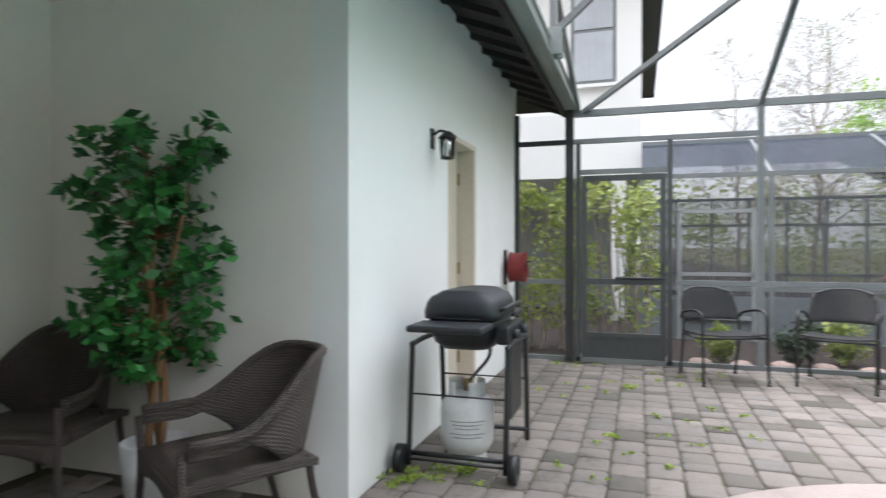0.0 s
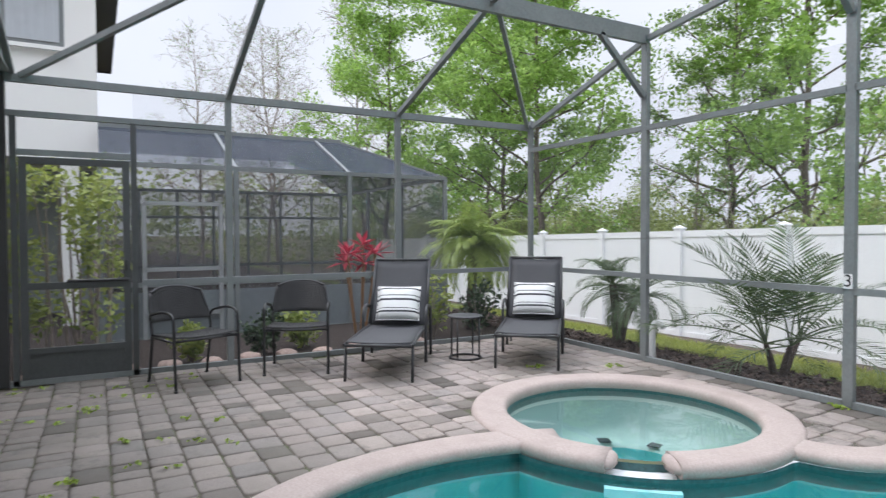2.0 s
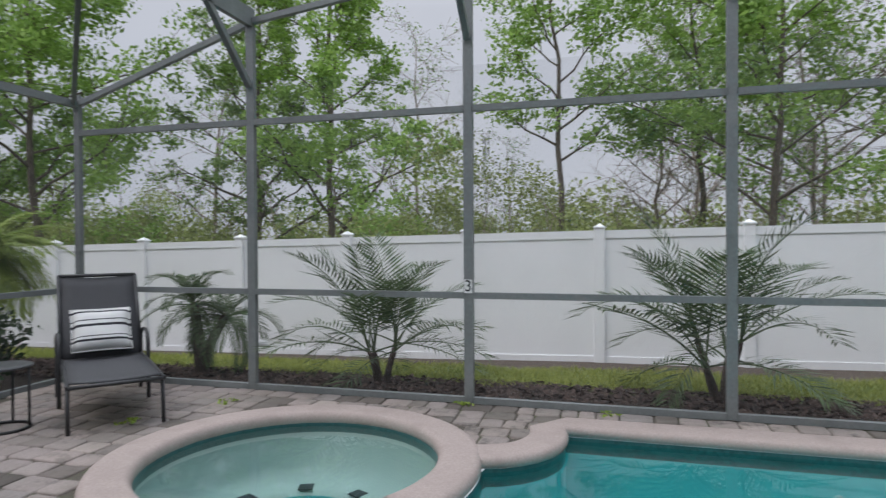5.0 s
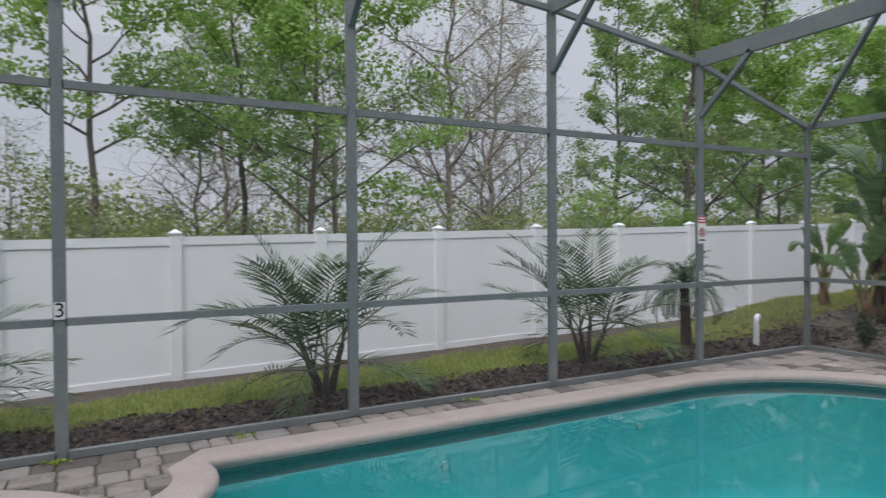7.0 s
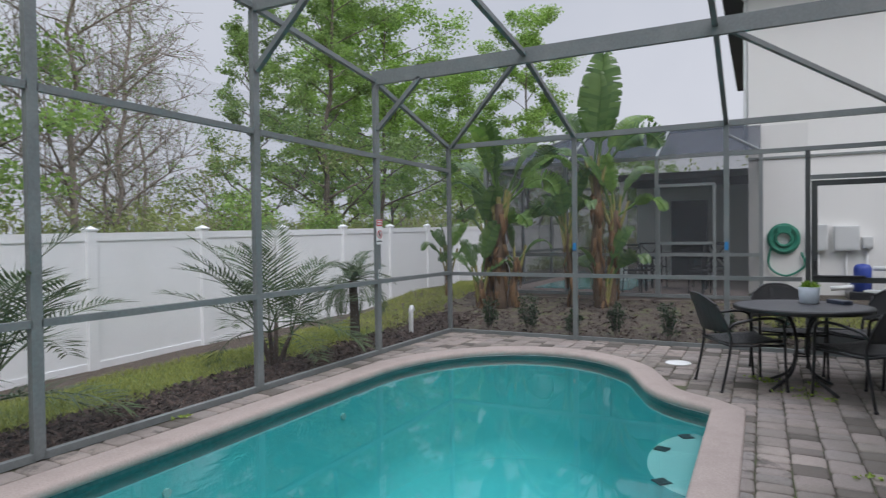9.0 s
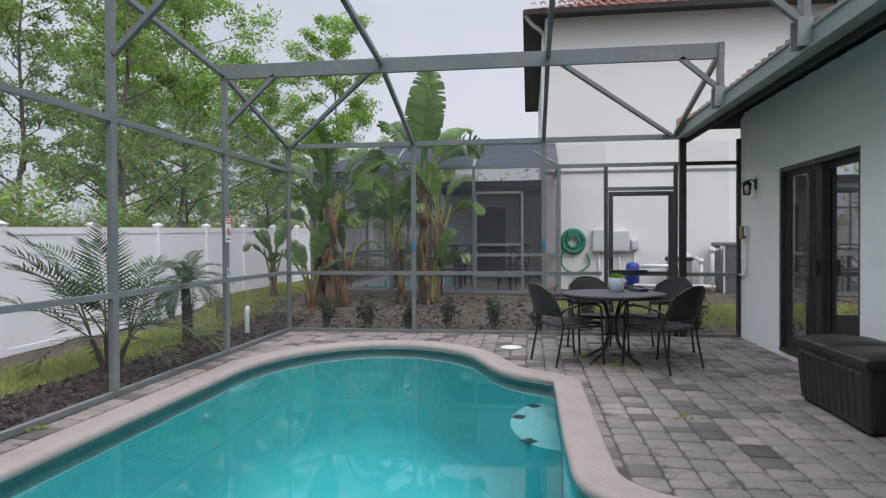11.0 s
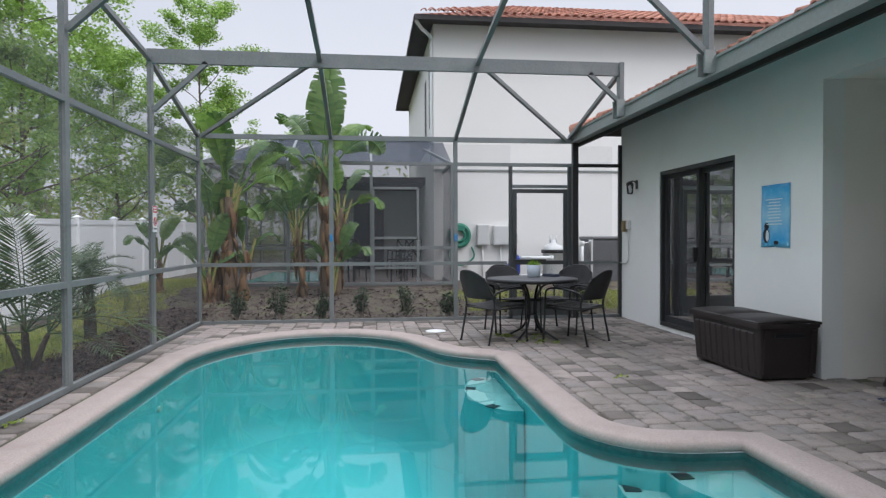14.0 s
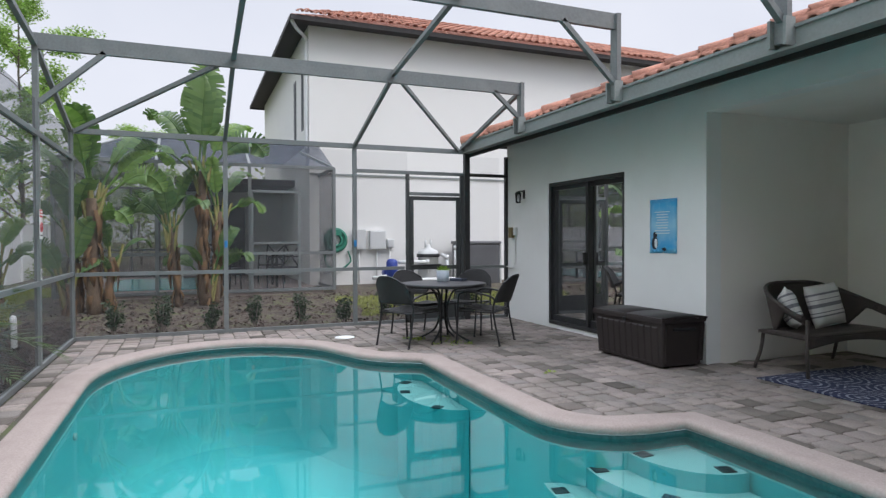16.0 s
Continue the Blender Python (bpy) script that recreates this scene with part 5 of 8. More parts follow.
RED = surface("dark_red_plastic", (0.20, 0.015, 0.018), 0.2, 0.45, grain=30, relief=0.2)
HOSE_RED = surface("faded_red_hose", (0.24, 0.03, 0.03), 0.3, 0.6, grain=40, relief=0.3)
hr = thing("hose_reel", "dark red hose reel mounted on the house wall", "hose reel")
for y in (0.06, 0.20):
    part("flange", tube(B(), [(0, y, 0), (0, y + 0.012, 0)], 0.16, 28), RED, hr)
for k in range(5):
    part("hose_coil", tube(B(), [(0.135 * math.cos(2 * math.pi * i / 20), 0.085 + 0.025 * k, 0.135 * math.sin(2 * math.pi * i / 20)) for i in range(20)], 0.014, 6, True), HOSE_RED, hr)
part("hub", tube(B(), [(0, 0.0, 0), (0, 0.23, 0)], 0.05, 14), RED, hr)
part("crank", tube(B(), [(0, 0.23, 0), (0.09, 0.24, 0.06), (0.09, 0.30, 0.06)], 0.008), IRON, hr)
bm = B()
box(bm, -0.05, 0.0, -0.18, 0.05, 0.02, 0.18, 0.005)
part("bracket", bm, IRON, hr)
hr.matrix_basis = pose(-1.25, WY, 1.02)

el = thing("electrical_outlet", "weathered outlet box with conduit down the wall", "outlet")
bm = B()
box(bm, 9.72, 0.0, 1.33, 9.84, 0.07, 1.50, 0.008)
part("cover", bm, BRASS, el, "yellowed metal cover")
bm = B()
box(bm, 9.64, 0.0, 1.37, 9.715, 0.05, 1.50, 0.006)
part("switch_plate", bm, WHITE_PVC, el)
part("conduit", tube(B(), curve_pts([(9.68, 0.025, 1.37), (9.68, 0.025, 1.0), (9.70, 0.025, 0.9), (9.80, 0.025, 0.85), (9.98, 0.025, 0.85)], 5), 0.012), WHITE_PVC, el)

# ---- sliding door with the room behind ----
sd = thing("sliding_door", "dark bronze sliding glass door, partly covered by its screen", "door", kind="structure")
X0, X1, Z0, Z1 = 6.95, 8.70, 0.06, 2.13
for b in ((X0, -0.16, Z0, X0 + 0.05, -0.01, Z1), (X1 - 0.05, -0.16, Z0, X1, -0.01, Z1), (X0 + 0.05, -0.16, Z1 - 0.05, X1 - 0.05, -0.01, Z1), (X0 + 0.05, -0.16, Z0, X1 - 0.05, 0.015, Z0 + 0.045)):
    bm = B()
    box(bm, *b)
    part("frame", bm, ALU_DARK, sd)
for x0, x1, y in ((X0 + 0.05, 7.84, -0.12), (7.78, X1 - 0.05, -0.07)):
    p = part("panel", box(B(), x0, y - 0.02, Z0 + 0.045, x0 + 0.05, y + 0.02, Z1 - 0.05), ALU_DARK, sd)
    for b in ((x1 - 0.05, y - 0.02, Z0 + 0.045, x1, y + 0.02, Z1 - 0.05), (x0 + 0.05, y - 0.02, Z1 - 0.11, x1 - 0.05, y + 0.02, Z1 - 0.05), (x0 + 0.05, y - 0.02, Z0 + 0.045, x1 - 0.05, y + 0.02, Z0 + 0.13)):
        part("stile", box(B(), *b), ALU_DARK, p)
    gl = part("glass", glass_sheet(x0 + 0.05, y - 0.004, Z0 + 0.13, x1 - 0.05, y + 0.004, Z1 - 0.11), GLASS, p)
    gl.visible_shadow = False
bm = B()
bm.faces.new([bm.verts.new(p) for p in ((7.80, -0.035, 0.12), (8.64, -0.035, 0.12), (8.64, -0.035, 2.07), (7.80, -0.035, 2.07))])
SLIDER_SCREEN = clear_sheet("slider_insect_screen", (1, 1, 1), (0.06, 0.063, 0.07), 0.26)
part("insect_screen", bm, SLIDER_SCREEN, sd, "dark insect screen").visible_shadow = False
part("pull", box(B(), 7.80, -0.05, 0.95, 7.83, -0.0, 1.12, 0.005), IRON, sd)
ROOM = surface("bedroom_wall_paint", (0.68, 0.65, 0.60), 0.06, 0.9)
wall_piece("wall_bedroom", "dim bedroom walls behind the slider", [(5.9, -3.6, 0.0, 9.75, -3.5, 2.5), (5.86, -3.5, 0.0, 5.96, -0.2, 2.5), (9.7, -3.5, 0.0, 9.78, -0.2, 2.5), (5.96, -3.5, 2.45, 9.7, -0.2, 2.5), (5.96, -3.5, -0.05, 9.7, -0.2, 0.0)], ROOM)
BEDDING = surface("white_bedding", (0.7, 0.69, 0.67), 0.05, 0.95, grain=25, stain=3, relief=0.5, depth=0.01)
bed = thing("bed", "white-covered bed seen through the sliding door", "bed")
part("mattress", box(B(), 7.55, -2.9, 0.12, 9.15, -0.75, 0.55, 0.05), BEDDING, bed)
part("duvet", box(B(), 7.5, -2.4, 0.46, 9.2, -0.70, 0.74, 0.09), BEDDING, bed)
part("headboard", box(B(), 7.5, -3.1, 0.0, 9.2, -3.0, 1.1, 0.02), BARK, bed)
for x in (7.65, 8.4):
    part("cushion", box(B(), x, -1.6, 0.72, x + 0.68, -1.2, 1.02, 0.12), BEDDING, bed)
for x in (7.6, 9.0):
    for y in (-2.8, -1.1):
        part("leg", box(B(), x, y, 0.0, x + 0.06, y + 0.06, 0.13), BARK, bed)
tl = thing("table_lamp", "shaded table lamp on a bedside cabinet behind the slider", "lamp")
part("shade", lathe(B(), [(0.17, 0.95), (0.12, 1.22)], 20), CREAM, tl)
part("base", lathe(B(), [(0.08, 0.62), (0.09, 0.65), (0.03, 0.72), (0.02, 0.95), (0.0, 0.95)], 16), BARK, tl)
tl.matrix_basis = pose(9.42, -1.95, -0.02)
nst = thing("bedside_cabinet", "dark wooden bedside cabinet under the lamp", "cabinet")
part("body", box(B(), 9.23, -2.2, 0.0, 9.68, -1.7, 0.6, 0.01), BARK, nst)
part("drawer_front", box(B(), 9.26, -1.699, 0.32, 9.65, -1.69, 0.56, 0.002), BARK, nst)

# ---- poster ----
PX0, PX1, PZ0, PZ1 = 6.05, 6.48, 1.14, 1.75
pm, pnt, pb, pco = base_mat("blue_poster_paper")
psep = pnt.nodes.new("ShaderNodeSeparateXYZ")
pnt.links.new(pco, psep.inputs[0])
pmr = pnt.nodes.new("ShaderNodeMapRange")
pmr.inputs["From Min"].default_value, pmr.inputs["From Max"].default_value = PZ0, PZ1
pnt.links.new(psep.outputs["Z"], pmr.inputs["Value"])
pc = ramp(pnt, pmr.outputs["Result"], [(0.0, (0.12, 0.5, 0.78)), (0.12, (0.03, 0.36, 0.72)), (0.5, (0.30, 0.62, 0.82)), (0.9, (0.04, 0.40, 0.74)), (1.0, (0.03, 0.33, 0.68))])
pc = mixc(pnt, ramp(pnt, noise_tex(pnt, pco, 9, 4), [(0.45, (0, 0, 0)), (0.8, (0.5, 0.5, 0.5))]), pc, (0.45, 0.75, 0.88))
pnt.links.new(pc, pb.inputs["Base Color"])
pb.inputs["Roughness"].default_value = 0.5
ps = thing("poster", "blue printed poster with text lines taped to the wall", "poster")
rows = [[(PX0 + (PX1 - PX0) * j / 8, 0.006 + 0.006 * math.sin(j * 1.1 + i) * (0.4 + (i == 0)), PZ0 + (PZ1 - PZ0) * i / 10) for j in range(9)] for i in range(11)]
part("paper", woven_sheet(B(), rows, 0.002), pm, ps)
INK = surface("white_ink", (0.75, 0.82, 0.86), 0.03, 0.6)
INK_DARK = surface("dark_ink", (0.015, 0.018, 0.03), 0.1, 0.6)
for k in range(9):
    w = 0.16 + 0.10 * random.random()
    part("text_line", box(B(), 6.27 - w / 2, 0.0155, 1.60 - k * 0.03, 6.27 + w / 2, 0.0165, 1.609 - k * 0.03), INK, ps)
for cx, cz, rx, rz, mat in ((6.39, 1.255, 0.05, 0.075, INK_DARK), (6.385, 1.345, 0.035, 0.035, INK_DARK), (6.37, 1.25, 0.025, 0.055, INK), (6.24, 1.185, 0.035, 0.02, INK_DARK)):
    bm = B()
    y = 0.0155 if mat is INK_DARK else 0.0175
    bm.faces.new([bm.verts.new((cx + rx * math.cos(2 * math.pi * i / 20), y, cz + rz * math.sin(2 * math.pi * i / 20))) for i in range(20)])
    part("printed_shape", bm, mat, ps)

# ---- signs on the posts ----
SIGN_WHITE = surface("white_sign_plastic", (0.78, 0.78, 0.77), 0.03, 0.5)
SIGN_RED = surface("red_sign_print", (0.50, 0.03, 0.04), 0.05, 0.5)
SIGN_BLACK = surface("black_sign_print", (0.012, 0.012, 0.012), 0.05, 0.5)


def lettering(body, size, at, mat, parent):
    cu = bpy.data.curves.new("lettering", "FONT")
    cu.body, cu.size, cu.align_x, cu.align_y, cu.extrude = body, size, "CENTER", "CENTER", 0.0006
    tmp = new("lettering", cu)
    bpy.context.view_layer.update()
    me = bpy.data.meshes.new_from_object(tmp.evaluated_get(bpy.context.evaluated_depsgraph_get()))
    bpy.data.objects.remove(tmp)
    me.materials.clear()
    me.materials.append(mat)
    ob = new("lettering", me)
    ob.parent = parent
    ob.matrix_basis = at


def number_plate(x, z, text):
    s = thing("number_sign", "small white sign with a black number %s on the cage post" % text, "sign", "number signs")
    part("plate", box(B(), x - 0.032, CY - 0.034, z - 0.055, x + 0.032, CY - 0.030, z + 0.055), SIGN_WHITE, s)
    lettering(text, 0.13, pose(x, CY - 0.0355, z, 90, 0, 0), SIGN_BLACK, s)


number_plate(PX[1], 0.945, "3")
number_plate(PX[4], 0.965, "6")
sg = thing("warning_sign", "white prohibition sign with a red header on the post", "sign")
SZ = 1.47
part("plate", box(B(), PX[4] - 0.065, CY - 0.034, SZ - 0.15, PX[4] + 0.065, CY - 0.030, SZ + 0.15), SIGN_WHITE, sg)
part("header_band", box(B(), PX[4] - 0.062, CY - 0.036, SZ + 0.07, PX[4] + 0.062, CY - 0.0345, SZ + 0.147), SIGN_RED, sg)
for z in (SZ + 0.125, SZ + 0.095):
    part("text_bar", box(B(), PX[4] - 0.05, CY - 0.0375, z - 0.008, PX[4] + 0.05, CY - 0.0365, z + 0.008), SIGN_WHITE, sg)
part("ban_ring", tube(B(), [(PX[4] + 0.045 * math.cos(2 * math.pi * i / 24), CY - 0.036, SZ - 0.03 + 0.045 * math.sin(2 * math.pi * i / 24)) for i in range(24)], 0.005, 5, True), SIGN_RED, sg)
part("ban_bar", tube(B(), [(PX[4] - 0.03, CY - 0.036, SZ), (PX[4] + 0.03, CY - 0.036, SZ - 0.06)], 0.004, 5), SIGN_RED, sg)
part("pictogram", box(B(), PX[4] - 0.012, CY - 0.0362, SZ - 0.055, PX[4] + 0.012, CY - 0.0345, SZ - 0.005), SIGN_BLACK, sg)
part("text_bar", box(B(), PX[4] - 0.05, CY - 0.0362, SZ - 0.12, PX[4] + 0.05, CY - 0.0345, SZ - 0.105), SIGN_BLACK, sg)

# ---- pool fittings on the deck ----
bm = B()
lathe(bm, [(0.0, 0.0), (0.13, 0.0), (0.135, 0.006), (0.125, 0.012), (0.0, 0.014)], 28)
sk = tagged(part("skimmer_lid", bm, WHITE_PVC), "round white skimmer lid set in the pavers", "lid")
sk.matrix_basis = pose(8.85, 3.05, 0.001)
SKIM = part("skimmer_mouth", box(B(), -0.1, -0.012, -0.06, 0.1, 0.012, 0.06, 0.004), WHITE_PVC, pool)
SKIM.matrix_basis = pose(8.36, 3.44, -0.075, 0, 0, 36)
part("main_drain", lathe(B(), [(0, 0), (0.12, 0), (0.12, 0.01), (0.0, 0.02)], 24), STEP_PLASTER, pool).matrix_basis = pose(6.4, 4.4, -1.268)
part("spa_drain", lathe(B(), [(0, 0), (0.09, 0), (0.09, 0.01), (0.0, 0.02)], 24), GREY_PRINT, pool).matrix_basis = pose(1.38, 4.9, -1.002)
for x, y, a in ((8.95, 4.2, 80), (4.6, 5.84, 180), (6.6, 5.84, 180)):
    part("return_fitting", tube(B(), [(0, -0.015, 0), (0, 0.015, 0)], 0.03, 14), STEP_PLASTER, pool).matrix_basis = pose(x, y, -0.32, 0, 0, a)


# ---- plants ----
TREE_LEAF = leaf_mat("fresh_tree_leaf", (0.14, 0.26, 0.05), (0.38, 0.56, 0.14), 0.5, 0.5)
TREE_LEAF_DARK = leaf_mat("olive_tree_leaf", (0.11, 0.20, 0.06), (0.30, 0.43, 0.13), 0.5, 0.5)
WOODS_LEAF = leaf_mat("undergrowth_leaf", (0.13, 0.17, 0.055), (0.36, 0.42, 0.14), 0.6, 0.5)
PALM_LEAF = leaf_mat("palm_leaflet", (0.028, 0.055, 0.022), (0.095, 0.145, 0.05), 0.4, 0.25)
PALM_BRIGHT = leaf_mat("bright_palm_leaflet", (0.16, 0.24, 0.05), (0.34, 0.42, 0.10), 0.45, 0.35)
BANANA_LEAF = leaf_mat("banana_leaf", (0.045, 0.11, 0.03), (0.13, 0.22, 0.06), 0.35, 0.3)
HEDGE_LEAF = leaf_mat("hedge_leaf", (0.12, 0.19, 0.04), (0.42, 0.47, 0.12), 0.45, 0.3)
SHRUB_LEAF = leaf_mat("dark_shrub_leaf", (0.012, 0.03, 0.012), (0.05, 0.085, 0.03), 0.5, 0.2)
RED_LEAF = leaf_mat("red_leaf", (0.25, 0.015, 0.03), (0.55, 0.04, 0.08), 0.4, 0.35)
DRY_LEAF = leaf_mat("dry_leaf", (0.12, 0.06, 0.025), (0.25, 0.15, 0.07), 0.8, 0.2)
TWIG = surface("grey_twig", (0.30, 0.25, 0.21), 0.3, 0.95, grain=15, stain=2, relief=0.5)
PALM_TRUNK = surface("dark_palm_trunk", (0.075, 0.055, 0.042), 0.5, 0.95, grain=18, stain=5, relief=1.0, depth=0.02, stretch=(1, 1, 3))


def leaf_cloud(centres, radii, n, size, rng, flat=0.6):
    """Vertices and faces of n small pointed leaves scattered in balls."""
    k = rng.integers(0, len(centres), n)
    d = rng.normal(size=(n, 3))
    d /= np.linalg.norm(d, axis=1)[:, None]
    r = rng.random(n) ** 0.45
    c = np.asarray(centres)[k] + d * (np.asarray(radii)[k] * r)[:, None] * np.array((1, 1, flat))
    a = rng.normal(size=(n, 3))
    a[:, 2] = a[:, 2] * 0.6 - 0.35
    a /= np.linalg.norm(a, axis=1)[:, None]
    b = np.cross(a, rng.normal(size=(n, 3)))
    b /= np.linalg.norm(b, axis=1)[:, None]
    s = size * rng.uniform(0.6, 1.3, n)[:, None]
    v = np.stack((c - a * s * 0.5, c + b * s * 0.26, c + a * s * 0.5, c - b * s * 0.26), 1).reshape(-1, 3)
    f = np.arange(4 * n).reshape(-1, 4)
    return v.tolist(), f.tolist()


def grow(rng, height, lean, n_limb, spread, first, twiggy=0):
    """A trunk with limbs and twigs: lines with radii, and the twig ends."""
    lines, ends = [], []
    base_r = height * 0.0095
    trunk = [Vector((0, 0, 0))]
    drift = Vector((rng.normal() * lean, rng.normal() * lean, 0))
    for k in range(1, 11):
        t = k / 10
        trunk.append(Vector((drift.x * t * height + rng.normal() * 0.06, drift.y * t * height + rng.normal() * 0.06, height * t)))
    lines.append((trunk, [base_r * (1 - 0.88 * k / 10) for k in range(11)]))
    ga = rng.random() * 6
    for i in range(n_limb):
        t = first + (1 - first) * (i + 0.5) / n_limb
        q = trunk[int(t * 10)].lerp(trunk[min(int(t * 10) + 1, 10)], t * 10 - int(t * 10))
        ga += 2.4 + rng.normal() * 0.4
        ln = spread * (1.05 - 0.62 * t) * rng.uniform(0.75, 1.25)
        up = rng.uniform(0.35, 0.85)
        d = Vector((math.cos(ga), math.sin(ga), up)).normalized()
        pts = [q]
        for k in range(1, 6):
            pts.append(q + d * ln * k / 5 + Vector((rng.normal() * 0.05, rng.normal() * 0.05, 0.05 * ln * (k / 5) ** 2)))
        r0 = base_r * (1 - 0.85 * t) * 0.55
        lines.append((pts, [r0 * (1 - 0.8 * k / 5) for k in range(6)]))
        for j in range(5 + twiggy):
            u = 0.3 + 0.7 * (j + rng.random()) / (5 + twiggy)
            s = pts[min(int(u * 5), 4)]
            e = (d + Vector(rng.normal(size=3).tolist()) * 0.75).normalized()
            l2 = ln * rng.uniform(0.22, 0.45)
            tw = [s, s + e * l2 * 0.5 + Vector((0, 0, 0.02)), s + e * l2]
            lines.append((tw, [r0 * 0.4, r0 * 0.26, r0 * 0.1]))
            ends += [tuple(tw[1]), tuple(tw[2])]
            if twiggy:
                for _ in range(3):
                    e2 = (e + Vector(rng.normal(size=3).tolist()) * 0.6).normalized()
                    o = tw[1].lerp(tw[2], rng.random())
                    lines.append(([o, o + e2 * l2 * 0.6], [r0 * 0.2, r0 * 0.06]))
        ends.append(tuple(pts[-1]))
    ends += [tuple(trunk[-1]), tuple(trunk[-2])]
    return lines, ends


def make_tree(seed, height, spread, n_leaf, leaf, label, first=0.3, lean=0.02, n_limb=18, twiggy=0, size=0.11, clump=0.5):
    rng = np.random.default_rng(seed)
    lines, ends = grow(rng, height, lean, n_limb, spread, first, twiggy)
    t = thing("tree", label, "tree", "trees behind the fence")
    bm = B()
    for pts, rads in lines:
        tube(bm, pts, [max(r, 0.0045) for r in rads], 6 if rads[0] > 0.04 else 4, caps=False)
    part("trunk", bm, TWIG if twiggy else BARK, t)
    if n_leaf:
        rad = rng.uniform(0.55, 1.25, len(ends)) * clump
        v, f = leaf_cloud(ends, rad, n_leaf, size, rng)
        raw_part("crown", v, f, leaf, t, "uneven crown of fresh green leaves")
    return t


protos = [
    make_tree(1, 10.5, 3.1, 25000, TREE_LEAF, "tall tree in fresh spring leaf", 0.14, 0.02, 26, clump=0.44, size=0.125),
    make_tree(2, 9.5, 3.6, 27000, TREE_LEAF, "broad light-green tree in spring leaf", 0.2, 0.03, 26, clump=0.55, size=0.125),
    make_tree(3, 11.0, 2.7, 17000, TREE_LEAF_DARK, "tall slender tree with tiered olive leaves", 0.14, 0.015, 30, clump=0.36, size=0.12),
    make_tree(4, 9.0, 2.6, 9500, TREE_LEAF, "crooked tree with thin spring foliage", 0.35, 0.07, 18, clump=0.42, size=0.12),
    make_tree(5, 9.5, 3.0, 1800, TREE_LEAF_DARK, "almost bare grey-brown tree with fine branches", 0.2, 0.04, 26, 7, size=0.07),
    make_tree(6, 8.0, 2.6, 1500, TREE_LEAF_DARK, "nearly bare tree with a few leaves", 0.22, 0.05, 16, 5, size=0.09),
]
spots = [  # kind, x, y, turn, size
    (0, -3.0, 14.3, 0, 1.0), (3, 2.3, 14.6, 40, 1.0), (3, 5.3, 16.4, 10, 1.0), (1, 6.2, 14.6, 80, 1.05), (4, 9.3, 14.4, 20, 1.05), (5, 7.9, 17.5, 60, 1.0),
    (4, 4.1, 17.5, 120, 0.7), (5, 0.6, 18.0, 200, 0.55), (2, 16.0, 13.4, 30, 1.0), (1, 20.5, 14.2, 70, 1.1), (4, 11.6, 16.4, 100, 1.0), (1, 24.5, 13.0, 150, 0.8),
    (1, -8.4, 11.6, 10, 1.05), (0, -11.2, 12.5, 100, 1.0), (1, -13.5, 9.6, 200, 1.0), (4, -21.0, 8.0, 30, 1.0), (4, -24.0, 5.5, 90, 1.0), (2, -5.6, 15.5, 160, 0.95),
    (4, 12.4, 18.0, 45, 0.8), (2, 18.6, 18.5, 280, 1.0), (0, 22.5, 18.0, 310, 1.0), (5, -9.0, 18.0, 5, 1.1),
    (2, -16.0, 15.0, 77, 1.0), (1, 30.0, 7.0, 12, 0.62), (0, 23.0, 9.6, 20, 0.85), (0, 26.5, 17.5, 66, 0.8), (5, 9.0, 21.0, 33, 1.1), (5, -3.0, 21.0, 222, 1.05),
    (4, 6.0, 23.0, 301, 1.0), (5, 17.0, 22.0, 19, 1.1),
    (5, 7.2, 19.5, 12, 1.1), (4, -19.0, 11.0, 64, 1.1), (4, -27.0, 9.0, 164, 1.2),
]
used = set()
for kind, x, y, turn, size in spots:
    m = pose(x, y, ground_z(x, y) - 0.05, 0, 0, turn)
    if kind not in used:
        protos[kind].matrix_basis = m
        used.add(kind)
    else:
        o = copy_thing(protos[kind], m)
        o.scale = (size, size, size)

rng = np.random.default_rng(77)
cs, rs = [], []
for k in range(420):
    x = rng.uniform(-30, 36)
    y = rng.uniform(10.6, 22) if x < 22 else rng.uniform(8, 24)
    h = rng.uniform(0.2, 1.3) + (y - 10) * 0.05 + rng.random() * 2.2 * max(0.0, math.sin(x * 0.7 + 1) * math.cos(x * 0.23) + 0.15)
    cs.append((x, y, max(h, 0.2)))
    rs.append(rng.uniform(0.45, 1.1))
v, f = leaf_cloud(cs, rs, 150000, 0.10, rng, 0.8)
woods = tagged(raw_part("undergrowth", v, f, WOODS_LEAF), "tangled green and brown undergrowth of the woods", "undergrowth", kind="stuff")
bm = B()
for k in range(230):
    x, y = rng.uniform(-26, 32), rng.uniform(11.5, 22)
    h = rng.uniform(1.2, 3.4)
    p = Vector((x, y, ground_z(x, y)))
    d = Vector((rng.normal() * 0.12, rng.normal() * 0.12, 1))
    tube(bm, [p, p + d * h * 0.5 + Vector((rng.normal() * 0.1, 0, 0)), p + d * h], [0.018, 0.012, 0.004], 4, caps=False)
    for _ in range(8):
        o = p + d * h * rng.uniform(0.3, 0.95)
        e = Vector((rng.normal(), rng.normal(), abs(rng.normal()) + 0.4)).normalized()
        tube(bm, [o, o + e * rng.uniform(0.4, 1.0)], [0.009, 0.003], 3, caps=False)
tagged(part("saplings", bm, TWIG), "bare grey saplings at the wood's edge", "saplings", kind="stuff")
v, f = leaf_cloud([(float(rng.uniform(-70, 80)), float(rng.uniform(30, 48)), float(rng.uniform(0, 2.8))) for _ in range(260)], rng.uniform(1.2, 2.4, 260), 60000, 0.32, rng, 0.8)
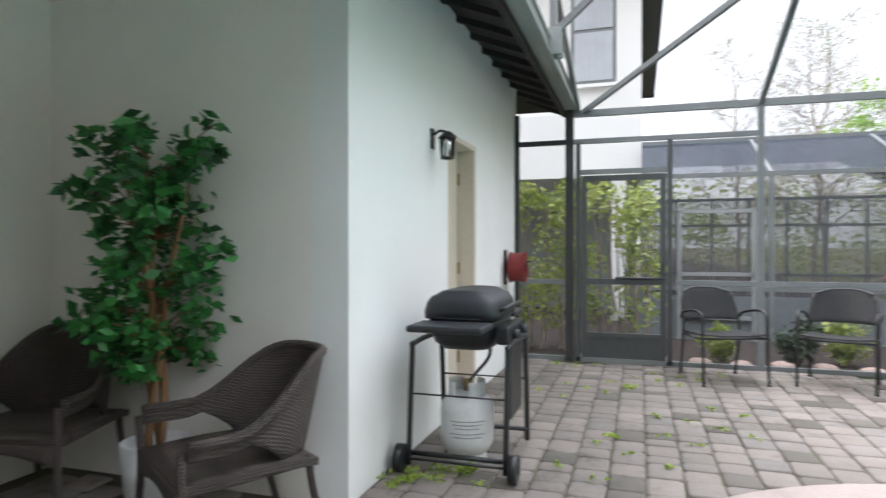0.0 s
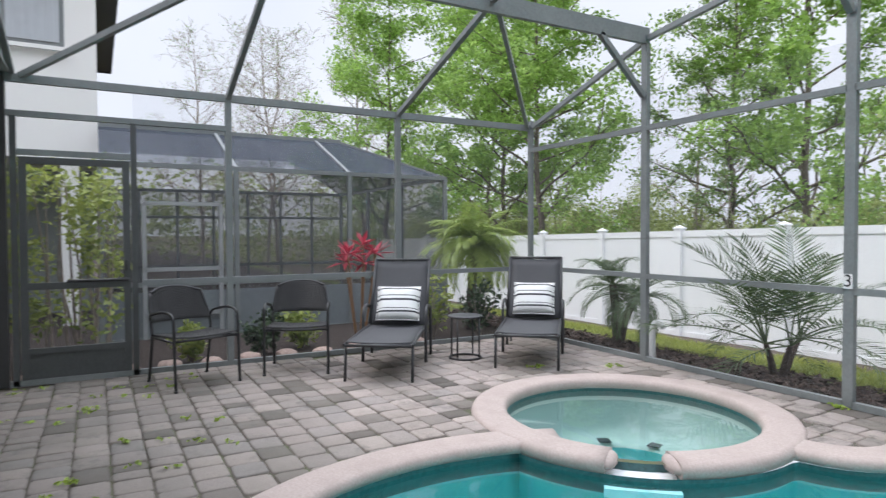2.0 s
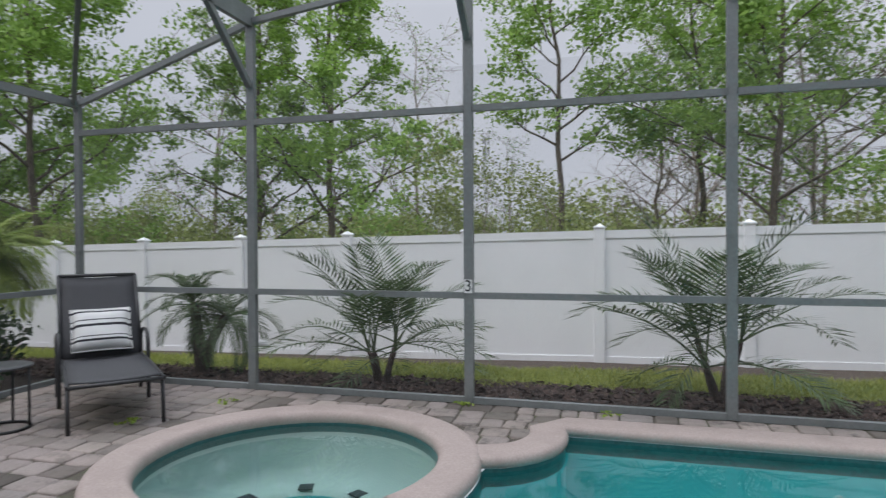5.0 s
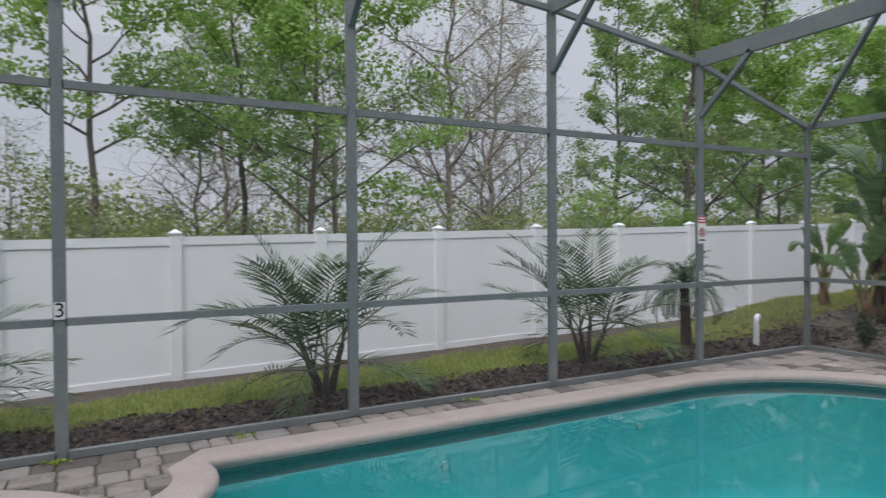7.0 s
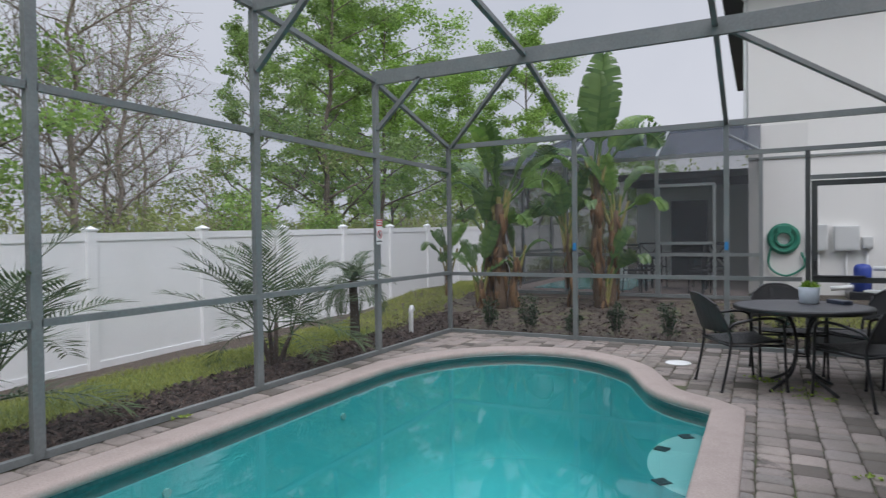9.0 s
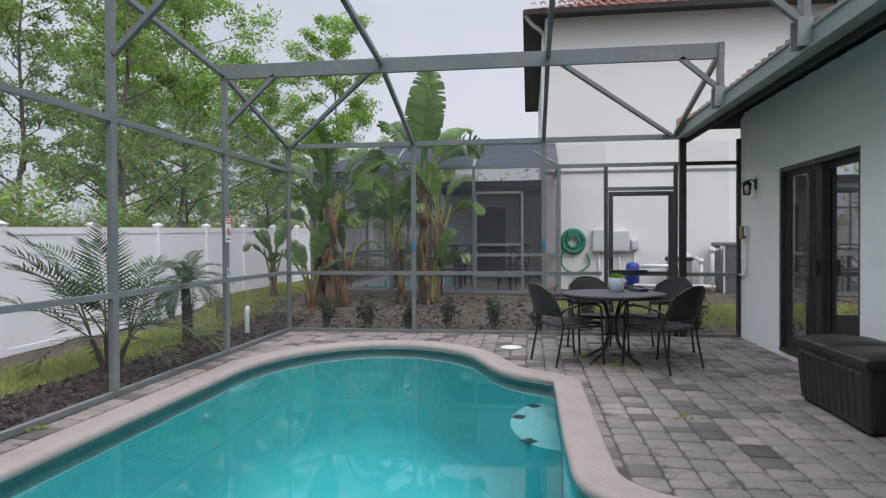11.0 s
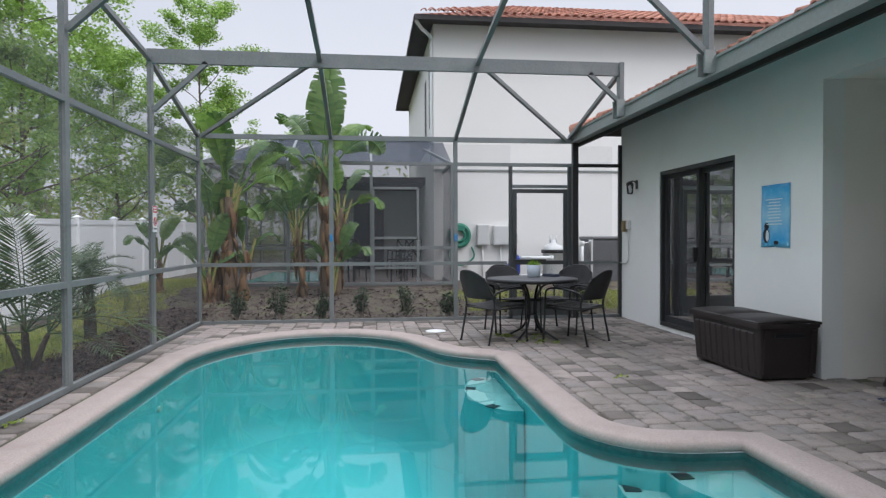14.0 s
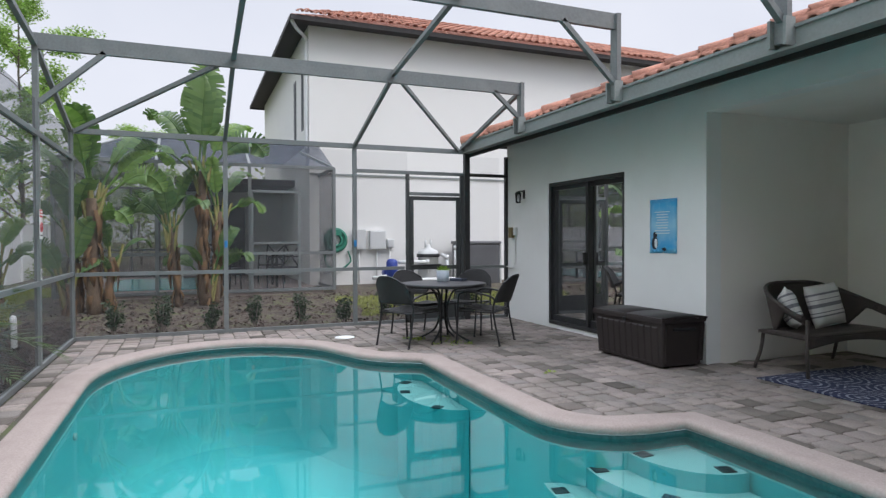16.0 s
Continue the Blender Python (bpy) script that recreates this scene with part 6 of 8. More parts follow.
tagged(raw_part("far_woods", v, f, WOODS_LEAF), "hazy far woods", "woods", kind="stuff")
v, f = leaf_cloud([(float(rng.uniform(-45, -28)), float(rng.uniform(-30, 30)), float(rng.uniform(0, 5))) for _ in range(120)] + [(float(rng.uniform(38, 55)), float(rng.uniform(-30, 30)), float(rng.uniform(0, 5))) for _ in range(120)], rng.uniform(1.5, 3.0, 240), 40000, 0.32, rng, 0.8)
tagged(raw_part("side_woods", v, f, WOODS_LEAF), "trees far behind the houses", "woods", kind="stuff")


def frond_mesh(name, length, leaflets, leaf_len, bend, width, mat, rng, bare=0.18, vee=0.35, hang=0.1):
    """One feather frond that leaves its base along +x and bends down by bend degrees to its tip."""
    bm = B()
    pts, p = [], Vector((0, 0, 0))
    n = 14
    for k in range(n + 1):
        pts.append(p.copy())
        a = -radians(bend) * (k / n) ** 1.3
        p += Vector((math.cos(a), 0, math.sin(a))) * length / n
    tube(bm, pts, [0.010 * (1 - 0.82 * k / n) for k in range(n + 1)], 5, caps=False)
    for i in range(leaflets):
        t = bare + (1 - bare) * (i + 0.5) / leaflets
        k = min(int(t * n), n - 1)
        q = pts[k].lerp(pts[k + 1], t * n - k)
        d = (pts[k + 1] - pts[k]).normalized()
        up = Vector((-d.z, 0, d.x))
        u = (t - bare) / (1 - bare)
        ll = leaf_len * (0.45 + 0.55 * math.sin(math.pi * min(1.0, 0.25 + 0.62 * u))) * (1.0 - 0.35 * u ** 3) * rng.uniform(0.85, 1.1)
        fwd = 0.30 + 0.75 * u
        for s in (-1, 1):
            out = (d * fwd + Vector((0, s, 0)) + up * (vee + rng.normal() * 0.10)).normalized()
            side = out.cross(up).normalized() * width
            mid = q + out * ll * 0.45
            tip = q + out * ll - Vector((0, 0, ll * hang * rng.uniform(0.5, 1.6)))
            bm.faces.new([bm.verts.new(v) for v in (q, mid + side, tip, mid - side)])
    return mesh_of(name, bm, mat)


prng = np.random.default_rng(9)
ARECA = [frond_mesh("frond", 1.18, 24, 0.36, 34 + 17 * k, 0.0105, PALM_LEAF, prng, 0.22, 0.28, 0.14) for k in range(4)]
DATE = [frond_mesh("frond", 0.72, 40, 0.17, 75 + 20 * k, 0.006, PALM_LEAF, prng, 0.12, 0.3, 0.15) for k in range(3)]
BRIGHT = [frond_mesh("frond", 0.85, 50, 0.24, 60 + 22 * k, 0.007, PALM_BRIGHT, prng, 0.1, 0.2, 0.4) for k in range(3)]


def add_frond(parent, me, m, size):
    o = new("frond", me)
    o.parent = parent
    o.matrix_basis = m @ Matrix.Diagonal((size, size, size, 1))


def clump_palm(x, y, size, label, n=4):
    p = thing("palm", label, "palm", "palms along the fence")
    for k in range(n):
        a = 2 * math.pi * k / n + prng.uniform(-0.4, 0.4)
        reach, h = prng.uniform(0.10, 0.24), prng.uniform(0.26, 0.46)
        top = (reach * math.cos(a), reach * math.sin(a), h)
        pts = curve_pts([(0.04 * math.cos(a), 0.04 * math.sin(a), -0.06), (top[0] * 0.6, top[1] * 0.6, h * 0.5), top], 4)
        part("stem", tube(B(), pts, [0.036 - 0.002 * i + 0.003 * (i % 2) for i in range(len(pts))], 8), PALM_TRUNK, p)
        for i in range(6):
            el = (85, 70, 55, 42, 26, 2)[i] + prng.uniform(-8, 8)
            turn = math.degrees(a) + (0, 55, -60, 15, 85, -95)[i] + prng.uniform(-18, 18)
            add_frond(p, ARECA[(i + k) % 4], pose(*top, 0, 0, turn) @ pose(0, 0, 0, 0, -el, 0), prng.uniform(0.8, 1.08) * (0.82 if i > 4 else 1.0))
    p.matrix_basis = pose(x, y, ground_z(x, y), 0, 0, prng.uniform(0, 360)) @ Matrix.Diagonal((size, size, size, 1))


def trunk_palm(x, y, stems, label, fronds, group, size=1.0, n=20):
    p = thing("palm", label, "palm", group)
    for dx, dy, h, r in stems:
        bm = B()
        pts = curve_pts([(0, 0, -0.05), (dx * 0.35, dy * 0.35, h * 0.5), (dx, dy, h)], 6)
        tube(bm, pts, [r * (1.25 - 0.35 * k / 12 + 0.1 * (k % 2)) for k in range(len(pts))], 10)
        part("trunk", bm, PALM_TRUNK, p)
        for k in range(n):
            add_frond(p, fronds[k % 3], pose(dx, dy, h - 0.02, 0, 0, 137.5 * k) @ pose(0, 0, 0, 0, -prng.uniform(-22, 72), 0), prng.uniform(0.75, 1.1))
    p.matrix_basis = pose(x, y, ground_z(x, y)) @ Matrix.Diagonal((size, size, size, 1))


clump_palm(1.03, 7.2, 1.05, "clumping feather palm with spreading fronds in mulch")
clump_palm(4.15, 7.35, 1.12, "large clumping feather palm in the mulch bed", 4)
clump_palm(7.28, 7.31, 1.05, "clumping feather palm beside the cage post")
trunk_palm(-0.93, 7.05, [(-0.10, 0.0, 0.78, 0.055), (0.33, -0.02, 0.66, 0.05)], "twin-trunked dwarf date palm with drooping fronds", DATE, "palms along the fence", 0.95)
trunk_palm(9.21, 7.53, [(0.02, 0.05, 0.85, 0.06)], "single dwarf date palm in mulch", DATE, "palms along the fence", 1.0, 26)
trunk_palm(-2.95, 6.15, [(0.0, 0.1, 1.25, 0.06)], "bright green feather palm between the two cages", BRIGHT, "plants beside the neighbouring cage", 1.0, 60)

# ficus in a pot
fi = thing("ficus", "artificial ficus tree in a white pot in the alcove", "plant")
part("pot", lathe(B(), [(0, 0.0), (0.13, 0.0), (0.14, 0.02), (0.165, 0.30), (0.152, 0.305), (0.145, 0.27), (0, 0.265)], 28), WHITE_POT, fi, "plain white pot")
bm = B()
frng = np.random.default_rng(5)
stems = []
for k in range(3):
    ph = 2.1 * k
    pts = [(0.035 * math.cos(ph + z * 4.5), 0.035 * math.sin(ph + z * 4.5), z) for z in np.linspace(0.25, 1.0, 10)]
    pts += [(0.10 * math.cos(ph + 4), 0.10 * math.sin(ph + 4), 1.3), (0.16 * math.cos(ph + 4), 0.16 * math.sin(ph + 4), 1.6)]
    part("stem", tube(B(), pts, [0.02] * 8 + [0.017, 0.015, 0.011, 0.006], 7), STEM, fi, "twisted tan stem")
    stems += pts[6:]
cent, rad = [], []
for k in range(96):
    a, z = frng.uniform(0, 6.28), 0.64 + 1.2 * (k + frng.random()) / 96
    r = frng.uniform(0.12, 0.36) * (1.0 if z > 0.85 else 0.7)
    c = (r * math.cos(a), r * math.sin(a), z)
    cent.append(c)
    rad.append(frng.uniform(0.07, 0.13))
    q = min(stems, key=lambda s: abs(s[2] - (z - 0.15)))
    tube(bm, [q, (0.5 * (q[0] + c[0]), 0.5 * (q[1] + c[1]), 0.5 * (q[2] + c[2]) + 0.03), c], [0.006, 0.004, 0.002], 4, caps=False)
tagged(part("twigs", bm, STEM, fi), kind="stuff")
v, f = leaf_cloud(cent, rad, 2200, 0.08, frng, 0.9)
raw_part("foliage", v, f, FICUS, fi, "glossy dark green leaves")
fi.matrix_basis = pose(2.58, -0.76, 0) @ Matrix.Diagonal((1, 1, 0.97, 1))


BANANA_STALK = surface("fibrous_banana_stalk", (0.12, 0.08, 0.05), 0.45, 0.9, grain=14, stain=4, relief=0.8, depth=0.01, stretch=(1, 1, 0.25), stain_col=(0.05, 0.035, 0.022), stain_amount=0.7)


def paddle_leaf(parent, base, way, stalk, length, half, sag, roll, rg, mat=None):
    """A long-stalked paddle leaf: a midrib that sags, and torn strips of blade on both sides."""
    bm = B()
    d = Vector(way).normalized()
    p = Vector(base)
    n = 20
    mid = [p, p + d * stalk * 0.5, p + d * stalk]
    q = mid[-1]
    ribs = [q]
    for k in range(n):
        d = (d - Vector((0, 0, sag * (k + 3) / n / n * 2))).normalized()
        q = q + d * length / n
        ribs.append(q)
    line = mid + ribs[1:]
    tube(bm, line, [0.022 - 0.019 * k / (len(line) - 1) for k in range(len(line))], 6, caps=False)
    flat = Vector((math.cos(roll), math.sin(roll), 0.15))
    tear = {-1: 0.0, 1: 0.0}
    for k in range(n):
        t0, t1 = k / n, (k + 1) / n
        dd = (ribs[k + 1] - ribs[k]).normalized()
        side = flat - dd * flat.dot(dd)
        side.normalize()
        nrm = dd.cross(side)
        for s in (-1, 1):
            w0 = half * (math.sin(math.pi * (0.05 + 0.93 * t0)) ** 0.55)
            w1 = half * (math.sin(math.pi * (0.05 + 0.93 * t1)) ** 0.55)
            torn = rg.random() < 0.34
            if torn:
                tear[s] = rg.uniform(-0.08, 0.22) * half
            nip = 0.55 if torn else 0.0
            lift0, lift1 = 0.16 * half, 0.05 * half - tear[s]
            lean = dd * half * 0.22
            inner = [ribs[k] + side * s * w0 * 0.5 + nrm * lift0 + lean * 0.4, ribs[k + 1] + side * s * w1 * 0.5 + nrm * lift0 + lean * 0.4]
            outer = [ribs[k] + side * s * w0 + nrm * lift1 + lean, ribs[k + 1] + side * s * w1 * (1 - 0.12 * nip) + nrm * lift1 + lean - dd * length / n * nip]
            a, b, c, e, g, h = [bm.verts.new(v) for v in (ribs[k], ribs[k + 1], inner[1], inner[0], outer[1], outer[0])]
            bm.faces.new((a, b, c, e)).smooth = True
            bm.faces.new((e, c, g, h)).smooth = True
    return part("leaf", bm, mat or BANANA_LEAF, parent)


BANANA_YOUNG = leaf_mat("young_banana_leaf", (0.09, 0.19, 0.03), (0.20, 0.33, 0.07), 0.4, 0.4)
PETIOLE = surface("yellow_green_leaf_base", (0.24, 0.22, 0.07), 0.3, 0.7, grain=20, stain=5, relief=0.4, stretch=(1, 1, 0.2))


def banana(x, y, seed, label, stalks):
    """Stalks: (dx, dy, height, radius, plane of the leaf fan, leaves, leaf length)."""
    rg = np.random.default_rng(seed)
    b_ = thing("banana_plant", label, "plant", "banana plants by the neighbouring cage")
    for dx, dy, h, r, plane, count, size in stalks:
        foot = Vector((dx * 0.75, dy * 0.75, -0.1))
        top = Vector((dx, dy, h))
        pts = [foot.lerp(top, k / 8) + Vector((rg.normal() * 0.012, rg.normal() * 0.012, 0)) for k in range(9)]
        part("stalk", tube(B(), pts, [r * (1.2 - 0.4 * k / 8 + 0.08 * (k % 2)) for k in range(9)], 10), BANANA_STALK, b_, "brown-green fibrous stalk")
        fan = Vector((math.cos(plane), math.sin(plane), 0))
        for i in range(count):
            u = (i + 0.5) / count * 2 - 1
            lean = u * 0.95 + rg.normal() * 0.07
            way = fan * math.sin(lean) + Vector((rg.normal() * 0.12, rg.normal() * 0.12, math.cos(lean)))
            L = size * rg.uniform(0.8, 1.1) * (1.0 - 0.25 * abs(u))
            paddle_leaf(b_, top - Vector((0, 0, 0.12)), way, size * rg.uniform(0.45, 0.7), L, L * 0.25, 0.5 + 1.9 * abs(u) + rg.uniform(0, 0.5), plane + rg.normal() * 0.7, rg, BANANA_YOUNG if rg.random() < 0.25 else None)
            part("leaf_base", tube(B(), [top - Vector((0, 0, 0.4)) + fan * 0.05 * u, top + way.normalized() * 0.28], [r * 0.55, 0.02], 7, caps=False), PETIOLE, b_)
        for i in range(int(16 * h)):
            t = rg.uniform(0.25, 0.98)
            p0 = foot.lerp(top, t)
            az = rg.uniform(0, 6.28)
            d = Vector((math.cos(az), math.sin(az), 0))
            w = Vector((-d.y, d.x, 0)) * rg.uniform(0.025, 0.06)
            drop = rg.uniform(0.2, 0.6)
            rows = [[p0 + d * (r * 0.8) - w, p0 + d * (r * 0.8) + w], [p0 + d * (r + 0.05) - w - Vector((0, 0, drop * 0.5)), p0 + d * (r + 0.05) + w * 0.8 - Vector((0, 0, drop * 0.5))], [p0 + d * (r + 0.03) - w * 0.3 - Vector((0, 0, drop)), p0 + d * (r + 0.03) + w * 0.2 - Vector((0, 0, drop))]]
            part("dead_sheath", woven_sheet(B(), rows, 0.006), DRY_LEAF, b_, "dry brown hanging sheath")
    b_.matrix_basis = pose(x, y, ground_height(x, y))
    return b_


b1 = banana(12.45, 4.75, 3, "tall banana plant with torn green leaves",
            [(0.0, 0.0, 2.35, 0.075, 1.5, 5, 1.05), (0.1, -0.28, 1.65, 0.06, 1.7, 5, 0.8), (-0.1, 0.5, 1.35, 0.05, 1.2, 5, 0.8), (0.0, -0.12, 0.45, 0.045, 1.6, 4, 0.75)])
for side, z, L in ((0.06, 2.35, 1.45), (-0.04, 2.25, 1.2)):
    paddle_leaf(b1, (0, side, z - 0.1), (0.05, -0.02 - side, 1.0), 0.65, L, 0.36, 0.1, 1.75, np.random.default_rng(int(z * 100)))
banana(12.1, 6.4, 8, "stout banana plant with brown fibrous stalks",
       [(0.0, 0.0, 1.85, 0.095, 1.6, 8, 1.12), (0.15, 0.3, 1.3, 0.07, 1.3, 4, 0.8), (-0.1, 0.36, 0.5, 0.05, 1.5, 4, 0.75), (0.1, -0.25, 0.9, 0.06, 1.9, 3, 0.6)])
banana(13.0, 7.9, 21, "spindly young banana plant near the fence corner", [(0.0, 0.0, 0.75, 0.035, 1.5, 5, 0.62)])


def leafy_shrub(name, x, y, h, r, n, mat, label, category, group, seed, stem=TWIG, size=0.05, kindly=""):
    rg = np.random.default_rng(seed)
    s = thing(name, label, category, group)
    bm = B()
    cs_, rs_ = [], []
    for k in range(12):
        a, rr = rg.uniform(0, 6.28), rg.uniform(0.1, 0.9) * r
        top = Vector((rr * math.cos(a), rr * math.sin(a), h * rg.uniform(0.55, 1.0)))
        tube(bm, [(0, 0, -0.03), top * 0.5 + Vector((0, 0, 0.02)), top], [0.012, 0.008, 0.003], 5, caps=False)
        for u in (0.45, 0.7, 1.0):
            cs_.append(tuple(top * u))
            rs_.append(r * rg.uniform(0.25, 0.5))
    part("stems", bm, stem, s)
    v, f = leaf_cloud(cs_, rs_, n, size, rg, 1.1)
    raw_part("foliage", v, f, mat, s)
    s.matrix_basis = pose(x, y, ground_height(x, y))
    return s


for k, y in enumerate((5.96, 5.32, 4.71, 4.05, 3.36, 2.69, 2.0, 0.5)):
    leafy_shrub("shrub", 10.52, y, 0.46 + 0.08 * math.sin(k * 2.3), 0.17 + (0.06 if k == 7 else 0), 700, SHRUB_LEAF, "small dark upright shrub in dry soil", "shrub", "row of shrubs outside the cage", 40 + k)
for k, (x, y, h, r) in enumerate(((-2.45, 2.35, 0.4, 0.2), (-2.5, 3.1, 0.45, 0.25), (-2.5, 5.3, 0.85, 0.38), (-2.25, 5.85, 0.7, 0.32), (-2.7, 3.6, 0.5, 0.3))):
    leafy_shrub("shrub", x, y, h, r, 600, SHRUB_LEAF if k % 2 else HEDGE_LEAF, "low garden shrub beside the neighbouring cage", "shrub", "plants beside the neighbouring cage", 60 + k, size=0.08)

for k, (x, y, h, r) in enumerate(((-0.6, 12.0, 2.2, 0.85), (12.6, 12.8, 2.25, 1.0), (14.6, 12.4, 1.9, 0.8), (-6.0, 11.6, 2.0, 1.0))):
    leafy_shrub("bush", x, y, h + 0.35, r, 2600, TREE_LEAF, "bright green bush rising behind the white fence", "bush", "bushes behind the fence", 90 + k, size=0.10)

hd = thing("hedge", "overgrown green and yellow hedge outside the screen door", "hedge")
hr_ = np.random.default_rng(12)
cs, rs = [], []
bm = B()
for k in range(84):
    y, z = hr_.uniform(-0.5, 1.7), hr_.uniform(0.35, 1.95)
    if 1.02 < y < 1.2:
        y -= 0.22
    cs.append((hr_.uniform(-3.15, -2.65), y, z))
    rs.append(hr_.uniform(0.14, 0.3))
for k in range(26):
    y = hr_.uniform(-0.4, 1.6)
    x = hr_.uniform(-3.0, -2.75)
    tube(bm, [(x, y, -0.1), (x + hr_.normal() * 0.06, y + hr_.normal() * 0.08, 0.9), (x + hr_.normal() * 0.1, y + hr_.normal() * 0.15, 1.9)], [0.018, 0.012, 0.004], 5, caps=False)
part("stems", bm, TWIG, hd)
v, f = leaf_cloud(cs, rs, 4800, 0.085, hr_, 1.0)
raw_part("foliage", v, f, HEDGE_LEAF, hd, "dense green leaves")

cd = thing("red_cordyline", "red-leaved cordyline on pale bare stems", "plant")
for k in range(5):
    a = 1.3 * k
    top = Vector((0.16 * math.cos(a), 0.20 * math.sin(a), 1.02 + 0.10 * (k % 3)))
    part("stem", tube(B(), curve_pts([(0.03 * math.cos(a), 0.03 * math.sin(a), -0.05), (0.10 * math.cos(a), 0.12 * math.sin(a), 0.5), tuple(top)], 4), 0.013, 6), STEM, cd)
    bm = B()
    for i in range(16):
        az, el = prng.uniform(0, 6.28), prng.uniform(-0.5, 1.2)
        d = Vector((math.cos(az) * math.cos(el), math.sin(az) * math.cos(el), math.sin(el)))
        L = prng.uniform(0.16, 0.3)
        s = d.cross(Vector((0, 0, 1))).normalized() * 0.03
        vs = [bm.verts.new(p) for p in (top, top + d * L * 0.45 + s, top + d * L - Vector((0, 0, 0.04)), top + d * L * 0.45 - s)]
        bm.faces.new(vs)
    part("rosette", bm, RED_LEAF, cd, "bright red strap leaves")
cd.matrix_basis = pose(-2.55, 4.3, -0.06)

# weeds
WEED = leaf_mat("weed_leaf", (0.16, 0.26, 0.03), (0.34, 0.45, 0.07), 0.5, 0.3)
wr = np.random.default_rng(31)
weed_v, weed_f = [], []


def weed(x, y, n, r):
    v, f = leaf_cloud([(x + wr.normal() * r, y + wr.normal() * r, 0.015) for _ in range(6)], [r * 0.7] * 6, n, 0.03, wr, 0.35)
    b0 = len(weed_v)
    weed_v.extend((a, b, abs(c)) for a, b, c in v)
    weed_f.extend(tuple(b0 + k for k in q) for q in f)


for k in range(34):
    weed(-1.6 + 3.4 * (k * 0.618 % 1) ** 1.6, 0.65 + 0.193 * ((k * 7) % 9), 14, 0.022)
for x, y, n, r in ((2.05, 0.3, 90, 0.06), (1.86, 0.42, 150, 0.09), (1.72, 0.62, 160, 0.09), (0.9, 1.3, 30, 0.03), (0.3, 1.6, 30, 0.03), (-0.6, 1.4, 40, 0.05), (7.9, 1.9, 120, 0.12), (8.3, 2.2, 120, 0.12), (5.9, 1.7, 25, 0.03), (-0.2, 5.2, 60, 0.06), (0.2, 5.9, 60, 0.05), (3.2, 6.28, 40, 0.04), (5.1, 6.28, 40, 0.04), (2.05, 6.25, 40, 0.04)):
    weed(x, y, n, r)
tagged(raw_part("weeds", weed_v, weed_f, WEED), "bright green weeds growing in the paver joints", "weeds", kind="stuff")

# grass and mulch
gr = np.random.default_rng(55)
n = 48000
gx_, gy_ = gr.uniform(-6, 16, n), gr.uniform(7.45, 8.8, n)
gx_[38000:], gy_[38000:] = gr.uniform(10.9, 12.6, 10000), gr.uniform(-2.2, 2.3, 10000)
gy_ += 0.12 * np.sin(gx_ * 2.1) + 0.08 * np.sin(gx_ * 5.3)
gz_ = np.array([ground_height(a, b) for a, b in zip(gx_, gy_)])
hh = gr.uniform(0.03, 0.075, n)
az = gr.uniform(0, 6.28, n)
lx, ly = gr.normal(0, 0.025, n), gr.normal(0, 0.025, n)
v = np.stack((np.stack((gx_ - 0.006 * np.cos(az), gy_ - 0.006 * np.sin(az), gz_), 1), np.stack((gx_ + 0.006 * np.cos(az), gy_ + 0.006 * np.sin(az), gz_), 1), np.stack((gx_ + lx, gy_ + ly, gz_ + hh), 1)), 1).reshape(-1, 3)
GRASS = leaf_mat("lawn_blade", (0.15, 0.20, 0.035), (0.42, 0.45, 0.11), 0.6, 0.3)
tagged(raw_part("grass", v.tolist(), np.arange(3 * n).reshape(-1, 3).tolist(), GRASS), "short patchy lawn strips along the fence and the cage", "grass", kind="stuff")
MULCH = surface("bark_mulch", (0.075, 0.052, 0.042), 0.5, 0.95, grain=30, stain=5, relief=0.6, island=0.6)
n = 12000
mx, my = gr.uniform(-5, 11.5, n), gr.uniform(6.47, 7.55, n)
k0 = n * 4 // 5
mx[k0:], my[k0:] = 10.1 + 3.0 * gr.random(n - k0) ** 1.6, gr.uniform(0.2, 8.0, n - k0)
vs_, fs_ = [], []
for x, y in zip(mx, my):
    z = ground_height(x, y) + 0.012
    a, l, w = gr.uniform(0, 6.28), gr.uniform(0.015, 0.045), gr.uniform(0.006, 0.014)
    ca, sa = math.cos(a), math.sin(a)
    t1, t2 = gr.normal() * 0.012, gr.normal() * 0.012
    b0 = len(vs_)
    vs_ += [(x - ca * l - sa * w, y - sa * l + ca * w, z + t1), (x + ca * l - sa * w, y + sa * l + ca * w, z - t1), (x + ca * l + sa * w, y + sa * l - ca * w, z - t1 + t2), (x - ca * l + sa * w, y - sa * l - ca * w, z + t1 + t2), (x, y, z + 0.014)]
    fs_ += [(b0, b0 + 1, b0 + 4), (b0 + 1, b0 + 2, b0 + 4), (b0 + 2, b0 + 3, b0 + 4), (b0 + 3, b0, b0 + 4)]
tagged(raw_part("mulch", vs_, fs_, MULCH), "dark bark mulch along the cage", "mulch", kind="stuff")
STONE = surface("pinkish_edging_stone", (0.45, 0.33, 0.28), 0.2, 0.9, grain=30, relief=0.5, each=0.25)
for k in range(11):
    bm = B()
    bmesh.ops.create_icosphere(bm, subdivisions=2, radius=0.12)
    for vv in bm.verts:
        vv.co *= 1 + 0.25 * noise.noise(vv.co * 9 + Vector((k * 3.1, 0, 0)))
        vv.co.z *= 0.5
    so = tagged(part("edging_stone", bm, STONE), "rounded pinkish garden edging stone", "stone", "edging stones")
    so.matrix_basis = pose(-2.22 + 0.05 * math.sin(k * 2.0), 0.9 + k * 0.40, -0.03, 0, 0, 40 * k)

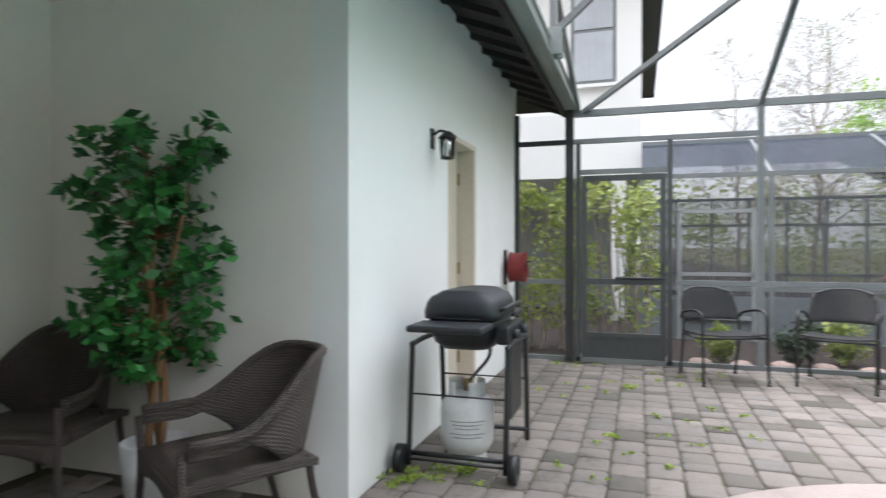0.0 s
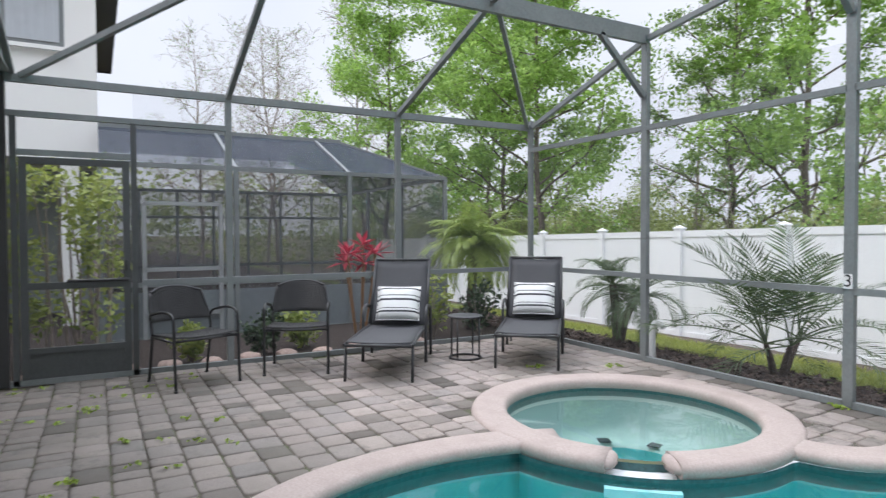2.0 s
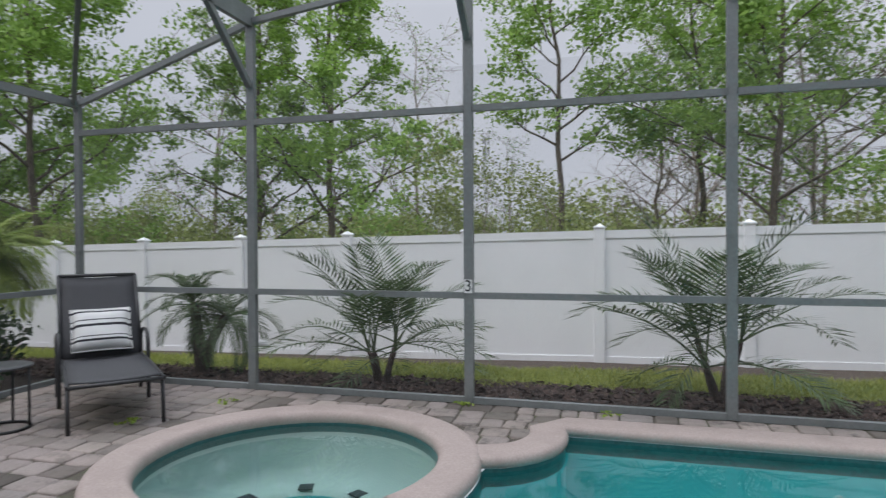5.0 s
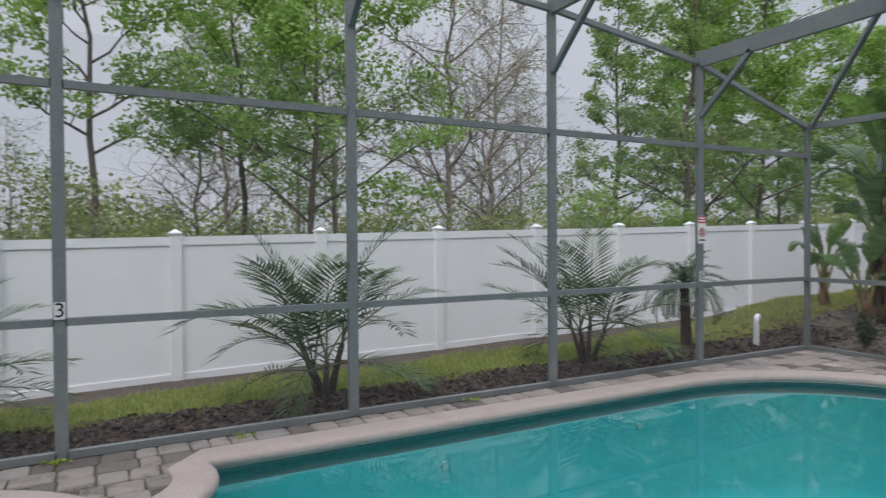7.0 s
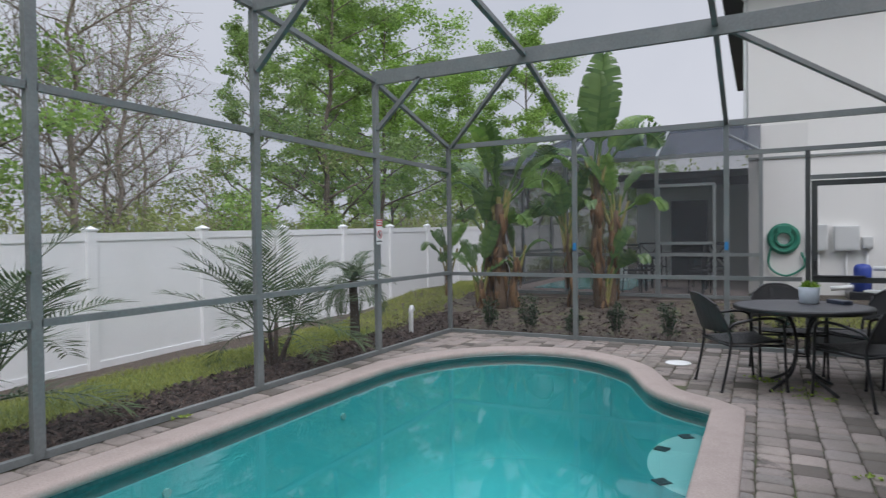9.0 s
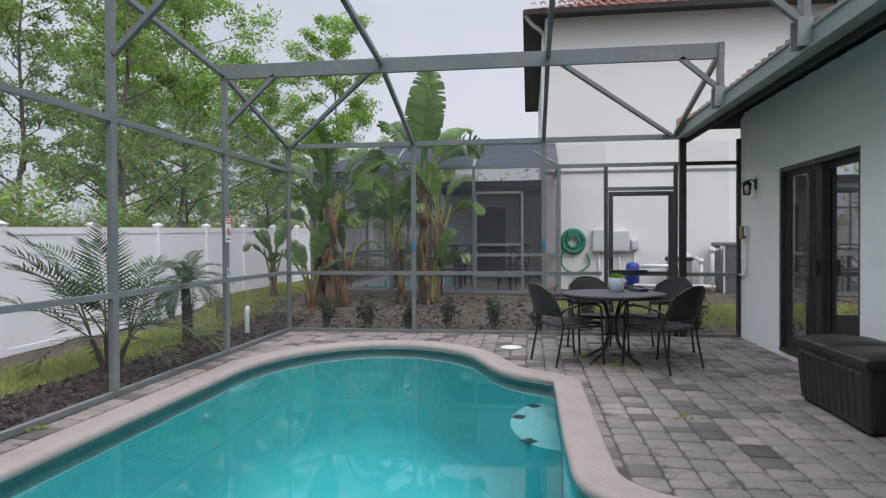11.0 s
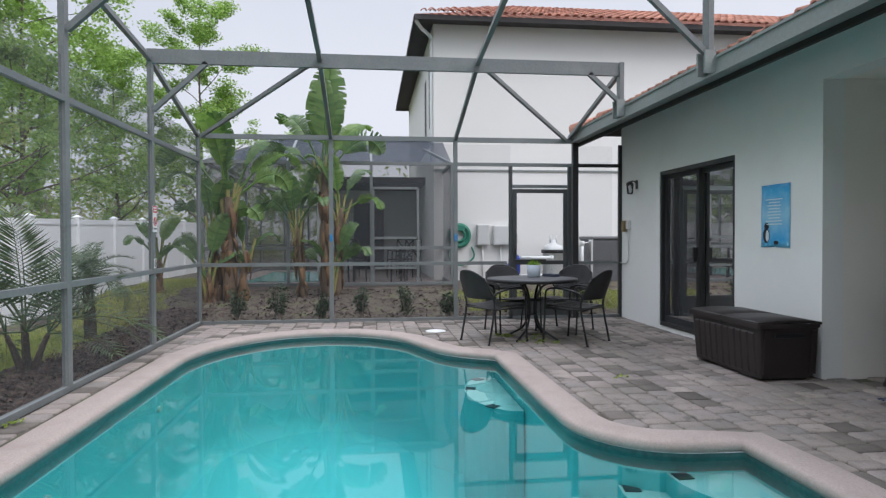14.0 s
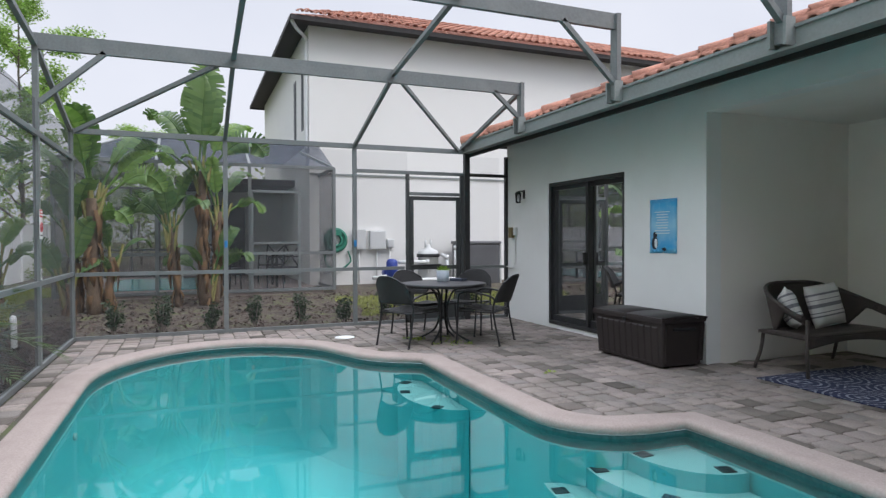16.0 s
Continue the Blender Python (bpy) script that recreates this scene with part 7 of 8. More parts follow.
# garden pipes
for x, y, lab in ((9.92, 7.0, "white gooseneck pipe rising from the mulch"), (-0.12, 6.75, "white gooseneck pipe beside the cage post")):
    gp = tagged(part("gooseneck_pipe", tube(B(), curve_pts([(0, 0, -0.05), (0, 0, 0.3), (0.03, 0, 0.38), (0.09, 0, 0.39), (0.13, 0, 0.34)], 6), 0.035, 12), WHITE_PVC), lab, "pipe", "garden pipes")
    gp.matrix_basis = pose(x, y, ground_height(x, y), 0, 0, 20)


# ---- neighbouring houses and cages ----
CURTAIN = surface("white_curtain", (0.55, 0.56, 0.58), 0.1, 0.9, grain=6, relief=0.3, stretch=(1, 8, 0.2))
WINDOW_DARK = surface("dark_window_pane", (0.03, 0.033, 0.036), 0.1, 0.45, grain=4, relief=0.0)
ROOF_DARK = surface("dark_roof_soffit", (0.06, 0.056, 0.056), 0.2, 0.8)


def house(name, label, x_face, y_corner, z0, z_eave, depth_x, length_y, windows, overhang=0.45):
    """A two-storey stucco house: its long wall lies at x_face, its north wall at y_corner; depth_x goes away from the patio."""
    h = thing(name, label, "house")
    s = 1 if depth_x > 0 else -1
    xa, xb = sorted((x_face, x_face + depth_x))
    part("wall", box(B(), xa, y_corner - length_y, z0, xb, y_corner, z_eave), STUCCO_FAR, h, "plain off-white stucco walls")
    x_out = x_face - s * overhang
    xc, xd = sorted((x_out, x_face + depth_x + s * overhang))
    part("soffit", box(B(), xc, y_corner - length_y - overhang, z_eave, xd, y_corner + overhang, z_eave + 0.05), ROOF_DARK, h, "dark soffit")
    for b in ((xc - 0.02, y_corner - length_y - overhang, z_eave - 0.06, xc, y_corner + overhang, z_eave + 0.04), (xd, y_corner - length_y - overhang, z_eave - 0.06, xd + 0.02, y_corner + overhang, z_eave + 0.04), (xc, y_corner + overhang, z_eave - 0.06, xd, y_corner + overhang + 0.02, z_eave + 0.04)):
        part("fascia", box(B(), *b), ROOF_DARK, h, "dark gutter fascia")
    zr = z_eave + 0.055
    rx = (xc + xd) / 2
    half = (xd - xc) / 2
    rise = half * 0.43
    y0, y1 = y_corner - length_y - overhang, y_corner + overhang
    bm = B()
    vv = [bm.verts.new(p) for p in ((xc, y0, zr), (xd, y0, zr), (xd, y1, zr), (xc, y1, zr), (rx, y0 + half, zr + rise), (rx, y1 - half, zr + rise))]
    for q in ((0, 3, 5, 4), (2, 1, 4, 5), (1, 0, 4), (3, 2, 5)):
        bm.faces.new([vv[k] for k in q])
    rf = part("roof", bm, ROOF_TILE, h, "terracotta tile hip roof")
    sl = Vector((s * half, 0, rise))
    L = sl.length
    n_al = int((y1 - y0) / 0.2)
    barrel_tiles(h, (x_out - s * 0.07, y0, zr), (0, 1, 0), sl, n_al, 9, 0.2, 0.36,
                 keep=lambda a, t: t / L * half < a < (y1 - y0) - t / L * half)
    for b, mullion in windows:
        x0, y0w, z0w, x1, y1w, z1w = b
        w = part("window", box(B(), *b), ALU if mullion else ALU_MID, h, "grey-framed window with white curtains")
        if abs(x1 - x0) < abs(y1w - y0w):
            xf = x0 if s > 0 else x1
            o = -s * 0.012
            for za, zb in ((z0w + 0.05, (z0w + z1w) / 2 - 0.03), ((z0w + z1w) / 2 + 0.03, z1w - 0.05)):
                part("curtain", box(B(), xf + o - 0.004, y0w + 0.06, za, xf + o + 0.004, y1w - 0.06, zb), CURTAIN, w)
                part("pane", glass_sheet(xf + o * 1.8 - 0.002, y0w + 0.06, za, xf + o * 1.8 + 0.002, y1w - 0.06, zb), GLASS, w).visible_shadow = False
            part("sill", box(B(), xf + o * 4 - 0.03, y0w - 0.05, z0w - 0.08, xf + o * 4 + 0.03, y1w + 0.05, z0w - 0.02), STUCCO_FAR, w)
        else:
            part("pane", box(B(), x0 + 0.05, y1w + 0.002, z0w + 0.05, x1 - 0.05, y1w + 0.008, z1w - 0.05), WINDOW_DARK, w, "dark window pane")
    return h


hw = house("neighbour_house_west", "two-storey off-white stucco house behind the hedge", -6.2, 1.5, 2.45, 6.2, -10.0, 12.0,
           [((-6.22, 0.30, 4.1, -6.185, 1.08, 5.95), 1)], 0.4)
part("band", box(B(), -6.23, -10.5, 2.86, -6.205, 1.5, 2.90), GUTTER, hw)
part("column", box(B(), -6.45, 1.0, -0.2, -6.22, 1.24, 2.45), STUCCO_FAR, hw, "white corner column")
# Grey instead of house stucco: the shade under the upper floor is coloured in.
part("recess_wall", box(B(), -8.4, -10.0, -0.2, -8.2, 1.4, 2.45), GUTTER, hw, "wall under the upper floor, its shade put into dark grey")
part("lower_wall", box(B(), -8.2, -10.0, -0.2, -6.3, -1.6, 2.45), STUCCO_FAR, hw)
he = house("neighbour_house_east", "two-storey off-white stucco house with a terracotta tile roof", 14.8, 2.46, -0.1, 6.12, 9.0, 14.0,
           [((16.6, 2.44, 3.6, 16.95, 2.47, 5.3), 0), ((15.5, 2.44, 3.9, 15.8, 2.47, 5.4), 0)], 0.45)
part("downpipe", tube(B(), curve_pts([(14.45, 2.9, 6.1), (14.6, 2.75, 5.95), (14.86, 2.5, 5.8), (14.88, 2.5, 5.4), (14.88, 2.5, 2.9)], 4), 0.04, 8), WHITE_PVC, he, "white downpipe")
# Guessed terrace, added so its roof darkens the view into the east cage.
part("added_shade_roof", box(B(), 16.9, 2.465, 2.68, 19.66, 5.3, 2.84, 0.01), ROOF_DARK, he, "guessed terrace roof, added to shade the wall behind")
part("added_back_wall", box(B(), 19.45, 2.465, 0.31, 19.62, 5.3, 2.68), STUCCO_FAR, he, "guessed terrace wall, added as a darker background")
part("added_back_door", box(B(), 19.40, 3.5, 0.32, 19.448, 4.4, 2.3, 0.005), ALU_DARK, he, "guessed dark door in the added terrace wall")
part("added_roof_post", box(B(), 16.95, 5.12, 0.31, 17.1, 5.27, 2.68, 0.005), STUCCO_FAR, he)
part("band", box(B(), 14.775, -11.0, 2.78, 14.798, 2.46, 2.82), GUTTER, he)


def far_cage(name, label, xf, y0, y1, z0, zt, away, kick, door, x_house=None, door_mat=None):
    """A neighbour's screen cage: its near wall at xf, sloping screen roof, reaching away from the patio."""
    c = thing(name, label, "screen enclosure")
    step = 1 if away > 0 else -1
    xb = xf + away
    ys_ = [y0 + (y1 - y0) * k / 3 for k in range(4)]
    for y in ys_:
        part("post", bar(B(), (xf, y, z0), (xf, y, zt), 0.06, 0.06), ALU, c)
    for x in (xf + away / 3, xf + 2 * away / 3, xb):
        part("post", bar(B(), (x, y1, z0), (x, y1, zt), 0.06, 0.06), ALU, c)
        if x_house is None:
            part("post", bar(B(), (x, y0, z0), (x, y0, zt), 0.06, 0.06), ALU, c)
    for z in (z0 + 0.03, z0 + 0.75, zt):
        part("rail", bar(B(), (xf, y0, z), (xf, y1, z), 0.05, 0.06), ALU, c)
        part("rail", bar(B(), (xf, y1, z), (xb, y1, z), 0.05, 0.06), ALU, c)
        part("rail", bar(B(), (xb, y0, z), (xb, y1, z), 0.05, 0.06), ALU, c)
    zr, inn = zt + 0.72, step * 1.7
    for y in ys_[1:3]:
        part("roof_purlin", bar(B(), (xf, y, zt), (xf + inn, y, zr), 0.05, 0.05), ALU, c)
    part("roof_purlin", bar(B(), (xf, y1, zt), (xf + inn, y1 - 1.2, zr), 0.05, 0.05), ALU, c)
    part("roof_purlin", bar(B(), (xf + inn, y0, zr), (xf + inn, y1 - 1.2, zr), 0.05, 0.1), ALU, c)

    def sheet2(pts, mat):
        bm = B()
        bm.faces.new([bm.verts.new(p) for p in pts])
        part("screen_panel", bm, mat, c).visible_shadow = False
    for a, b in zip(ys_, ys_[1:]):
        sheet2([(xf, a, z0), (xf, b, z0), (xf, b, zt), (xf, a, zt)], SCREEN_DARK)
    sheet2([(xf, y1, z0), (xb, y1, z0), (xb, y1, zt), (xf, y1, zt)], SCREEN_DARK)
    sheet2([(xb, y0, z0), (xb, y1, z0), (xb, y1, zt), (xb, y0, zt)], SCREEN_DARK)
    sheet2([(xf, y0, zt), (xf, y1, zt), (xf + inn, y1 - 1.2, zr), (xf + inn, y0, zr)], SCREEN_ROOF)
    sheet2([(xf + inn, y0, zr), (xf + inn, y1 - 1.2, zr), (xb, y1 - 1.2, zr), (xb, y0, zr)], SCREEN_ROOF)
    sheet2([(xf, y1, zt), (xb, y1, zt), (xb, y1 - 1.2, zr), (xf + inn, y1 - 1.2, zr)], SCREEN_ROOF)
    if x_house is not None:
        for z in (z0 + 0.03, z0 + 0.75, zt):
            part("rail", bar(B(), (xf, y0, z), (x_house, y0, z), 0.05, 0.06), ALU, c)
        part("roof_purlin", bar(B(), (xf, y0, zt), (xf + inn * 0.6, y0 + 0.5, zt + 0.43), 0.05, 0.05), ALU, c)
        sheet2([(xf, y0, z0), (x_house, y0, z0), (x_house, y0, zt), (xf, y0, zt)], SCREEN_DARK)
    for k in range(1, 7):
        y = y0 + (y1 - y0) * k / 7
        part("post", bar(B(), (xb, y, z0), (xb, y, zt), 0.05, 0.05), ALU, c)
    part("rail", bar(B(), (xb, y0, zt - 0.55), (xb, y1, zt - 0.55), 0.05, 0.05), ALU, c)
    if kick:
        part("kick_panel", box(B(), xf - 0.01, y0, z0, xf + 0.01, y1, kick), KICK, c, "grey lower panel")
    if door:
        a, b, zd = door
        for y in (a, b):
            part("door_stile", bar(B(), (xf - step * 0.03, y, z0), (xf - step * 0.03, y, zd), 0.05, 0.05), door_mat or ALU, c)
        for z in (zd, z0 + 0.35, z0 + 0.95):
            part("door_rail", bar(B(), (xf - step * 0.03, a, z), (xf - step * 0.03, b, z), 0.05, 0.05), door_mat or ALU, c)
    return c


SCREEN_ROOF = clear_sheet("roof_insect_screen", (1, 1, 1), (0.07, 0.08, 0.10), 0.72)
KICK = surface("grey_kick_panel", (0.16, 0.18, 0.19), 0.1, 0.6, grain=10, stain=1)
ALU_PALE = surface("pale_grey_aluminium", (0.30, 0.31, 0.31), 0.1, 0.5)
far_cage("neighbour_cage_west", "dark screened pool cage of the neighbouring house", -4.3, 1.5, 6.5, -0.1, 2.22, -5.0, 0.55, (2.0, 2.95, 1.72), None, ALU_PALE)
far_cage("neighbour_cage_east", "dark screened pool cage behind the banana plants", 13.2, 2.25, 7.15, 0.3, 2.75, 6.5, 0.0, (2.95, 3.85, 2.25), 14.78)
bm = B()
box(bm, 13.2, 2.47, 0.16, 19.7, 7.15, 0.30)
tagged(part("pavement", bm, COPING), "pale paved deck inside the neighbouring cage", "deck", kind="structure")
bm = B()
box(bm, 14.5, 4.6, 0.301, 18.5, 6.6, 0.315)
NPW = surface("distant_pool_water", (0.05, 0.30, 0.30), 0.1, 0.08, grain=3, relief=0.2)
tagged(part("neighbour_pool", bm, NPW), "neighbouring pool seen through the dark screen", "pool", kind="structure")
bm = B()
box(bm, -9.3, 1.5, -0.14, -4.3, 6.5, -0.09)
tagged(part("pavement_2", bm, COPING), "paved deck of the neighbouring cage", "deck", kind="structure")


def cross_back_chair(at, label):
    """A dark garden chair with a crossed back; it faces local +x."""
    c = thing("garden_chair", label, "chair", "chairs in the neighbouring cage")
    part("seat", box(B(), -0.22, -0.23, 0.42, 0.24, 0.23, 0.45, 0.01), IRON, c)
    for sy in (-0.22, 0.22):
        part("front_leg", tube(B(), [(0.23, sy, 0.0), (0.22, sy, 0.43)], 0.014, 6), IRON, c)
        part("back_leg", tube(B(), [(-0.26, sy, 0.0), (-0.21, sy, 0.43), (-0.30, sy, 0.92)], 0.014, 6), IRON, c)
        part("armrest", tube(B(), [(-0.26, sy, 0.66), (0.18, sy, 0.66), (0.22, sy, 0.43)], 0.013, 6), IRON, c)
        part("back_cross", tube(B(), [(-0.215, sy, 0.47), (-0.255, 0, 0.68), (-0.295, -sy * 0.95, 0.89)], 0.014, 6), IRON, c)
    part("top_rail", tube(B(), [(-0.30, -0.22, 0.92), (-0.30, 0.22, 0.92)], 0.018, 6), IRON, c)
    c.matrix_basis = at
    return c


xc_ = cross_back_chair(pose(14.1, 3.15, 0.3, 0, 0, 35), "dark cross-backed metal chair inside the neighbouring cage")
for x, y, a in ((14.0, 4.3, -30), (15.7, 3.2, 150), (15.6, 4.3, 200)):
    copy_thing(xc_, pose(x, y, 0.3, 0, 0, a))
nt_ = thing("garden_table", "dark rectangular table inside the neighbouring cage", "table")
part("tabletop", box(B(), -0.45, -0.6, 0.70, 0.45, 0.6, 0.74, 0.01), IRON, nt_)
for x in (-0.38, 0.38):
    for y in (-0.52, 0.52):
        part("leg", box(B(), x - 0.025, y - 0.025, 0.0, x + 0.025, y + 0.025, 0.70), IRON, nt_)
nt_.matrix_basis = pose(14.85, 3.75, 0.3)

# far lattice mast
mast = thing("radio_mast", "slender grey lattice radio mast far beyond the woods", "mast")
for sx, sy in ((-1, -1), (1, -1), (0, 1)):
    part("leg", tube(B(), [(sx * 0.42, sy * 0.36, -1.0), (sx * 0.25, sy * 0.22, 28.0)], 0.07, 5), ALU_PALE, mast)
for k in range(20):
    z = 1.0 + 1.35 * k
    part("lattice", tube(B(), [(-0.4, -0.34, z), (0.4, -0.34, z + 0.68), (0, 0.34, z + 1.0), (-0.4, -0.34, z + 1.35)], 0.035, 4), ALU_PALE, mast)
for z in (24.5, 27.2):
    for a in (0, 120, 240):
        part("antenna", box(B(), 0.75 * math.cos(radians(a)) - 0.18, 0.75 * math.sin(radians(a)) - 0.18, z - 0.9, 0.75 * math.cos(radians(a)) + 0.18, 0.75 * math.sin(radians(a)) + 0.18, z + 0.9), ALU_PALE, mast)
mast.matrix_basis = pose(-27.4, 151.5, ground_z(-27.4, 151.5))

# ---- pool equipment by the east house ----
GREEN = surface("green_hose", (0.02, 0.22, 0.14), 0.25, 0.5, grain=30, relief=0.2)
BLUE = surface("blue_pump_plastic", (0.02, 0.05, 0.30), 0.2, 0.45)
PALE = surface("pale_grey_box", (0.62, 0.63, 0.62), 0.05, 0.5)
gh = thing("hose_coil", "coiled green garden hose hanging on the house wall", "hose")
for k in range(7):
    r = 0.17 + 0.028 * k * (1 if k < 4 else -0.3)
    part("coil", tube(B(), [(14.76 - 0.02 * (k % 3), 1.88 + r * math.cos(2 * math.pi * i / 24), 1.30 + r * 1.05 * math.sin(2 * math.pi * i / 24)) for i in range(24)], 0.022, 6, True), GREEN, gh)
part("loose_end", tube(B(), curve_pts([(14.74, 2.08, 1.2), (14.74, 2.12, 0.8), (14.74, 1.85, 0.62), (14.74, 1.55, 0.8), (14.74, 1.6, 1.05)], 5), 0.02, 6), GREEN, gh)
part("hanger", box(B(), 14.70, 1.75, 1.4, 14.80, 2.0, 1.55, 0.02), GREEN, gh)
for k, (y0, y1, z0, z1) in enumerate(((1.20, 1.48, 1.08, 1.55), (0.72, 1.10, 1.08, 1.52), (0.52, 0.68, 1.12, 1.32))):
    eb = thing("utility_box", "pale grey electrical box on the stucco wall", "electrical box", "utility boxes")
    part("body", box(B(), 14.66, y0, z0, 14.80, y1, z1, 0.01), PALE, eb)
    part("door", box(B(), 14.65, y0 + 0.02, z0 + 0.03, 14.66, y1 - 0.02, z1 - 0.02, 0.003), PALE, eb)
    part("conduit", tube(B(), [(14.76, (y0 + y1) / 2, z0), (14.76, (y0 + y1) / 2, 0.3)], 0.018, 8), WHITE_PVC, eb)
pm_ = thing("pool_pump", "blue pool pump with white piping", "pump")
part("motor", tube(B(), [(14.1, 0.75, 0.55), (14.45, 0.75, 0.55)], 0.14, 16), BLUE, pm_)
part("basket", lathe(B(), [(0.0, 0.0), (0.13, 0.0), (0.13, 0.5), (0.10, 0.56), (0.0, 0.58)], 18, (14.1, 0.75, 0.30)), BLUE, pm_)
part("base", box(B(), 13.95, 0.55, 0.26, 14.6, 0.95, 0.42, 0.02), PLASTIC_BLACK, pm_)
ft = thing("pool_filter", "pale cylindrical pool filter with a valve head", "filter")
part("vessel", lathe(B(), [(0.0, 0.0), (0.22, 0.0), (0.24, 0.05), (0.24, 0.62), (0.26, 0.63), (0.26, 0.69), (0.2, 0.78), (0.06, 0.84), (0.05, 0.92), (0.0, 0.92)], 24), PALE, ft)
part("clamp_band", lathe(B(), [(0.262, 0.62), (0.275, 0.63), (0.275, 0.69), (0.262, 0.70)], 24), IRON, ft)
for dy in (-0.06, 0.07):
    part("valve", tube(B(), [(0, dy, 0.85), (0, dy, 1.02)], 0.022, 8), PALE, ft)
ft.matrix_basis = pose(14.3, -0.20, 0.28)
pi = thing("pool_pipes", "white pool plumbing along the house wall", "pipes")
for pts in ([(14.1, 0.6, 0.8), (14.1, -0.1, 0.8), (14.1, -0.1, 0.55)], [(14.0, 0.75, 0.42), (13.95, 0.2, 0.40), (13.95, -0.8, 0.40)], [(13.95, -0.75, 0.3), (13.95, -0.75, 1.12), (13.95, -0.95, 1.15), (13.95, -1.0, 0.3)], [(14.0, -0.55, 0.3), (14.0, -0.55, 0.9), (14.2, -0.5, 0.95)], [(14.1, 1.2, 0.45), (14.1, 0.8, 0.5)]):
    part("pipe", tube(B(), pts, 0.04, 10), WHITE_PVC, pi)
    for p in pts[1:-1]:
        part("elbow", tube(B(), [Vector(p) - Vector((0, 0, 0.05)), Vector(p) + Vector((0, 0, 0.05))], 0.052, 10), WHITE_PVC, pi)
AC_GREY = surface("grey_louvred_metal", (0.17, 0.17, 0.18), 0.15, 0.5, 0.3, grain=20)
ac = thing("air_conditioner", "grey louvred air conditioning unit beside the house", "air conditioner")
part("body", box(B(), 13.85, -1.85, 0.25, 14.65, -0.95, 1.20, 0.02), AC_GREY, ac)
part("top_cover", box(B(), 13.82, -1.88, 1.20, 14.68, -0.92, 1.27, 0.02), AC_GREY, ac)
for k in range(16):
    part("louvre", box(B(), 13.838, -1.82, 0.32 + k * 0.054, 13.852, -0.98, 0.345 + k * 0.054), AC_GREY, ac)
for y in (-1.88, -0.95):
    part("corner_post", box(B(), 13.83, y, 0.25, 13.86, y + 0.03, 1.2), PALE, ac)
bc = tagged(part("blue_clip", box(B(), 9.955, 4.46, 1.20, 9.972, 4.50, 1.30, 0.006), surface("blue_clip_plastic", (0.03, 0.22, 0.5), 0.1, 0.5)), "small blue latch clipped on the cage post", "clip")
bc2 = tagged(part("blue_clip", box(B(), 9.955, 2.60, 1.20, 9.972, 2.64, 1.30, 0.006), bc.data.materials[0]), "small blue latch clipped on the cage post", "clip")


# ---- pavers ----
pvm, pvt, pvb, pvc = base_mat("tumbled_paver")
pg = pvt.nodes.new("ShaderNodeNewGeometry")
pw = noise_tex(pvt, pg.outputs["Position"], 90, 5, 0.7)
pl = noise_tex(pvt, pg.outputs["Position"], 1.3, 5, 0.65)
pcol = ramp(pvt, pw, [(0.25, (0.23, 0.20, 0.183)), (0.75, (0.375, 0.335, 0.312))])


def paver_tint(rand_socket):
    """Each piece leans to pink, tan or grey; a few are dark."""
    return ramp(pvt, rand_socket, [(0.0, (0.28, 0.27, 0.25)), (0.13, (0.48, 0.46, 0.43)), (0.2, (0.9, 0.87, 0.86)), (0.6, (1.05, 0.99, 0.96)), (0.78, (0.82, 0.83, 0.84)), (0.86, (1.05, 1.0, 0.97)), (1.0, (1.25, 1.2, 1.15))])


pk = pvt.nodes.new("ShaderNodeObjectInfo").outputs["Random"]
pis = pg.outputs["Random Per Island"]
padd = pvt.nodes.new("ShaderNodeMath")
padd.operation = "ADD"
pvt.links.new(pk, padd.inputs[0])
pvt.links.new(pis, padd.inputs[1])
pfr = pvt.nodes.new("ShaderNodeMath")
pfr.operation = "FRACT"
pvt.links.new(padd.outputs[0], pfr.inputs[0])
pcol = mixc(pvt, 1.0, pcol, paver_tint(pfr.outputs[0]), "MULTIPLY")
pcol = mixc(pvt, ramp(pvt, pl, [(0.40, (0, 0, 0)), (0.64, (0.6, 0.6, 0.6))]), pcol, (0.16, 0.145, 0.12))
mould = mixc(pvt, 1.0, ramp(pvt, noise_tex(pvt, pg.outputs["Position"], 5.5, 6, 0.7), [(0.52, (0, 0, 0)), (0.64, (0.85, 0.85, 0.85))]), ramp(pvt, noise_tex(pvt, pg.outputs["Position"], 0.7, 3, 0.5), [(0.42, (0.1, 0.1, 0.1)), (0.62, (1, 1, 1))]), "MULTIPLY")
pcol = mixc(pvt, mould, pcol, (0.075, 0.068, 0.058))
psx = pvt.nodes.new("ShaderNodeSeparateXYZ")
pvt.links.new(pg.outputs["Position"], psx.inputs[0])


def side_mask(socket, wob, clear, full):
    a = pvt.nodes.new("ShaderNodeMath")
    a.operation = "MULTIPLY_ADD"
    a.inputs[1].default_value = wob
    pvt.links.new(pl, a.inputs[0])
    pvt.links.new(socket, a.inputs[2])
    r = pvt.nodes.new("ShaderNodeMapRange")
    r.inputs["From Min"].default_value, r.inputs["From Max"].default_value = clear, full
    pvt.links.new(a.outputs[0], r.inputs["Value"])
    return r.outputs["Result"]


# noise-edged darker tone on the pavers towards the grill and the house
grill_side_tone = mixc(pvt, 1.0, side_mask(psx.outputs["X"], 3.0, 5.2, 2.2), side_mask(psx.outputs["Y"], 2.0, 4.4, 2.4), "MULTIPLY")
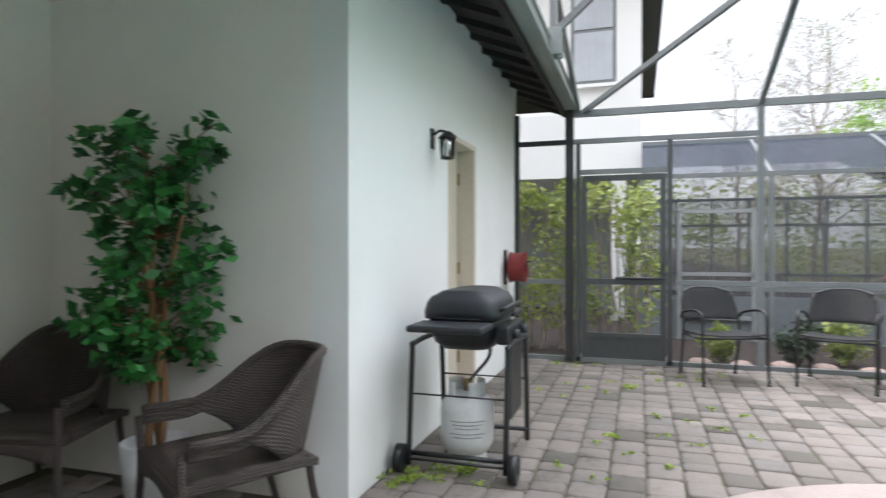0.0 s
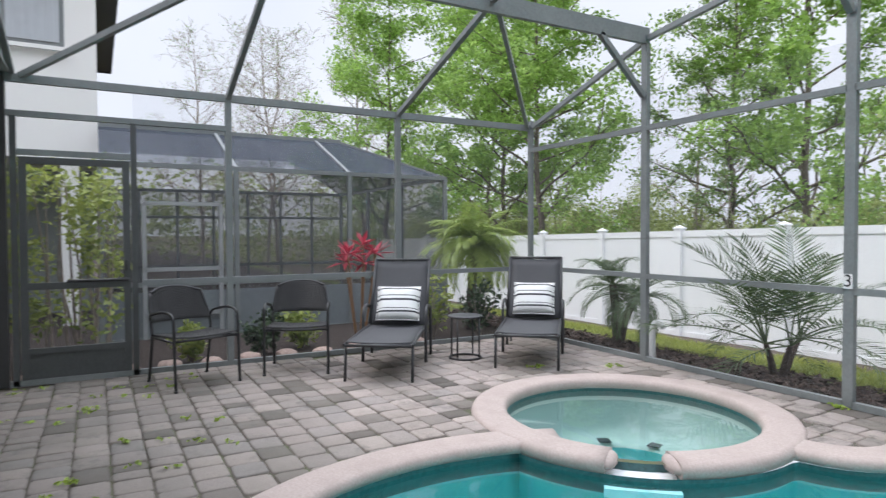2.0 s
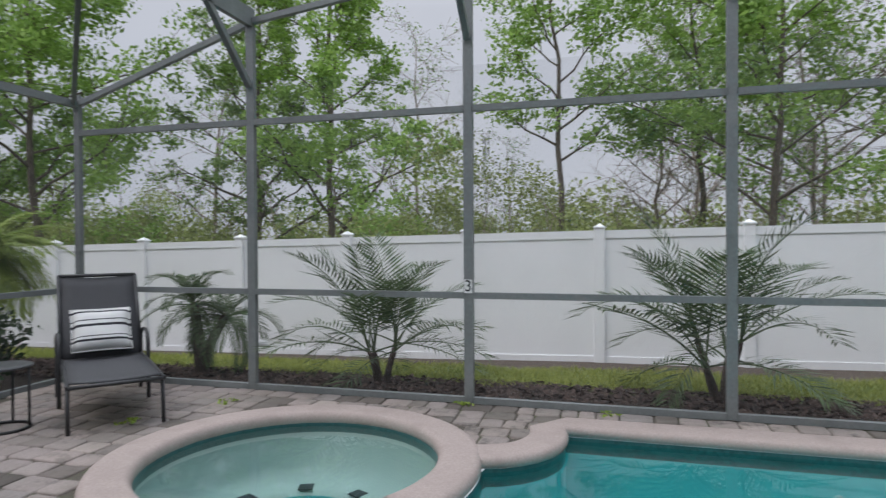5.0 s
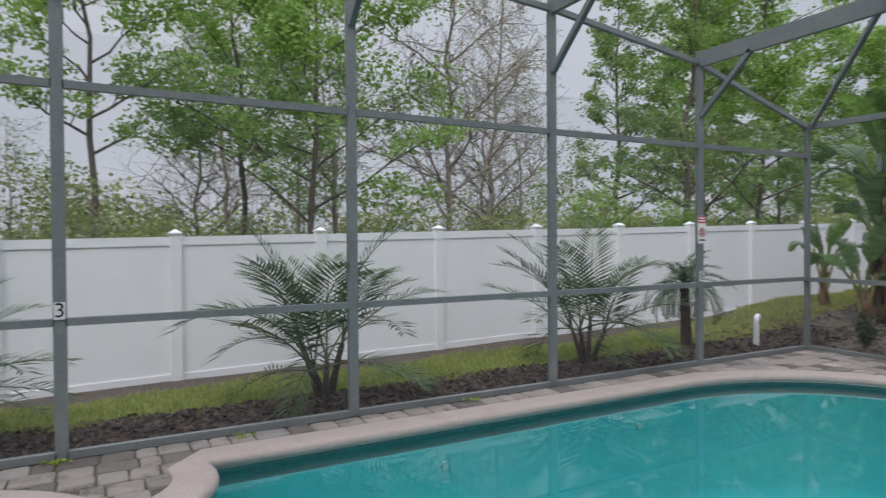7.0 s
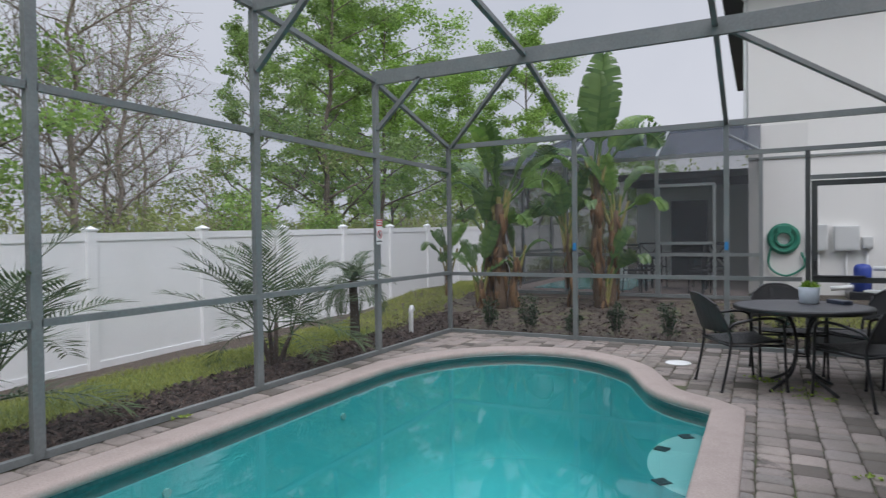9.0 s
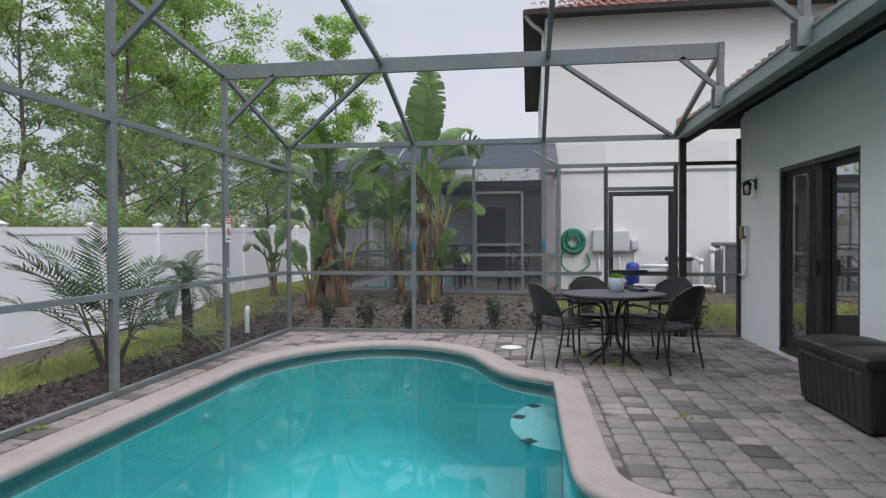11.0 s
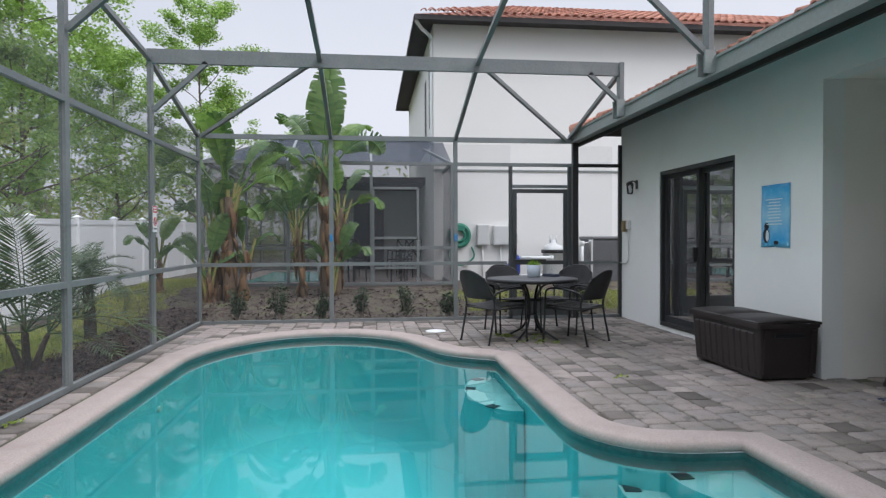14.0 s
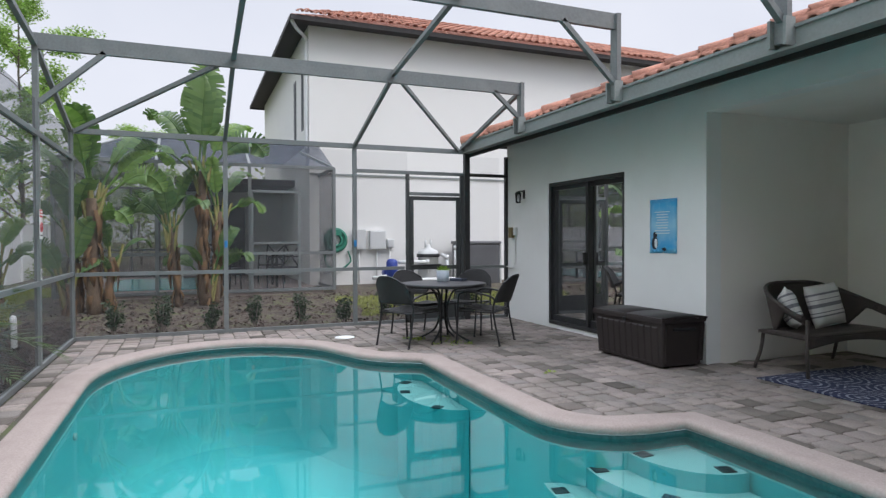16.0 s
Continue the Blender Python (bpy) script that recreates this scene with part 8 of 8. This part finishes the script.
pcol = mixc(pvt, mixc(pvt, 1.0, grill_side_tone, (0.5, 0.5, 0.5), "MULTIPLY"), pcol, (0.105, 0.098, 0.082))
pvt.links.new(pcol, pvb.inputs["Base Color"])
pvb.inputs["Roughness"].default_value = 0.85
pvt.links.new(bump(pvt, pw, 0.5, 0.004), pvb.inputs["Normal"])


def paver_verts(w, d, jitter=None):
    """A worn block: a slightly uneven outline with clipped corners and rounded shoulders."""
    j = jitter or (lambda: 0.0)
    out = []
    c = 0.018
    hx, hy = w / 2, d / 2
    ring = [(x + j(), y + j()) for x, y in ((-hx + c, -hy), (hx - c, -hy), (hx, -hy + c), (hx, hy - c), (hx - c, hy), (-hx + c, hy), (-hx, hy - c), (-hx, -hy + c))]
    for k, z in ((1.0, -0.03), (1.0, -0.011), (0.972, -0.004), (0.90, 0.0)):
        out += [(x * k, y * k, z) for x, y in ring]
    return out


PAVER_F = [(8 * r + k, 8 * r + (k + 1) % 8, 8 * r + 8 + (k + 1) % 8, 8 * r + 8 + k) for r in range(3) for k in range(8)] + [tuple(range(24, 32))]
PAVER_M = [1] * 8 + [0] * 17
# Block sides: their shade is put into the colour, with greenish stains.
PAVER_EDGE = surface("shaded_paver_edge", (0.25, 0.215, 0.19), 0.3, 0.95, grain=80, stain=2, relief=0.5, stain_col=(0.09, 0.10, 0.05), stain_amount=0.6)
shared = {}
for w in (0.13, 0.17, 0.20, 0.24):
    me = bpy.data.meshes.new("paver")
    me.from_pydata(paver_verts(w - 0.010, 0.185), [], PAVER_F)
    me.materials.append(pvm)
    me.materials.append(PAVER_EDGE)
    me.polygons.foreach_set("material_index", PAVER_M)
    me.polygons.foreach_set("use_smooth", [True] * len(PAVER_F))
    shared[w] = me
prn = random.Random(4)
inner_stop = offset_line(pool_loop, 0.10)
spa_stop = [(SPA_C[0] + 1.03 * math.cos(2 * math.pi * i / 40), SPA_C[1] + 1.03 * math.sin(2 * math.pi * i / 40)) for i in range(40)]
ROW = 0.193
joined_v, joined_f, singles = [], [], 0
y = -2.35 + ROW / 2
while y < 6.36:
    x = -1.79 - prn.random() * 0.1
    while x < 10.0:
        w = prn.choice((0.13, 0.17, 0.20, 0.20, 0.24))
        if x + w > 9.99:
            w = 0.13
        cx = x + w / 2
        x += w
        if cx - w / 2 < -1.86 or cx + w / 2 > 10.06:
            continue
        if y < 0.02 and not (2.42 < cx < 5.56 and y > (-1.62 if cx < 4.0 else -2.05)):
            continue
        if y < WY + 0.06 and cx < 2.45:
            continue
        if any(inside(inner_stop, cx + a * w / 2, y + b * ROW / 2) or inside(spa_stop, cx + a * w / 2, y + b * ROW / 2) for a in (-1, 0, 1) for b in (-1, 0, 1)):
            continue
        z = prn.uniform(-0.0035, 0.0035)
        tilt_x, tilt_y = prn.gauss(0, 0.5), prn.gauss(0, 0.5)
        m = pose(cx, y + prn.uniform(-0.003, 0.003), z, tilt_x, tilt_y, prn.gauss(0, 1.1))
        if 1.2 < cx < 6.4 and 0.2 < y < 2.6 and singles < 300:
            o = new("paver", shared[w])
            o.parent = slab
            o.matrix_basis = m
            singles += 1
        else:
            b0 = len(joined_v)
            joined_v += [tuple(m @ Vector(p)) for p in paver_verts(w - 0.010, 0.185, lambda: prn.uniform(-0.004, 0.004))]
            joined_f += [tuple(b0 + k for k in q) for q in PAVER_F]
    y += ROW
rest = tagged(raw_part("pavers", joined_v, joined_f, pvm, slab, "tumbled pinkish-grey concrete pavers"), kind="stuff")
rest.data.materials.append(PAVER_EDGE)
rest.data.polygons.foreach_set("material_index", PAVER_M * (len(joined_f) // len(PAVER_F)))
rest.data.polygons.foreach_set("use_smooth", [True] * len(joined_f))
